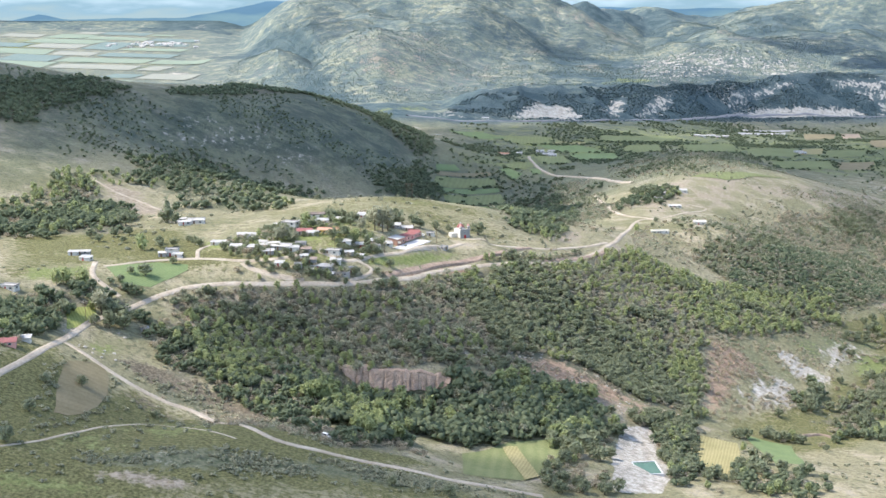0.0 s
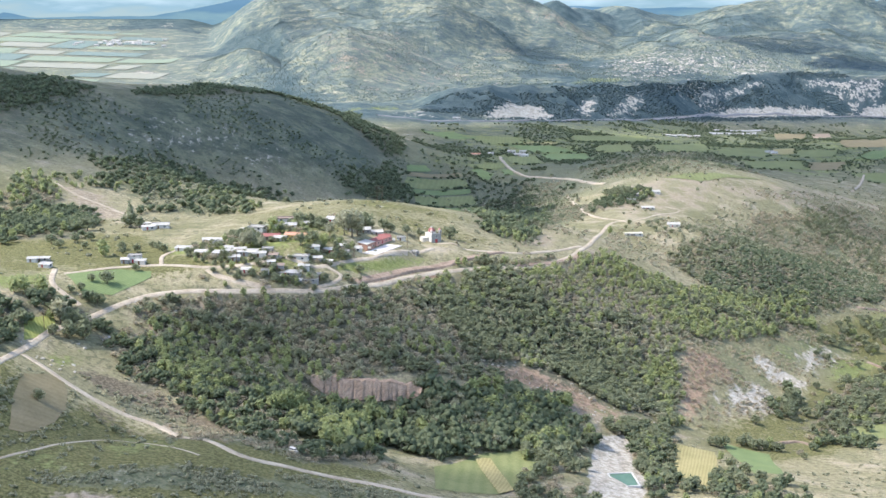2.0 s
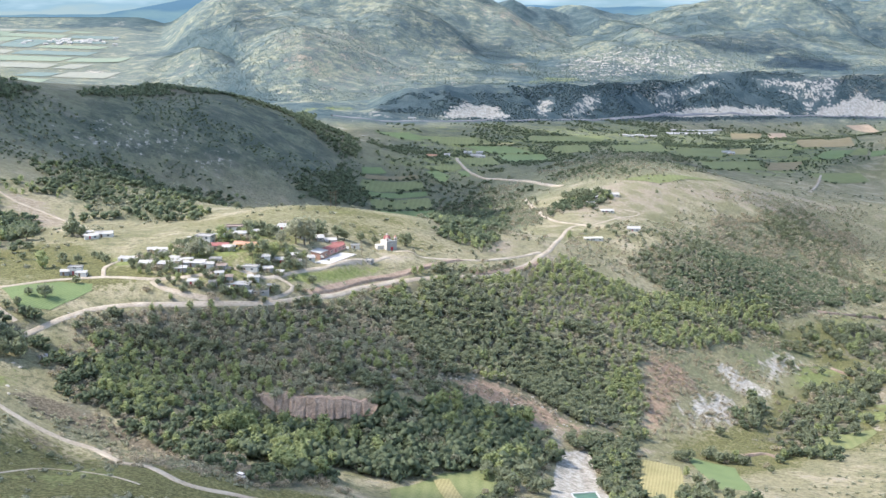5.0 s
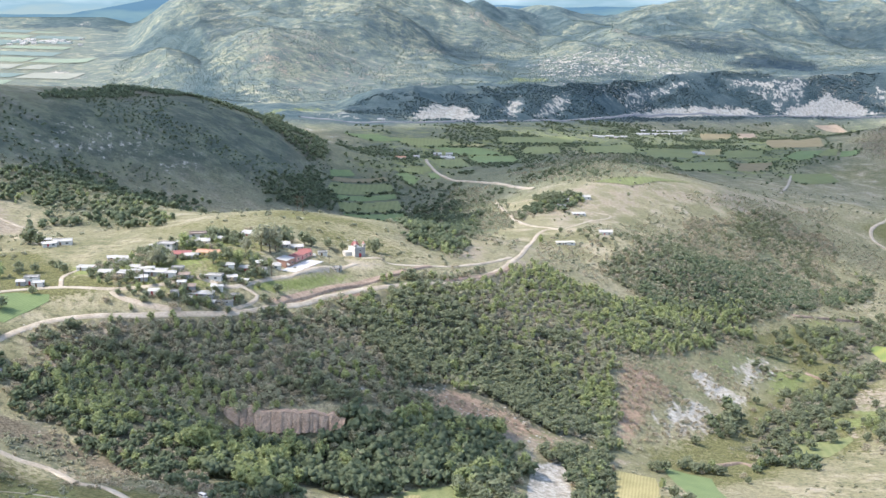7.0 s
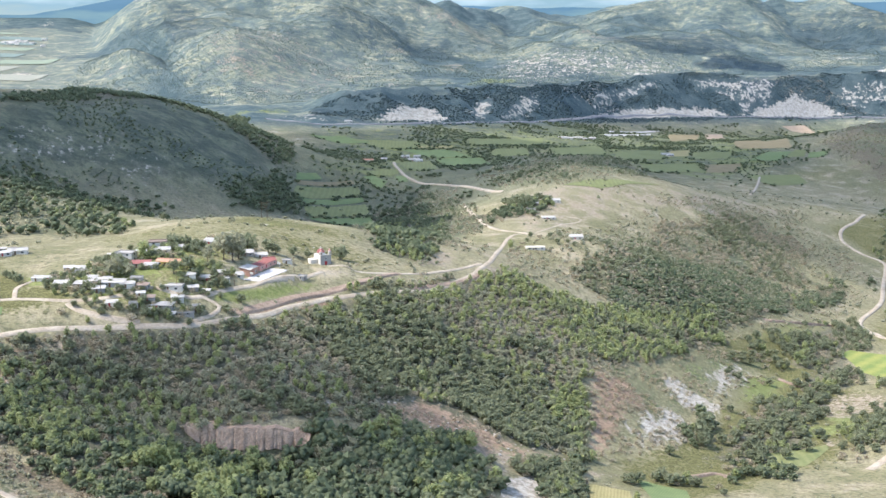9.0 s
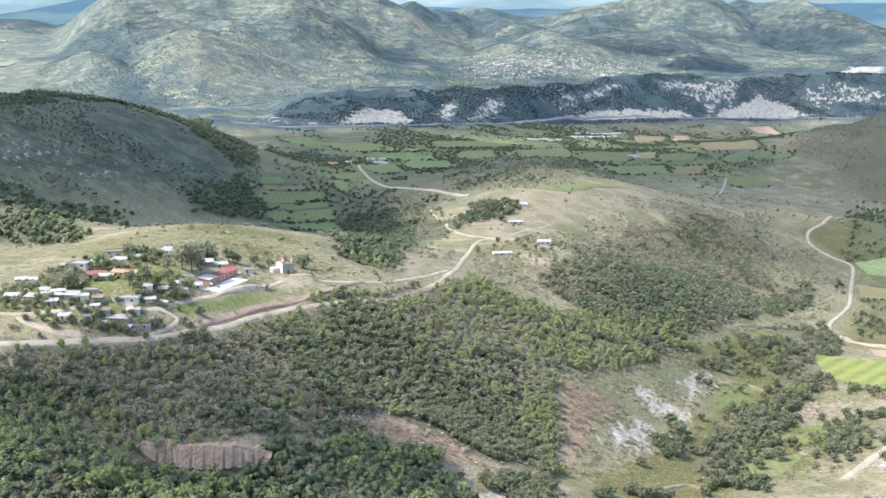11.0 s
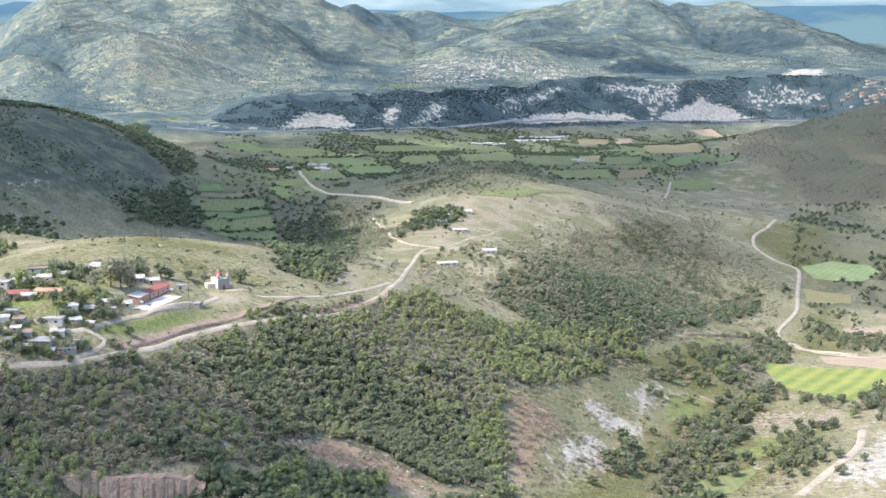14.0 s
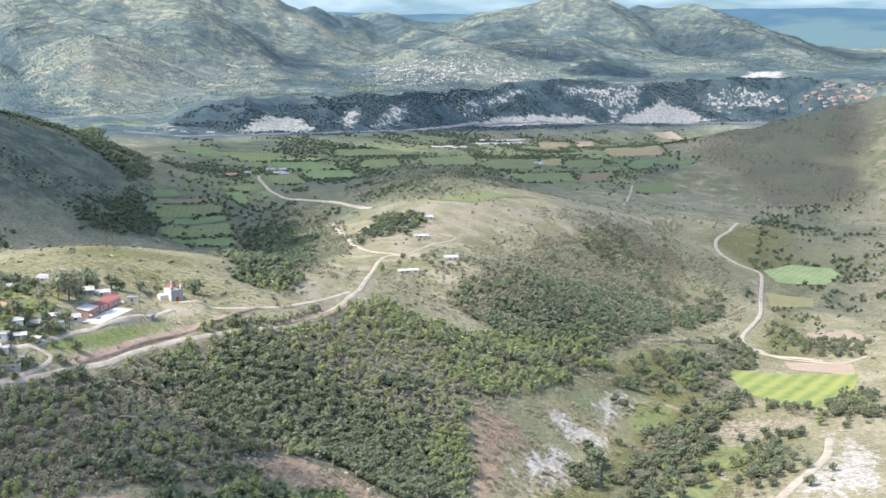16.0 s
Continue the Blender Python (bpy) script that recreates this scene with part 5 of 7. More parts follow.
thicket("bank_scrub", [("scrub", thin, 1.2, 2.6, 0.4)], "thin grey-green shrubs on bare eroded banks", False, "shrubs", 0.55)
ravine = clear_of(np.vstack([spread(Z_RAVINE, 4.4, 0.2, 40, 12), spread(RAVINE_EDGE, 4.6, 0.34, 30, 9)]), (ROAD_LOWER,), 7)
ravine = ravine[~inside(GULLY_FIELD, ravine[:, 0], ravine[:, 1])]
ravine = ravine[~inside([(-97, 541), (-59, 547), (-59, 555), (-97, 550)], ravine[:, 0], ravine[:, 1])]
a, b, c = mixed(ravine, (0.24, 0.63, 0.13))
thicket("ravine_wood", [("young", a, 6, 9.5, 0.15), ("holm", b, 4.5, 8.5, 0.35), ("slim", c, 4, 6, 0.2)], "tall dark green trees filling a ravine")
gully = clear_of(np.vstack([spread(Z_GULLY, 4.4, 0.36, 30, 13), spread(GULLY_WEST, 3.8, 0.36, 22, 67), spread(GULLY_WEST_B, 4.0, 0.42, 22, 68)]), NEAR_ROADS, 5)
a, b, c = mixed(gully, (0.15, 0.5, 0.35))
thicket("gully_scrub", [("young", a, 3.5, 6, 0.4), ("holm", b, 3, 5.5, 0.4), ("scrub", c, 2, 3.6, 0.4)], "dark bushes in an eroded gully")
lots = []
for shape, gap, keep, seed in ((OAKS_POOL, 5.2, 0.22, 101), (OAKS_LOW, 5.5, 0.42, 102), (OAKS_BANK, 5.5, 0.45, 103), (OAKS_SCAR, 5.0, 0.35, 104), (HEDGE_WEST, 5.5, 0.34, 105), (GROVE_WEST, 5.5, 0.38, 106), (Z_STREAM, 7.5, 0.50, 21), (Z_STREAM_B, 6.5, 0.42, 22), (Z_STREAM_C, 6.0, 0.40, 23), (Z_QUARRY, 5.5, 0.34, 24), (OAKS_A, 5.2, 0.32, 41), (OAKS_B, 5.5, 0.36, 42), (OAKS_C, 5.5, 0.34, 43), (OAKS_D, 5.5, 0.3, 44), (OAKS_E, 6, 0.3, 45), (HEDGE_LOW, 4.2, 0.36, 50), (HEDGE_LOW_B, 4.5, 0.36, 51), (WEST_WOOD, 5, 0.25, 46), (SPUR_OAKS, 5.5, 0.3, 55), (WEST_WOOD_B, 5.5, 0.4, 47), (WEST_WOOD_C, 4.5, 0.2, 48), (WEST_EDGE, 4.6, 0.34, 95), (WEST_EDGE_B, 5, 0.25, 96)):
    p = clear_of(spread(shape, gap, keep, 30, seed), NEAR_ROADS, 5)
    for q in (QUARRY, STRAW_PLOT, BRIGHT_MEADOW, YELLOW_FIELD, GREEN_PLOT):
        p = p[~inside(q, p[:, 0], p[:, 1])]
    a, b, c = mixed(p, (0.10, 0.64, 0.26))
    lots += [("young", a, 4, 6.5, 0.4), ("holm" if seed in (46, 55, 95, 96, 48, 101, 102, 103, 104, 105, 106) else "oak", b, 3.5, 6.5, 0.35), ("scrub", c, 2.2, 4, 0.4)]
thicket("stream_wood", lots, "oaks and bushes along a dry stream bed")
p = clear_of(spread(Z_SCRUB, 4.2, 0.40, 26, 14), NEAR_ROADS, 6)
a, b, c = mixed(p, (0.5, 0.3, 0.2))
thicket("hill_scrub", [("scrub", a, 2.0, 4.2, 0.4), ("slim", b, 2.0, 4.0, 0.4), ("oak", c, 2.6, 4.8, 0.5)], "grey-green scrub on a rounded hill", share=0.4)
p = clear_of(spread(Z_LIME, 3.8, 0.36, 20, 33), NEAR_ROADS, 6)
a, b, c = mixed(p, (0.4, 0.3, 0.3))
q = clear_of(np.vstack([spread(WEST_LIME, 4.2, 0.25, 18, 38), spread(Z_LIMEWOOD, 3.3, 0.30, 18, 35), spread(Z_LIMEWOOD_B, 9, 0.4, 18, 36)]), NEAR_ROADS, 6)
d, e, f = mixed(q, (0.42, 0.25, 0.33))
k, m, n = mixed(np.vstack([spread(SPUR_SCRUB, 5.0, 0.36, 24, 52), spread(SPUR_SCRUB_B, 5.0, 0.47, 24, 53), spread(SPUR_SCRUB_C, 6.0, 0.40, 30, 54)]), (0.12, 0.33, 0.55))
thicket("spur_scrub", [("oak", k, 2.4, 4.4, 0.35), ("slim", m, 2.0, 3.6, 0.3), ("scrub", n, 1.6, 2.8, 0.35)], "grey-green scrub on the sides of a spur", False, share=0.27)
k, m, n = mixed(np.vstack([spread(Z_DARKWOOD, 3.1, 0.30, 24, 37), spread(Z_LIMEWOOD_B, 3.4, 0.2, 18, 99)]), (0.5, 0.3, 0.2))
thicket("dark_hill_wood", [("holm", k, 2.8, 5.2, 0.5), ("slim", m, 2.4, 4.4, 0.2), ("scrub", n, 1.8, 3.2, 0.3)], "dark oak scrub in a fold of the hill", False, share=0.4)
thicket("light_green_wood", [("young", d, 3.4, 6.2, 0.6), ("oak", e, 3.0, 5.2, 0.5), ("scrub", f, 1.8, 3.2, 0.5), ("young", a, 3.0, 5.6, 0.75), ("slim", b, 2.2, 4.0, 0.6), ("scrub", c, 1.8, 3.2, 0.6)], "light green young trees along a fold of the hill", share=0.5)
p = clear_of(spread([(0, 860), (100, 840), (200, 900), (330, 1050), (460, 1280), (440, 1560), (250, 1330), (120, 1060)], 5.6, 0.44, 26, 34), NEAR_ROADS, 6)
a, b = mixed(p, (0.6, 0.4))
thicket("hill_bushes", [("bush", a, 1.2, 2.8, 0.5), ("scrub", b, 1.4, 2.8, 0.55)], "low olive bushes scattered over a dry hill", False, "bushes", 0.5)
lots = []
for shape, gap, keep, seed in ((Z_KNOLL, 6.5, 0.46, 15), (Z_WEST, 6.5, 0.36, 16), (Z_DRAW, 6.0, 0.40, 17), (DRAW_EAST, 4.6, 0.30, 94), (Z_EAST, 8.5, 0.47, 18)):
    p = clear_of(spread(shape, gap, keep, 45, seed), NEAR_ROADS, 6)
    for q in (LIGHT_MEADOW, OCHRE_FIELD, YELLOW_FIELD, PINK_FIELD):
        p = p[~inside(q, p[:, 0], p[:, 1])]
    a, b, c = mixed(p, (0.12, 0.58, 0.30))
    lots += [("young", a, 3, 5, 0.3), ("holm", b, 3, 6, 0.45), ("bush", c, 2, 3.4, 0.4)]
thicket("pasture_trees", lots, "scattered dark oaks and bushes on dry pasture", share=0.42)
p = np.vstack([spread(Z_CREST, 5.2, 0.28, 60, 19), spread(CREST_WEST, 4.8, 0.30, 50, 92), spread(FLANK_FOOT, 5.0, 0.36, 30, 93)])
h = np.vstack([spread(Z_DARKHILL, 6.5, 0.53, 40, 20), spread(WEST_HILL, 8.5, 0.47, 60, 40)])
v = np.vstack([spread(Z_VALLEY, 20, 0.55, 60, 25), spread(VALLEY_DARK, 7.5, 0.53, 60, 27), spread(VALLEY_SIDE, 10, 0.55, 40, 29), spread(VALLEY_FLOOR, 9, 0.54, 70, 91)])
PARCELS = (GREEN_A, GREEN_B, GREEN_C, GREEN_D, STRIP_A, GREEN_E, OLIVE_A, OLIVE_B, STRIP_B, GREEN_F, GREEN_G, GREEN_H, GREEN_I, GREEN_J, BARE_A, BARE_B, BARE_C, BARE_D, OLIVE_C, BARE_E, OLIVE_D, OLIVE_E, OLIVE_F, TERRACE_A, TERRACE_B, TERRACE_C, TERRACE_D, TERRACE_E, TERRACE_F, TERRACE_G, TERRACE_H, TERRACE_I, TERRACE_J)
for q in PARCELS:
    v = v[~inside(q, v[:, 0], v[:, 1])]
k = spread(RIDGE_WOOD, 6.0, 0.40, 60, 26)
for q in CHALK[:8]:
    k = k[~inside(q, k[:, 0], k[:, 1])]
hedge = []
for shape in PARCELS:
    q = eased(list(shape) + [shape[0]], 7.0)
    q = q[fractal(q[:, 0], q[:, 1], 60, 36, 2) > 0.05]
    hedge.append(q + rng.normal(0, 3.0, q.shape))
v = np.vstack([v, *hedge])
v = clear_of(v, (ROAD_FAR, ROAD_ELBOW, ROAD_SADDLE), 10)
thicket("hill_wood", [("holm", p, 2.6, 5.2, 0.3), ("holm", h, 1.0, 2.8, 0.5), ("holm", v, 1.8, 4.4, 0.35)], "dark oak wood on a ridge and along valley hedges", False, share=0.26)
p = spread([(-500, 1000), (-150, 800), (300, 760), (600, 1000), (1000, 2000), (700, 1900), (100, 1500), (-300, 1100)], 16, 0.5, 60, 28)
p = np.vstack([p, spread(HILL_EAST, 9, 0.5, 50, 39)])
p = p[~inside(LIGHT_MEADOW, p[:, 0], p[:, 1])]
p = clear_of(p, NEAR_ROADS, 8)
lone = spread([(-260, 380), (0, 420), (330, 560), (420, 900), (100, 900), (-250, 760)], 9, 0.56, 40, 29)
lone = np.vstack([lone, spread(Z_FORE, 5, 0.5, 22, 65), spread(SCRUB_BAND, 2.4, 0.42, 16, 97), spread(UMBER_VERGE, 3.0, 0.5, 14, 98), spread(LOW_PASTURE, 9, 0.54, 22, 66)])
hedge_line = eased([(-181, 379), (-179, 389), (-175, 395), (-173, 404), (-173, 418), (-172, 431), (-175, 447), (-179, 463), (-183, 474), (-187, 477), (-196, 456), (-193, 440), (-190, 428), (-187, 416)], 2.2)
lone = np.vstack([lone, hedge_line + rng.normal(0, 0.7, hedge_line.shape)])
lone = clear_of(lone, NEAR_ROADS, 5)
for q in (Z_SLOPE, GREEN_FIELD, WEST_FIELD, FALLOW, GULLY_FIELD, STRAW_PLOT, GREEN_PLOT, YELLOW_FIELD, BRIGHT_MEADOW, QUARRY, PINK_FIELD):
    lone = lone[~inside(q, lone[:, 0], lone[:, 1])]
thicket("pasture_bushes", [("bush", p, 1.4, 3.2, 0.35), ("bush", lone, 0.9, 2.2, 0.4)], "small dark bushes dotted over dry pasture", False, "bushes", 0.6)
far_hills = [(-760, 2650), (-520, 2500), (-150, 2560), (480, 3060), (1100, 3300), (1500, 3260), (2000, 4200), (1500, 4300), (700, 4350), (-100, 4000), (-800, 3900), (-860, 3200)]
p = spread(far_hills, 7.2, 0.40, 80, 30)
for q in CHALK:
    p = p[~inside(q, p[:, 0], p[:, 1])]
w = np.vstack([spread(WOOD_BAND, 9, 0.3, 120, 31), spread(WOOD_BAND_B, 9, 0.4, 90, 32)])
for q in CHALK:
    w = w[~inside(q, w[:, 0], w[:, 1])]
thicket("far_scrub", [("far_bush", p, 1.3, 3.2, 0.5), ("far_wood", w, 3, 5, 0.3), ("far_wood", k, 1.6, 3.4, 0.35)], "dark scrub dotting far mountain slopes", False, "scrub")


# ---- trees that stand apart ----
MODELS = {}
KIND_LABEL = {"oak": ("round dark green oak standing on open ground", "tree"), "young": ("light green young broadleaf tree", "tree"), "gum": ("tall grey-green eucalyptus with an open crown", "tree"),
              "cypress": ("dark pointed conifer beside houses", "tree"), "scrub": ("grey-green dry shrub on open ground", "shrub")}


def tree(kind, x, y, height, where=""):
    """A tree with trunk and crown; alike ones share their meshes."""
    m = pose(x, y, high(x, y) - 0.05, 0, 0, rng.uniform(0, 360)) @ Matrix.Diagonal((height * rng.uniform(0.9, 1.12), height * rng.uniform(0.9, 1.12), height, 1))
    pick = (kind, int(rng.integers(0, 3)))
    if pick not in MODELS:
        e = new("tree" if kind != "scrub" else "shrub")
        tagged(e, *KIND_LABEL[kind], group="trees standing apart")
        for name, (v, f), mat in (("crown", crown(kind), LEAF[kind]), ("trunk", stem(kind), BARK)):
            me = quads(name, v, f, mat, False)
            at = me.attributes.new("tone", "FLOAT", "POINT")
            at.data.foreach_set("value", np.full(len(v), 0.35 + 0.2 * pick[1], np.float32))
            ob = new(name, me)
            ob.parent = e
        MODELS[pick] = e
        e.matrix_basis = m
        return e
    src = MODELS[pick]
    made = copy_thing(src, Matrix.Identity(4))
    made.matrix_basis = m
    return made


for x, y, k, h in ((-102, 691, "gum", 15), (-106, 688, "gum", 13), (-99, 722, "oak", 10), (-89, 730, "oak", 8), (-52, 757, "oak", 8.5), (-104, 646, "cypress", 11), (-122, 642, "oak", 6.5), (-117, 649, "oak", 6.5),
                   (-112, 655, "young", 7), (-150, 635, "gum", 8.5), (-147, 637, "gum", 9), (-141, 666, "young", 9.5), (-154, 637, "scrub", 4), (-85, 730, "oak", 6), (-77, 741, "oak", 5), (-141, 636, "gum", 6),
                   (-105, 641, "oak", 5), (-140, 609, "oak", 4.5), (-128, 608, "oak", 5), (-120, 611, "oak", 4.5), (-106, 619, "oak", 5), (-147, 605, "oak", 4), (-100, 697, "gum", 11), (-108, 702, "gum", 10),
                   (-122, 700, "oak", 6), (-128, 706, "oak", 6), (-113, 716, "oak", 6), (-133, 700, "oak", 7), (-120, 688, "oak", 5), (-112, 676, "gum", 8), (-158, 640, "oak", 5), (-163, 637, "oak", 4.5),
                   (-166, 630, "oak", 4), (-155, 622, "oak", 4), (-146, 618, "oak", 3.6), (-139, 618, "oak", 3.8), (-131, 614, "oak", 3.6), (-152, 660, "oak", 5), (-158, 656, "oak", 5), (-163, 664, "oak", 4.5)):
    tree(k, x, y, h)
for x, y, k, h in ((-233, 542, "young", 8), (-230, 546, "young", 8), (-224, 551, "young", 8.5), (-203, 578, "oak", 7), (-210, 577, "oak", 4), (-253, 691, "oak", 9), (-220, 623, "young", 9), (-234, 709, "cypress", 15),
                   (-232, 702, "oak", 10), (-207, 637, "oak", 5), (-209, 533, "gum", 11), (-205, 534, "oak", 9), (-202, 524, "oak", 8), (-199, 534, "oak", 9), (-197, 529, "oak", 8), (-208, 521, "oak", 5),
                   (-221, 518, "oak", 7), (-223, 511, "oak", 5), (-214, 560, "oak", 4), (-211, 565, "oak", 4), (-226, 700, "oak", 7), (-216, 640, "oak", 5), (-213, 632, "oak", 4), (-196, 600, "oak", 4),
                   (-240, 660, "oak", 5), (-247, 655, "oak", 6), (-236, 640, "oak", 4), (-250, 640, "oak", 5), (-258, 650, "oak", 6), (-194, 640, "oak", 5), (-198, 645, "oak", 5), (-203, 650, "oak", 4)):
    tree(k, x, y, h)
for x, y, k, h in ((187, 694, "oak", 7), (202, 706, "oak", 7.5), (264, 764, "oak", 8), (243, 714, "oak", 7), (231, 741, "oak", 4), (262, 716, "oak", 6), (251, 687, "oak", 6.5), (271, 705, "oak", 5), (354, 876, "cypress", 9),
                   (350, 872, "cypress", 8), (359, 880, "cypress", 9), (305, 846, "oak", 6), (145, 703, "oak", 9), (147, 715, "oak", 8), (176, 717, "oak", 6), (198, 763, "oak", 6), (311, 812, "young", 8), (322, 800, "oak", 5),
                   (152, 730, "oak", 9), (148, 724, "oak", 7), (258, 757, "oak", 7), (268, 772, "oak", 6), (252, 745, "oak", 6), (246, 735, "oak", 6), (240, 726, "oak", 5.5), (330, 815, "oak", 5), (338, 806, "scrub", 4)):
    tree(k, x, y, h)
for x, y, k, h in ((26, 600, "oak", 5), (52, 575, "oak", 6), (55, 562, "oak", 6.5), (50, 585, "oak", 6), (58, 600, "young", 5), (60, 540, "oak", 7), (57, 525, "oak", 7), (64, 515, "oak", 6), (20, 560, "oak", 7), (16, 545, "oak", 7),
                   (12, 530, "oak", 7.5), (8, 515, "oak", 7), (18, 515, "oak", 6.5), (90, 590, "young", 5), (92, 570, "oak", 6), (96, 555, "oak", 6), (88, 545, "oak", 6.5), (90, 530, "oak", 7), (100, 540, "oak", 6)):
    tree(k, x, y, h)
for x, y, k, h in ((96, 1168, "oak", 8), (84, 1150, "oak", 10), (79, 1145, "oak", 9), (75, 1155, "oak", 10), (70, 1148, "oak", 9), (66, 1160, "oak", 8), (82, 1165, "oak", 8), (118, 975, "oak", 4), (96, 985, "oak", 4), (88, 980, "oak", 4),
                   (80, 978, "scrub", 4), (92, 962, "oak", 4), (100, 965, "oak", 3.6), (104, 960, "oak", 3.4), (70, 965, "oak", 3), (74, 985, "oak", 4), (98, 955, "scrub", 4), (57, 950, "young", 5), (56, 940, "young", 5)):
    tree(k, x, y, h)
for x, y, k, h in ((-186, 402, "oak", 5), (-181, 372, "oak", 6), (-158, 452, "oak", 3.5), (-192, 430, "oak", 4), (-60, 420, "oak", 4), (-40, 425, "oak", 4.5), (-184, 445, "oak", 4.5), (-75, 470, "scrub", 3)):
    tree(k, x, y, h)


# ---- village ----
def plain(name, colour, rough=0.85, wear=0.25, scale=0.6):
    """Painted or bare masonry, stained in places."""
    m, nt, b = blank(name, rough)
    c = blend(nt, arith(nt, "MULTIPLY", step(nt, grain(nt, scale, 5), 0.42, 0.75), wear), colour, tuple(v * 0.45 + 0.05 for v in colour))
    c = blend(nt, 0.12, c, ramp(nt, grain(nt, 7, 3), ((0.3, tuple(v * 0.5 for v in colour)), (0.7, colour))))
    nt.links.new(c, b.inputs["Base Color"])
    bumped(nt, b, grain(nt, 9, 3), 0.2, 0.03)
    return m


WHITE, CREAM, PINK = plain("white_plaster", (0.57, 0.54, 0.475), 0.95, 0.4), plain("cream_plaster", (0.66, 0.60, 0.47)), plain("pink_plaster", (0.56, 0.30, 0.25))
GREY, YELLOW, BRICK = plain("grey_block", (0.28, 0.27, 0.25)), plain("yellow_plaster", (0.60, 0.44, 0.13)), plain("bare_brick", (0.36, 0.21, 0.15))
RED_TIN, GREY_TIN = plain("red_tin", (0.27, 0.105, 0.09), 0.8, 0.5), plain("grey_tin", (0.41, 0.39, 0.35), 0.95, 0.75, 0.25)
RUST_TIN, TILE, SLAB = plain("rusted_tin", (0.25, 0.19, 0.15), 0.85, 0.6), plain("clay_tile", (0.46, 0.26, 0.17)), plain("concrete_slab", (0.34, 0.32, 0.285), 0.9, 0.6, 0.25)
WOOD, STEEL = plain("old_wood", (0.16, 0.10, 0.06)), plain("steel", (0.30, 0.31, 0.32), 0.4)
DOOR_RED = plain("red_door", (0.35, 0.05, 0.05))
GLASS, _nt, _b = blank("window_glass", 0.08, 0.6)
_b.inputs["Base Color"].default_value = (0.03, 0.04, 0.05, 1)
COURT = plain("court_concrete", (0.47, 0.455, 0.42), 0.85, 0.35)


def sheet(w, d, rise, over=0.35, lean=0.0, thick=0.06, ribs=0.5):
    """A corrugated sheet that falls from back to front."""
    bm = bmesh.new()
    n = max(4, int((w + 2 * over) / ribs) * 2)
    rows = []
    for k in range(n + 1):
        x = -w / 2 - over + (w + 2 * over) * k / n
        dz = thick * (k % 2)
        rows.append([bm.verts.new((x, y, z + dz)) for y, z in ((-d / 2 - over, 0), (d / 2 + over, rise), (d / 2 + over, rise - 0.08), (-d / 2 - over, -0.08))])
    for a, b in zip(rows, rows[1:]):
        for i in range(4):
            bm.faces.new((a[i], b[i], b[(i + 1) % 4], a[(i + 1) % 4]))
    bm.faces.new(rows[0])
    bm.faces.new(list(reversed(rows[-1])))
    bmesh.ops.recalc_face_normals(bm, faces=bm.faces)
    return bm


FOOTPRINTS = []


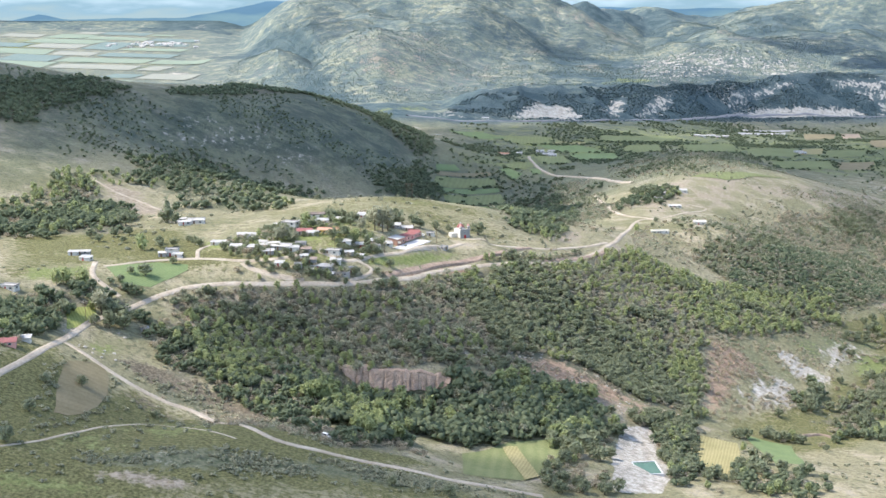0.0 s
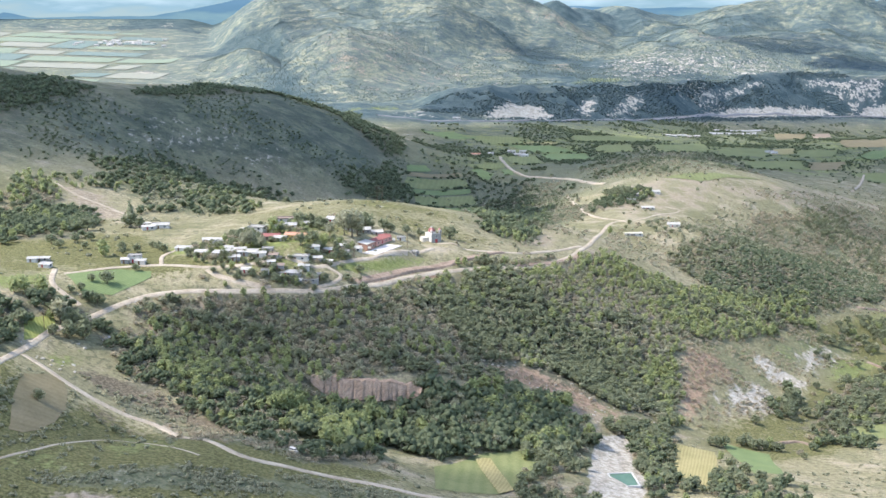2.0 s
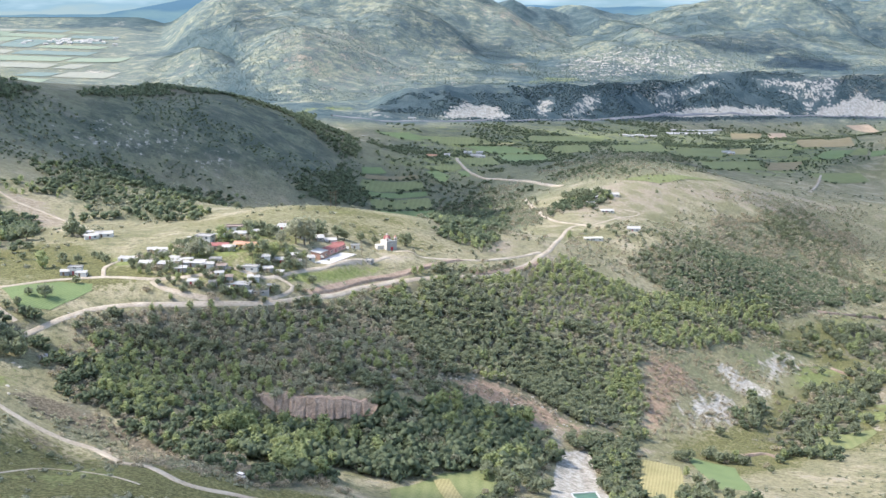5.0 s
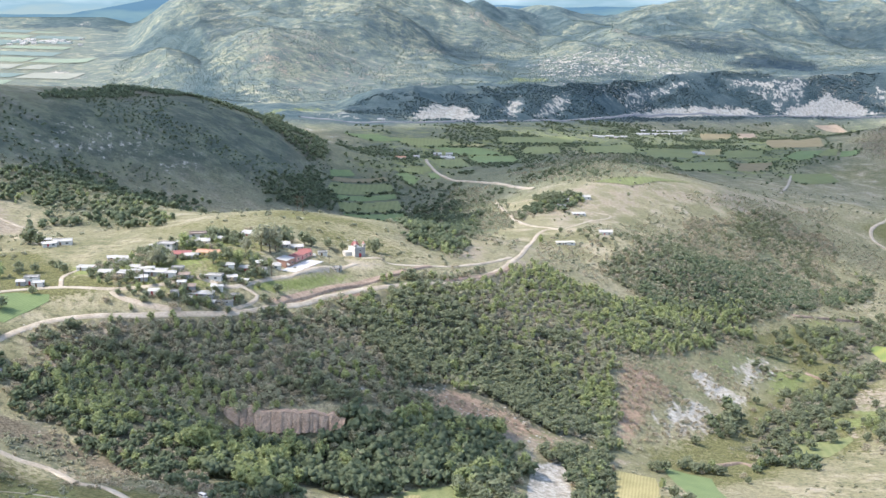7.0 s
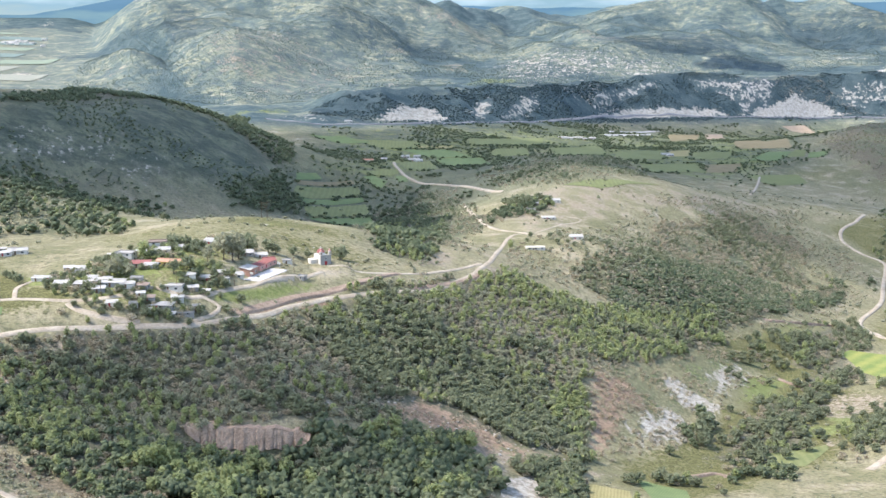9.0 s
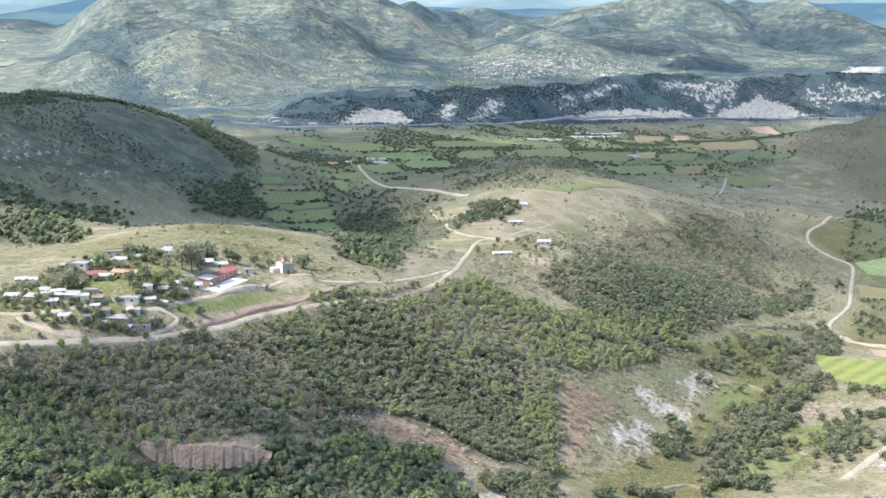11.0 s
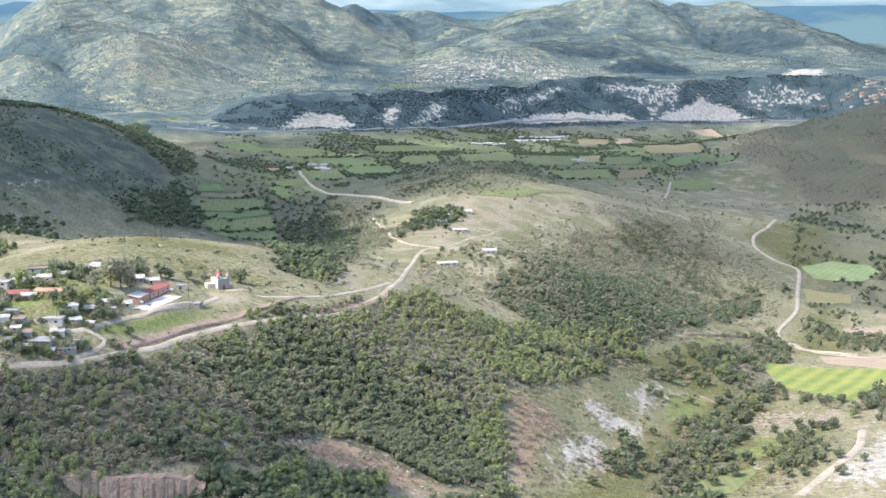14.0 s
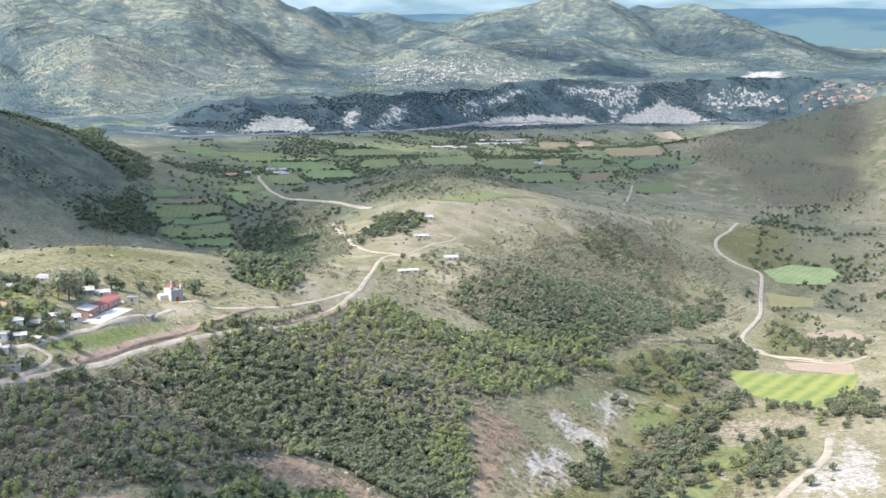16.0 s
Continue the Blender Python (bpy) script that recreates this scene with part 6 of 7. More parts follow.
def house(x, y, w, d, h, turn, wall, roof, style, label, floors=1, category="house"):
    """A village house: walls, roof, door and windows."""
    w, d, h = w * 0.80, d * 0.74, 2.0 + (h - 3.0) * 0.72
    r = math.radians(turn)
    z = min(high(x + i * w / 2 * math.cos(r) - j * d / 2 * math.sin(r), y + i * w / 2 * math.sin(r) + j * d / 2 * math.cos(r)) for i in (-1, 1) for j in (-1, 1))
    z = 0.5 * z + 0.5 * high(x, y)
    FOOTPRINTS.append((x, y, math.hypot(w, d) * 0.5))
    e = root("house" if category == "house" else category.replace(" ", "_"), x, y, z, turn, label, category, group="village buildings")
    bm = box(0, 0, h / 2 - 1.2, w, d, h + 2.4, bevel=0.06)
    if style == "gable":
        for s in (-1, 1):
            v = [bm.verts.new((s * (w / 2 - 0.02), q, zz)) for q, zz in ((-d / 2, h), (d / 2, h), (0, h + d * 0.22))]
            v += [bm.verts.new((s * (w / 2 - 0.25), q, zz)) for q, zz in ((-d / 2, h), (d / 2, h), (0, h + d * 0.22))]
            bm.faces.new(v[:3])
            bm.faces.new(v[5:2:-1])
        bmesh.ops.recalc_face_normals(bm, faces=bm.faces)
    part("wall", bm, wall, e)
    if style == "flat":
        bm = box(0, 0, h + 0.12, w + 0.5, d + 0.5, 0.24)
        for cx, cy, sx, sy in ((0, -d / 2, w + 0.2, 0.2), (0, d / 2, w + 0.2, 0.2), (-w / 2, 0, 0.2, d - 0.2), (w / 2, 0, 0.2, d - 0.2)):
            add_box(bm, cx, cy, h + 0.44, sx, sy, 0.4)
        part("roof", bm, roof, e)
    elif style == "tin":
        rise = d * 0.14
        bm = sheet(w, d, rise)
        bm.transform(Matrix.Translation((0, 0, h + 0.12)))
        part("roof", bm, roof, e)
        bm = bmesh.new()
        v = [bm.verts.new(p) for p in ((-w / 2, d / 2, h), (w / 2, d / 2, h), (w / 2, d / 2, h + rise), (-w / 2, d / 2, h + rise), (-w / 2, -d / 2, h), (w / 2, -d / 2, h))]
        for f in ((0, 1, 2, 3), (0, 3, 4), (1, 5, 2), (0, 4, 5, 1), (4, 3, 2, 5)):
            bm.faces.new([v[i] for i in f])
        bmesh.ops.recalc_face_normals(bm, faces=bm.faces)
        part("upper_wall", bm, wall, e)
    else:
        for s in (-1, 1):
            bm = sheet(w, d / 2, d * 0.22, 0.3)
            bm.transform(Matrix.Translation((0, -d / 4 * 1.0, h + 0.1)))
            if s > 0:
                bm.transform(Matrix.Rotation(math.pi, 4, "Z"))
            part("roof", bm, roof, e)
    part("door", box(-w * 0.12, -d / 2 - 0.02, 0.9, 0.9, 0.1, 1.8), DOOR_RED if int(x) % 3 == 0 else WOOD, e)
    n = max(1, int(w / 3.6))
    for f in range(floors):
        for k in range(n):
            cx = -w / 2 + w * (k + 0.5) / n
            if f == 0 and abs(cx + w * 0.12) < 1.3:
                continue
            fr = part("window", box(cx, -d / 2 - 0.02, 1.2 + 2.3 * f, 1.3, 0.12, 0.95), WHITE if wall is not WHITE else GREY, e)
            part("pane", box(cx, -d / 2 - 0.09, 1.2 + 2.3 * f, 1.1, 0.04, 0.75), GLASS, fr)
        for s in (-1, 1):
            fr = part("window", box(s * (w / 2 + 0.02), 0, 1.2 + 2.3 * f, 0.12, 1.2, 0.95), WHITE if wall is not WHITE else GREY, e)
            part("pane", box(s * (w / 2 + 0.09), 0, 1.2 + 2.3 * f, 0.04, 1.0, 0.75), GLASS, fr)
    return e


W, G = "white-plastered village house with a flat concrete roof", "grey block house with a corrugated tin roof"
house(-127, 658, 15, 7, 3.2, -12, YELLOW, TILE, "gable", "long yellow school building with an orange tiled roof", category="school building")
house(-140.5, 654, 13, 7, 3.0, 4, WHITE, RED_TIN, "tin", "white house with a dark red tin roof")
house(-134.5, 651, 8, 5, 2.8, 4, WHITE, GREY_TIN, "tin", "low white house with a pale tin roof")
house(-150, 667, 11, 8, 5.8, -14, WHITE, SLAB, "flat", "two-storey white house with a flat roof", 2)
house(-140.5, 696, 11, 8, 5.8, 10, WHITE, RUST_TIN, "flat", "two-storey white house above the school", 2)
house(-136, 684, 10, 6, 3.0, 10, WHITE, GREY_TIN, "tin", "low white house with a grey tin roof")
house(-117.4, 722, 11, 8, 3.0, -8, WHITE, GREY_TIN, "tin", "white house with a light tin roof on the hill edge")
house(-98, 712, 9, 7, 3.0, 12, GREY, GREY_TIN, "tin", G)
house(-91, 716, 8, 6, 2.8, 12, WHITE, GREY_TIN, "tin", "small white house with a grey tin roof")
house(-86.5, 711, 8, 6, 3.0, 10, WHITE, RED_TIN, "gable", "small white house with a red gabled roof")
house(-93.5, 687, 11, 8, 4.6, 68, BRICK, GREY_TIN, "tin", "brick hall with a pale tin roof beside the court", category="hall")
house(-87.5, 703, 22, 6, 3.6, 68, PINK, RED_TIN, "tin", "long pink classroom block beside the court", category="school building")
house(-77.5, 718, 6, 5, 2.8, 10, WHITE, SLAB, "flat", "small white hut behind the classroom block")
house(-99, 673, 12, 6, 2.8, 15, WHITE, GREY_TIN, "tin", "long white house with a grey tin roof")
house(-68, 700, 5, 5, 2.6, 70, GREY, SLAB, "flat", "small grey block hut beside the court", category="hut")
house(-121, 632, 13, 7, 3.0, -6, WHITE, SLAB, "flat", W)
house(-112, 636, 6, 5, 2.6, 14, GREY, GREY_TIN, "tin", G)
house(-106.5, 637, 5, 4, 2.4, -10, WHITE, GREY_TIN, "tin", "small white hut with a tin roof")
house(-108, 651, 8, 6, 2.8, 20, BRICK, GREY_TIN, "tin", "brick house with a grey tin roof")
house(-101, 657, 6, 5, 2.8, 20, WHITE, SLAB, "flat", W)
house(-134.5, 613.5, 5, 4, 2.6, 4, WHITE, SLAB, "flat", "small white hut with a flat roof")
house(-123, 617, 14, 6, 2.8, -8, GREY, GREY_TIN, "tin", G)
house(-129, 619, 7, 5, 2.8, 5, GREY, RUST_TIN, "tin", "grey block house with a rusted roof")
house(-113.5, 616, 13, 5, 2.4, 8, GREY, SLAB, "flat", "long low grey block house")
house(-144, 612, 6, 5, 2.8, 4, CREAM, GREY_TIN, "tin", "cream hut with a grey tin roof")
house(-133, 621, 5, 4, 2.6, 10, WHITE, GREY_TIN, "tin", "small white house beside the road fork")
house(-155, 630, 9, 6, 3.0, 8, WHITE, GREY_TIN, "tin", "white house with a grey tin roof")
house(-146.5, 628, 13, 7, 3.0, -4, GREY, GREY_TIN, "tin", G)
house(-140, 627, 8, 6, 3.0, 6, WHITE, GREY_TIN, "tin", "white house with a pale tin roof")
house(-170.5, 629, 9, 6, 2.8, 6, WHITE, GREY_TIN, "tin", "white house at the village edge")
house(-161, 627, 8, 6, 2.8, -8, GREY, GREY_TIN, "tin", G)
house(-201, 614.5, 8, 6, 4.8, 8, WHITE, SLAB, "flat", "two-storey white house beside the green field", 2)
house(-185.5, 643, 7, 5, 2.6, -10, WHITE, GREY_TIN, "tin", "small white house among bushes")
house(-180, 641, 5, 4, 2.6, 12, WHITE, GREY_TIN, "tin", "small white hut among bushes")
house(-214, 702, 12, 7, 3.2, 10, WHITE, GREY_TIN, "gable", "white barn with a pale gabled roof", category="barn")
house(-219, 695, 9, 5, 2.8, 25, WHITE, GREY_TIN, "tin", "low white shed beside the barn", category="shed")
house(-237.5, 590, 7, 5, 2.6, -10, WHITE, GREY_TIN, "tin", "small pale house beside a field")
house(-245, 604, 10, 4, 2.4, 6, GREY, GREY_TIN, "tin", "long low shed with a tin roof", category="shed")
house(-190.3, 536, 4.5, 3.5, 2.2, 30, WHITE, GREY_TIN, "gable", "tiny white shed on the eroded slope", category="shed")
house(-170, 655, 8, 6, 2.8, 0, WHITE, GREY_TIN, "tin", "white house with a pale roof above the yard")
house(-176, 660, 6, 5, 2.6, 15, GREY, GREY_TIN, "tin", G)
house(74, 942, 17, 6, 2.8, 8, WHITE, CREAM, "flat", "long white house with a cream flat roof on the spur")
house(108, 981, 12, 7, 3.4, 0, WHITE, GREY_TIN, "tin", "white house with a pale tin roof on the spur")
house(109, 1166, 16, 8, 3.4, 4, WHITE, GREY_TIN, "tin", "white farmhouse on the bare hill")
house(91, 1152, 9, 7, 3.2, -10, GREY, GREY_TIN, "tin", "grey farmhouse with a bright tin roof")
house(86.5, 1130, 9, 6, 3.0, 8, CREAM, SLAB, "flat", "cream house beside dark trees")
house(99, 1103, 14, 6, 2.8, 5, WHITE, GREY_TIN, "tin", "long white house beside a track")
house(-215, 447, 11, 6, 2.8, 20, PINK, RED_TIN, "tin", "low pink house with a red tin roof beside the road")
house(-214, 461, 8, 5, 2.8, 14, WHITE, GREY_TIN, "tin", "small white house behind roadside trees")
house(-246, 521, 9, 6, 3.0, -8, WHITE, SLAB, "flat", "white house with a flat roof among trees")
for x, y, w, d, turn, wall, roof, style, label in (
        (-152, 622, 7, 5, 6, GREY, GREY_TIN, "tin", G), (-158, 633, 6, 5, -8, WHITE, GREY_TIN, "tin", "small white house with a tin roof"), (-137, 632, 7, 5, 4, GREY, SLAB, "flat", "low grey house with a flat roof"),
        (-150, 631, 5, 4, 12, CREAM, GREY_TIN, "tin", "cream hut with a grey tin roof"), (-133, 627, 6, 5, -6, GREY, RUST_TIN, "tin", "grey house with a rusted roof"), (-117, 624, 7, 5, 6, WHITE, GREY_TIN, "tin", "small white house with a tin roof"),
        (-108, 622, 5, 4, 14, GREY, SLAB, "flat", "low grey house with a flat roof"), (-118, 612, 5, 4, -4, GREY, GREY_TIN, "tin", G), (-127, 611, 5, 4, 8, GREY, GREY_TIN, "tin", G), (-115, 643, 7, 5, 16, WHITE, GREY_TIN, "tin", "small white house with a tin roof"),
        (-104, 663, 7, 5, 18, WHITE, GREY_TIN, "tin", "small white house with a tin roof"), (-145, 676, 7, 6, -6, WHITE, GREY_TIN, "tin", "small white house with a tin roof"), (-129, 694, 7, 5, 8, GREY, GREY_TIN, "tin", G),
        (-122, 711, 7, 5, 4, WHITE, SLAB, "flat", W), (-106, 706, 6, 5, 16, WHITE, GREY_TIN, "tin", "small white house with a tin roof"), (-159, 676, 6, 5, 4, WHITE, GREY_TIN, "tin", "small white house with a tin roof"),
        (-166, 645, 6, 5, -8, WHITE, SLAB, "flat", "low white house with a flat roof"), (-205, 611, 5, 4, 10, GREY, GREY_TIN, "tin", G), (-197, 611, 6, 4, 0, WHITE, GREY_TIN, "tin", "small white house beside a green field"),
        (-248, 600, 6, 4, 4, WHITE, GREY_TIN, "tin", "small pale house beside a field"), (-224, 706, 6, 4, 12, CREAM, GREY_TIN, "tin", "cream shed beside the barn")):
    house(x, y, w, d, 3.0, turn, wall, roof, style, label)
for k in range(80):
    t = np.array(FAR_TOWN if k < 36 else RED_TOWN)
    p = t[k % len(t)] * 0.3 + t.mean(0) * 0.7 + rng.normal(0, 1, 2) * ((60, 60) if k < 36 else (45, 28))
    house(float(p[0]), float(p[1]), 17 if k < 36 else 12, 13 if k < 36 else 10, 5 if k < 36 else 4, float(rng.uniform(-20, 20)), WHITE if k % 4 or k < 36 else BRICK, GREY_TIN if k < 36 else TILE, "gable", "small pale town house far across the plain" if k < 36 else "small town house with a red tiled roof on a far slope")
for x, y, w in ((-33, 1756, 14), (-17, 1766, 12), (-60, 1700, 10), (231, 2221, 18), (244, 2225, 14), (262, 2253, 20), (273, 2246, 12), (291, 2284, 16), (379, 2052, 18), (384, 2041, 14), (-21, 1720, 20), (-14, 1708, 12), (-133, 2120, 16)):
    house(x, y, w, 9, 4, 6, WHITE, GREY_TIN, "gable", "small white farm building far down the valley")
house(-78, 1630, 18, 9, 4, -8, CREAM, TILE, "gable", "farm building with a reddish tiled roof in the valley")


def church():
    """A small pink and white church with bell towers and a red dome."""
    x, y = -59.5, 737
    e = root("church", x, y, high(x, y) - 0.2, 28, "small white and pink church with red dome and bell towers", "church")
    part("nave", box(0, 3.5, 2.6, 6.5, 12, 6.4, bevel=0.08), WHITE, e)
    part("facade", box(0, -2.7, 3.2, 7.4, 0.6, 7.4, bevel=0.06), GREY, e, "grey stone facade")
    part("door", box(0, -3.04, 1.3, 1.7, 0.12, 2.8), DOOR_RED, e, "red wooden door")
    fr = part("window", box(0, -3.03, 4.6, 1.1, 0.1, 1.1), WHITE, e)
    part("pane", box(0, -3.1, 4.6, 0.85, 0.05, 0.85), GLASS, fr)
    for s in (-1, 1):
        t = part("bell_tower", box(s * 3.0, -1.9, 7.6, 1.7, 1.7, 2.6, bevel=0.05), WHITE, e)
        # solid dark panels carry the shade of open bell arches
        for a in (0, 1):
            part("arch", box(s * 3.0, -1.9, 7.7, 0.7 if a else 1.76, 1.76 if a else 0.7, 1.4), WOOD, t, "dark panel painting the shade in a bell arch")
        bm = bmesh.new()
        tube(bm, (s * 3.0, -1.9, 8.9), (s * 3.0, -1.9, 10.6), 1.0, 0.08, 10)
        part("spire", bm, PINK, t, "pink pointed spire")
    bm = bmesh.new()
    tube(bm, (0, 5.5, 5.6), (0, 5.5, 7.0), 2.6, 2.6, 14)
    part("drum", bm, WHITE, e)
    bm = bmesh.new()
    bmesh.ops.create_uvsphere(bm, u_segments=16, v_segments=10, radius=2.6, matrix=Matrix.Translation((0, 5.5, 7.0)))
    d = part("dome", bm, RED_TIN, e, "red dome", True)
    bm = bmesh.new()
    tube(bm, (0, 5.5, 9.4), (0, 5.5, 10.6), 0.5, 0.4, 8)
    part("lantern", bm, WHITE, d)
    part("annex", box(-5.6, 5.5, 1.2, 5, 5, 4.0, bevel=0.05), WHITE, e, "white side annex")
    part("cornice", box(0, -2.75, 6.75, 7.8, 0.9, 0.3), WHITE, e)
    e.scale = (0.84, 0.84, 0.84)


church()


def court():
    """A white concrete ball court with two hoops."""
    cx, cy = -85, 687
    z = high(cx, cy) + 0.12
    e = root("ball_court", cx, cy, z, 66, "white concrete basketball court beside the school", "court")
    part("slab", box(0, 0, -0.5, 28, 10, 1.0, bevel=0.03), COURT, e)
    for s in (-1, 1):
        bm = box(0, s * 4.6, 0.004, 27, 0.12, 0.01)
        part("line", bm, RED_TIN, e, "painted side line")
        h = bmesh.new()
        tube(h, (s * 13.6, 0, 0), (s * 13.6, 0, 3.4), 0.09, 0.09, 8)
        post = part("hoop_post", h, STEEL, e)
        part("backboard", box(s * 13.0, 0, 3.4, 0.06, 1.8, 1.1), WHITE, post)
        ring = bmesh.new()
        bmesh.ops.create_cone(ring, cap_ends=False, segments=12, radius1=0.23, radius2=0.23, depth=0.04, matrix=Matrix.Translation((s * 12.7, 0, 3.05)))
        part("ring", ring, RED_TIN, post)
    part("line", box(0, 0, 0.006, 0.12, 9.2, 0.01), RED_TIN, e, "painted centre line")


court()


CLAY = mottled("brown_cut_earth", (0.17, 0.12, 0.085), (0.32, 0.24, 0.175), 0.3, 1.4, 0.95, 0.6, 0.3)


def bank(points, tall, label):
    """A ragged earth face cut along a line, with its lip running back into the slope."""
    line = eased(points, 0.9)
    way = np.gradient(line, axis=0)
    way /= np.linalg.norm(way, axis=1)[:, None] + 1e-9
    side = np.stack([-way[:, 1], way[:, 0]], 1)
    s = np.arange(len(line)) * 0.9
    taper = np.clip(np.minimum(s, s[-1] - s) / 9, 0, 1) * (0.75 + 1.1 * fractal(s, s * 0, 11, 47, 3))
    rows = []
    for back, up in ((-0.9, -0.4), (-0.4, 0.3), (0.0, 0.8), (0.35, 1.0), (1.6, 0.75), (4.5, -0.15)):
        p = line + side * (back + 0.9 * fractal(s, s * 0 + back, 3, 48, 3))[:, None]
        rows.append(np.column_stack([p, ground(p[:, 0], p[:, 1]) + tall * up * taper]))
    v = np.stack(rows, 1)
    m, n = v.shape[:2]
    q = [(i * n + j, i * n + j + 1, (i + 1) * n + j + 1, (i + 1) * n + j) for i in range(m - 1) for j in range(n - 1)]
    return tagged(new("earth_bank", quads("earth_bank", v.reshape(-1, 3), np.array(q)[:, ::-1], CLAY, False)), label, "bank", kind="structure")


bank(BANK_LINE, 1.15, "brown cut earth bank above the dirt road")
bank(BANK_LINE_B, 0.9, "brown cut earth bank beside the saddle road")
bank(BANK_LINE_C, 2.2, "eroded dark earth bank above the stream")
bank(BANK_LINE_E, 2.0, "dark eroded stream bank")
bank(BANK_LINE_F, 2.0, "dark eroded gully edge below a meadow")


def pylon(x, y):
    """A wooden H-frame power pole."""
    e = root("power_pole", x, y, high(x, y), 12, "wooden H-frame power pole on the hill crest", "power pole")
    for s in (-1, 1):
        bm = bmesh.new()
        tube(bm, (s * 1.7, 0, -0.5), (s * 1.7, 0, 10.5), 0.17, 0.12, 8)
        part("pole", bm, WOOD, e)
        bm = bmesh.new()
        tube(bm, (s * 1.7, 0, 5.5), (-s * 1.7, 0.05 * s, 9.0), 0.07, 0.07, 6)
        part("brace", bm, WOOD, e)
    part("crossarm", box(0, 0, 9.6, 6.4, 0.2, 0.24), WOOD, e)
    for k in (-1, 0, 1):
        bm = bmesh.new()
        tube(bm, (k * 2.9, 0, 8.9), (k * 2.9, 0, 9.48), 0.1, 0.13, 8)
        part("insulator", bm, GREY, e)


pylon(-103.5, 828)


def pool():
    """A green water tank in the pale quarry."""
    x, y = 38.5, 519
    z = high(x, y) + 0.4
    e = root("water_tank", x, y, z, 10, "square green water tank in a pale stone quarry", "water tank")
    bm = bmesh.new()
    for cx, cy, sx, sy in ((0, -7.3, 11, 0.6), (0, 7.3, 11, 0.6), (-5.2, 0, 0.6, 14), (5.2, 0, 0.6, 14)):
        add_box(bm, cx, cy, -0.5, sx, sy, 2.2)
    part("rim", bm, COURT, e)
    m, nt, b = blank("green_water", 0.3, 0.2)
    nt.links.new(ramp(nt, grain(nt, 0.4, 3), ((0.3, (0.05, 0.10, 0.06)), (0.7, (0.08, 0.14, 0.085)))), b.inputs["Base Color"])
    part("water", box(0, 0, -0.4, 9.9, 14.1, 1.2), m, e, "still green water")


pool()


def cliff():
    """The fluted red scarp in the wood."""
    n, rows = 190, 12
    x = np.linspace(-101, -51, n)
    y0 = np.interp(x, (-104, -76, -48), (549, 552, 558)) + 0.6
    flute = 1.3 - 1.5 * np.abs(np.sin(x * 0.62 + 12 * fractal(x, x * 0, 6, 41, 3))) ** 0.45 * (1 + fractal(x, x * 0 + 3, 5, 42, 2)) + fractal(x, x * 0 + 9, 14, 44, 2) * 3
    top = ground(x, y0 + 5) + 1.0 + fractal(x, x * 0 + 4, 7, 43, 3) * 4.0
    tall = 8.0 * np.clip(np.minimum((x + 101) / 7, (-51 - x) / 9), 0.0, 1) ** 0.6 * (0.9 + 0.7 * fractal(x, x * 0 + 5, 16, 49, 2)) + 1.0
    v = []
    for k in range(rows + 1):
        t = k / rows
        rough = fractal(x * 3, x * 0 + k * 3.3, 2.5, 45, 3) * 0.8
        v.append(np.stack([x, y0 - 3.2 * t + flute * (0.45 + 0.55 * t) + rough, top - tall * t], -1))
    v.append(np.stack([x, y0 + 6, top - 0.6], -1))
    v = np.stack([v[-1], *v[:-1]], 0)
    q = [(i * n + j, i * n + j + 1, (i + 1) * n + j + 1, (i + 1) * n + j) for i in range(rows + 1) for j in range(n - 1)]
    m = mottled("red_clay", (0.23, 0.16, 0.11), (0.37, 0.275, 0.20), 0.3, 1.6, 0.95, 0.6, 0.4)
    tagged(new("cliff", quads("cliff", v.reshape(-1, 3), np.array(q)[:, ::-1], m, False)), "fluted reddish clay scarp above the ravine trees", "cliff", kind="structure")


cliff()


def van(x, y, turn):
    """A small white van parked on the verge."""
    e = root("van", x, y, high(x, y) + 0.3, turn, "small white van parked beside the lower dirt road", "van")
    bm = box(0, 0, 0.75, 4.2, 1.7, 0.9, bevel=0.15)
    part("body", bm, WHITE, e)
    bm = box(-0.35, 0, 1.5, 3.0, 1.55, 0.7, bevel=0.18)
    part("cabin", bm, WHITE, e)
    for s in (-1, 1):
        part("window", box(-0.35, s * 0.785, 1.5, 2.4, 0.03, 0.42), GLASS, e, "dark side window")
        for f in (-1, 1):
            bm = bmesh.new()
            tube(bm, (f * 1.35, s * 0.72, 0.3), (f * 1.35, s * 0.9, 0.3), 0.33, 0.33, 12)
            part("wheel", bm, WOOD, e, "black tyre")
    part("windscreen", box(1.17, 0, 1.48, 0.04, 1.3, 0.4), GLASS, e, "dark windscreen")


van(-91.5, 459, -35)


def pole(x, y, tall=8.0):
    """A wooden utility pole with a crossarm."""
    e = root("utility_pole", x, y, high(x, y), 20, "grey wooden utility pole in the village", "utility pole", group="utility poles")
    bm = bmesh.new()
    tube(bm, (0, 0, -0.5), (0, 0, tall), 0.14, 0.09, 8)
    part("pole", bm, WOOD, e)
    part("crossarm", box(0, 0, tall - 0.5, 1.8, 0.1, 0.12), WOOD, e)
    for k in (-1, 0, 1):
        bm = bmesh.new()
        tube(bm, (k * 0.75, 0, tall - 0.44), (k * 0.75, 0, tall - 0.26), 0.05, 0.04, 6)
        part("insulator", bm, GREY, e)


for x, y in ((-212, 522), (-119, 633), (-96, 656), (-72, 700), (-150, 618)):
    pole(x, y)


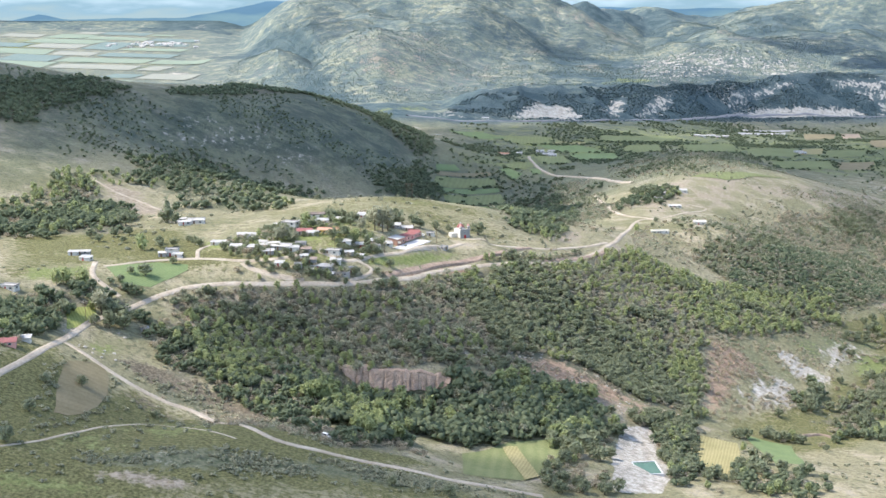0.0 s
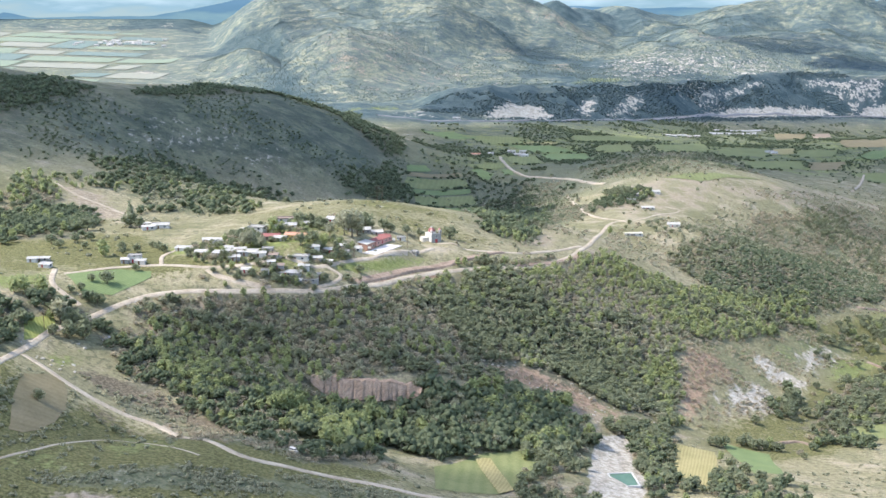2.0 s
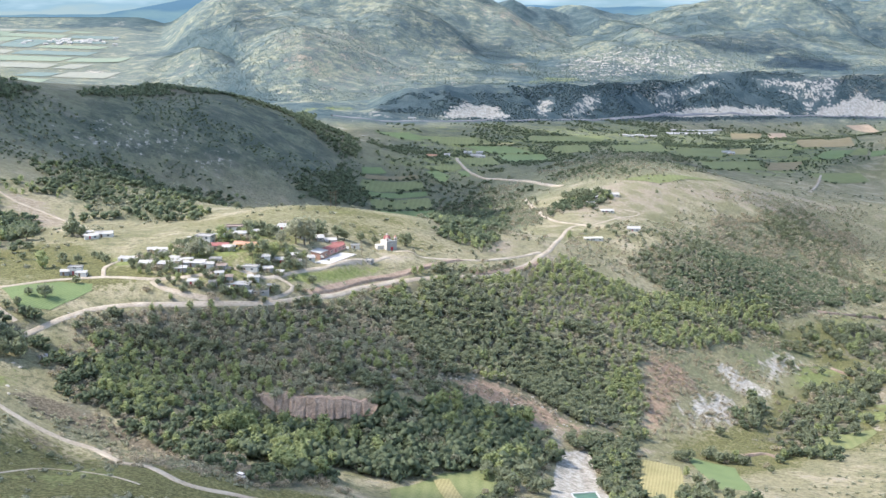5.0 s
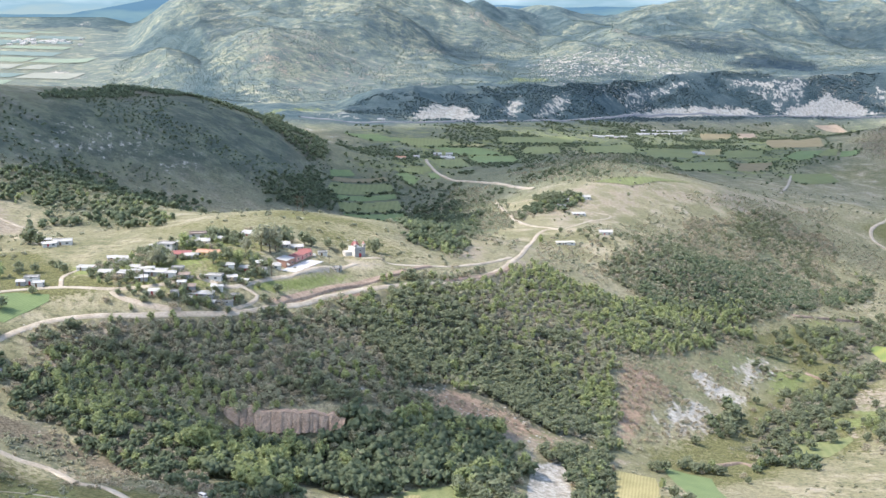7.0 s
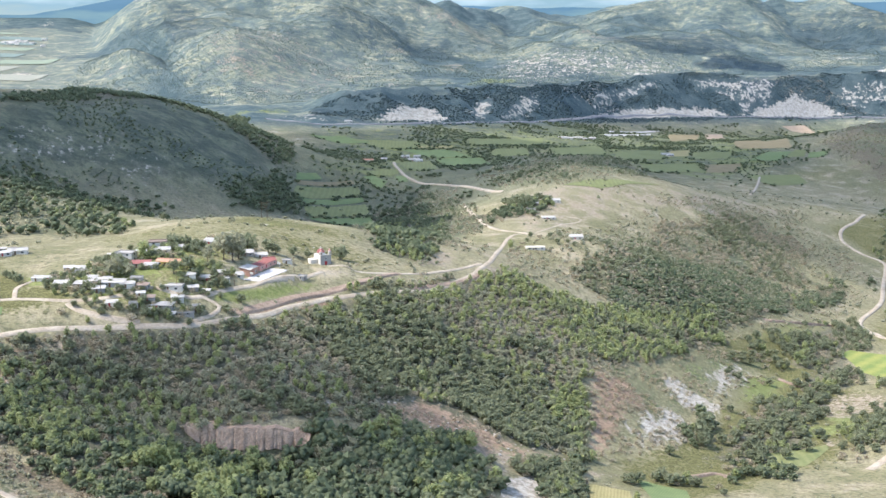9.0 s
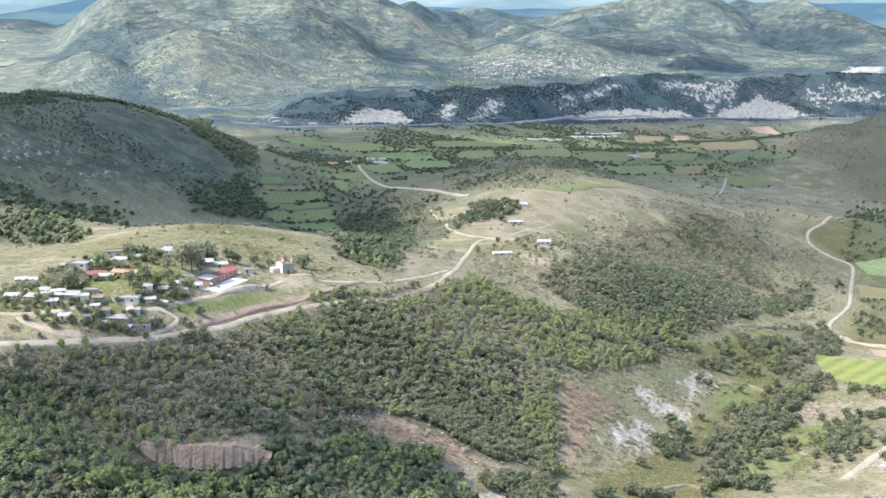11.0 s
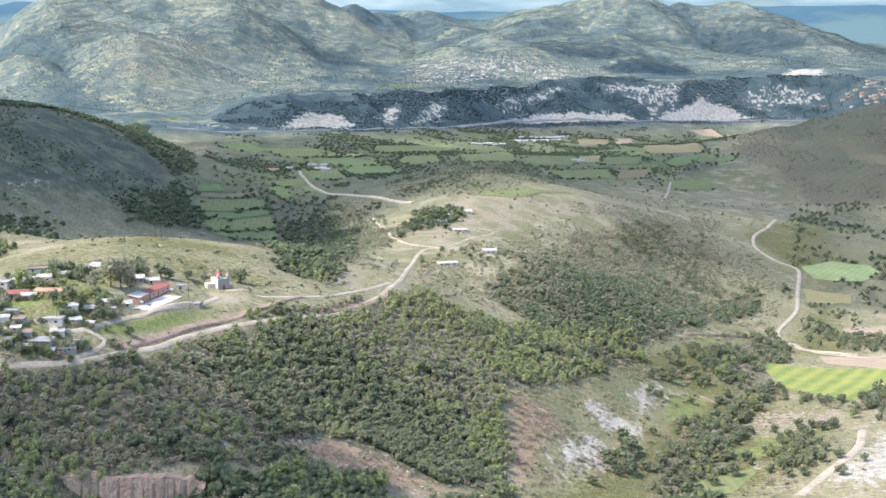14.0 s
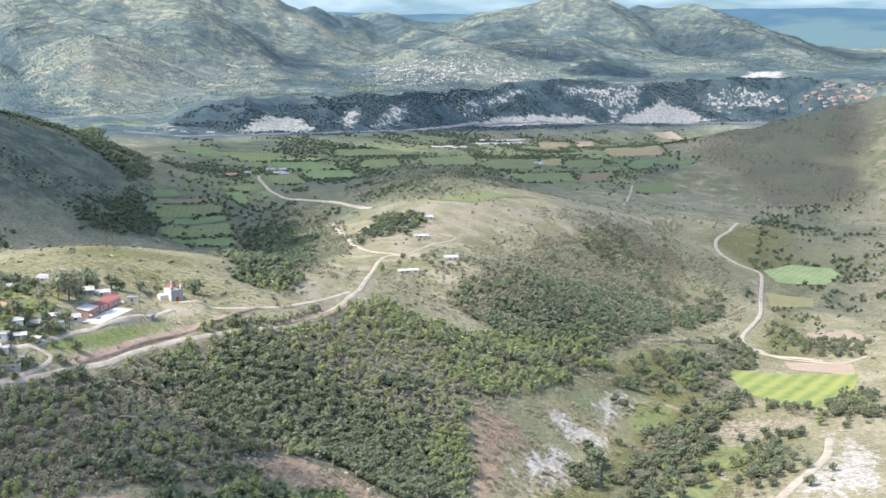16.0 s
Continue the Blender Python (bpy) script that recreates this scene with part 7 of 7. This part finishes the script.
def stones(shape, gap, keep, seed, label):
    """Pale boulders lying loose on a slope."""
    p = spread(shape, gap, keep, 12, seed)
    V, F = [], []
    for k, (x, y) in enumerate(p):
        r = rng.uniform(0.25, 0.9)
        V.append(BALL_V * r * rng.uniform(0.7, 1.3, (12, 1)) * (1.2, 1, 0.7) + (x, y, high(x, y) + 0.15 * r))
        F.append(BALL_F + 12 * k)
    tagged(new("boulders", quads("boulders", np.vstack(V), np.vstack(F), STONE, False)), label, "boulders", kind="stuff")


STONE = mottled("pale_stone", (0.26, 0.235, 0.19), (0.45, 0.41, 0.34), 0.5, 3.0, 0.9, 0.4, 0.1)
stones(BARE_LEFT, 4.0, 0.45, 81, "pale boulders on the eroded bank")
stones(SPUR_BARE, 4.5, 0.5, 82, "pale boulders along a bare spur")
stones(SCAR, 5.0, 0.45, 83, "pale broken rocks on the white scar")
stones(LAWN_LOW, 4.0, 0.5, 84, "pale boulders beside the road fork")


# ---- unseen clouds, added overhead to shade parts of the land ----
CLOUD, _nt, _b = blank("cloud_white", 1.0, 0.0)
_b.inputs["Base Color"].default_value = (0.85, 0.86, 0.88, 1)


# half-clear, to dim ground that a full cloud would darken too much
THIN, _nt, _b = blank("thin_cloud", 1.0, 0.0)
_b.inputs["Base Color"].default_value = (0.85, 0.86, 0.88, 1)
_mix, _clear = _nt.nodes.new("ShaderNodeMixShader"), _nt.nodes.new("ShaderNodeBsdfTransparent")
_mix.inputs[0].default_value = 0.5
_nt.links.new(_clear.outputs[0], _mix.inputs[1])
_nt.links.new(_b.outputs[0], _mix.inputs[2])
_nt.links.new(_mix.outputs[0], _nt.nodes["Material Output"].inputs[0])


def cloud(x, y, along, across, turn, above=1500, stuff=CLOUD):
    """A flat-based heap cloud, out of view, added so that its shade falls on a stretch of the plan."""
    z = high(x, y)
    base = Vector((x, y, z)) + SUN_WAY * ((above - z) / SUN_WAY.z)
    n, rings = 96, 9
    a = np.linspace(0, 2 * np.pi, n, endpoint=False)
    edge = 1 + 0.9 * fractal(np.cos(a) * 3 + x, np.sin(a) * 3 + y, 1.2, 61, 4)
    v = []
    for k in range(rings + 1):
        t = k / rings
        r = edge * math.cos(t * math.pi / 2) ** 0.6
        px, py = along * r * np.cos(a), across * r * np.sin(a)
        v.append(np.stack([px, py, 0.35 * min(along, across) * (math.sin(t * math.pi / 2) + 0.25 * fractal(px, py, 90, 62, 3))], -1))
    v = np.stack(v).reshape(-1, 3)
    q = [(i * n + j, i * n + (j + 1) % n, (i + 1) * n + (j + 1) % n, (i + 1) * n + j) for i in range(rings) for j in range(n)]
    me = quads("cloud", v, q, stuff)
    ob = tagged(new("cloud", me), "unseen heap cloud added overhead to shade the hills", "cloud", kind="structure")
    ob.matrix_basis = pose(base.x, base.y, base.z, 0, 0, turn)
    return ob


# places and sizes set by how dark the ground below should come out
cloud(-340, 1230, 250, 300, 8)
cloud(-600, 1180, 190, 260, 8, 1600)
cloud(-435, 940, 90, 170, -22, 1300, THIN)
cloud(-445, 960, 100, 170, -22, 1400, THIN)
cloud(-430, 900, 120, 130, -22, 1450, THIN)
cloud(40, 1500, 170, 210, -15, 1550, THIN)
cloud(950, 2350, 330, 380, 30, 1650, THIN)
cloud(560, 1480, 300, 250, 20, 1500, THIN)
cloud(-165, 380, 190, 85, 30, 1200, THIN)
cloud(-150, 375, 190, 80, 28, 1150, THIN)
cloud(1500, 3900, 420, 260, 10, 1700, THIN)
cloud(-75, 572, 85, 42, 22, 900, THIN)
cloud(-88, 582, 75, 42, 25, 950, THIN)
cloud(80, 1740, 560, 300, 35, 1500, THIN)
cloud(150, 1850, 420, 260, 35, 1600, THIN)
cloud(720, 2300, 430, 300, 40, 1500, THIN)
cloud(110, 2440, 420, 170, 47, 1500, THIN)
cloud(560, 2860, 430, 190, 28, 1600, THIN)
cloud(1060, 3010, 400, 170, 2, 1600, THIN)
cloud(661, 3560, 190, 150, 30, 1700, THIN)
cloud(640, 3540, 150, 120, 30, 1800, THIN)
cloud(811, 3330, 110, 80, 10, 1700)
cloud(1150, 2300, 420, 380, 20, 1700, THIN)
cloud(1250, 2150, 300, 260, 20, 1800, THIN)
cloud(808, 1802, 240, 260, 20, 1500, THIN)
cloud(560, 1900, 330, 260, 30, 1700, THIN)
cloud(-90, 3450, 190, 120, 60, 1700, THIN)
cloud(-640, 3350, 60, 300, 10, 1700, THIN)


# ---- garden trees and bushes round the houses ----
spots = clear_of(spread(YARDS, 4.0, 0.44, 18, 71), (ROAD_VILLAGE, ROAD_RAMP2, ROAD_MAIN), 2.6)
rng.shuffle(spots)
spots = [p for p in spots.tolist() if math.hypot(p[0] + 84, p[1] - 687) > 17 and all(math.hypot(p[0] - x, p[1] - y) > r * 0.85 for x, y, r in FOOTPRINTS)]
for px, py in spots[:230]:
    tree(("oak", "oak", "young", "scrub", "oak")[int(rng.integers(0, 5))], px, py, float(rng.uniform(2.0, 4.8)))
# shrubs close against the lower houses
for x, y, r in FOOTPRINTS:
    if -180 < x < -90 and y < 660:
        for k in range(4):
            px, py = x + rng.uniform(-1.2, 1.2) * r, y - r * rng.uniform(0.75, 1.15)
            tree(("oak", "scrub", "oak", "oak")[k], float(px), float(py), float(rng.uniform(1.5, 3.2)))
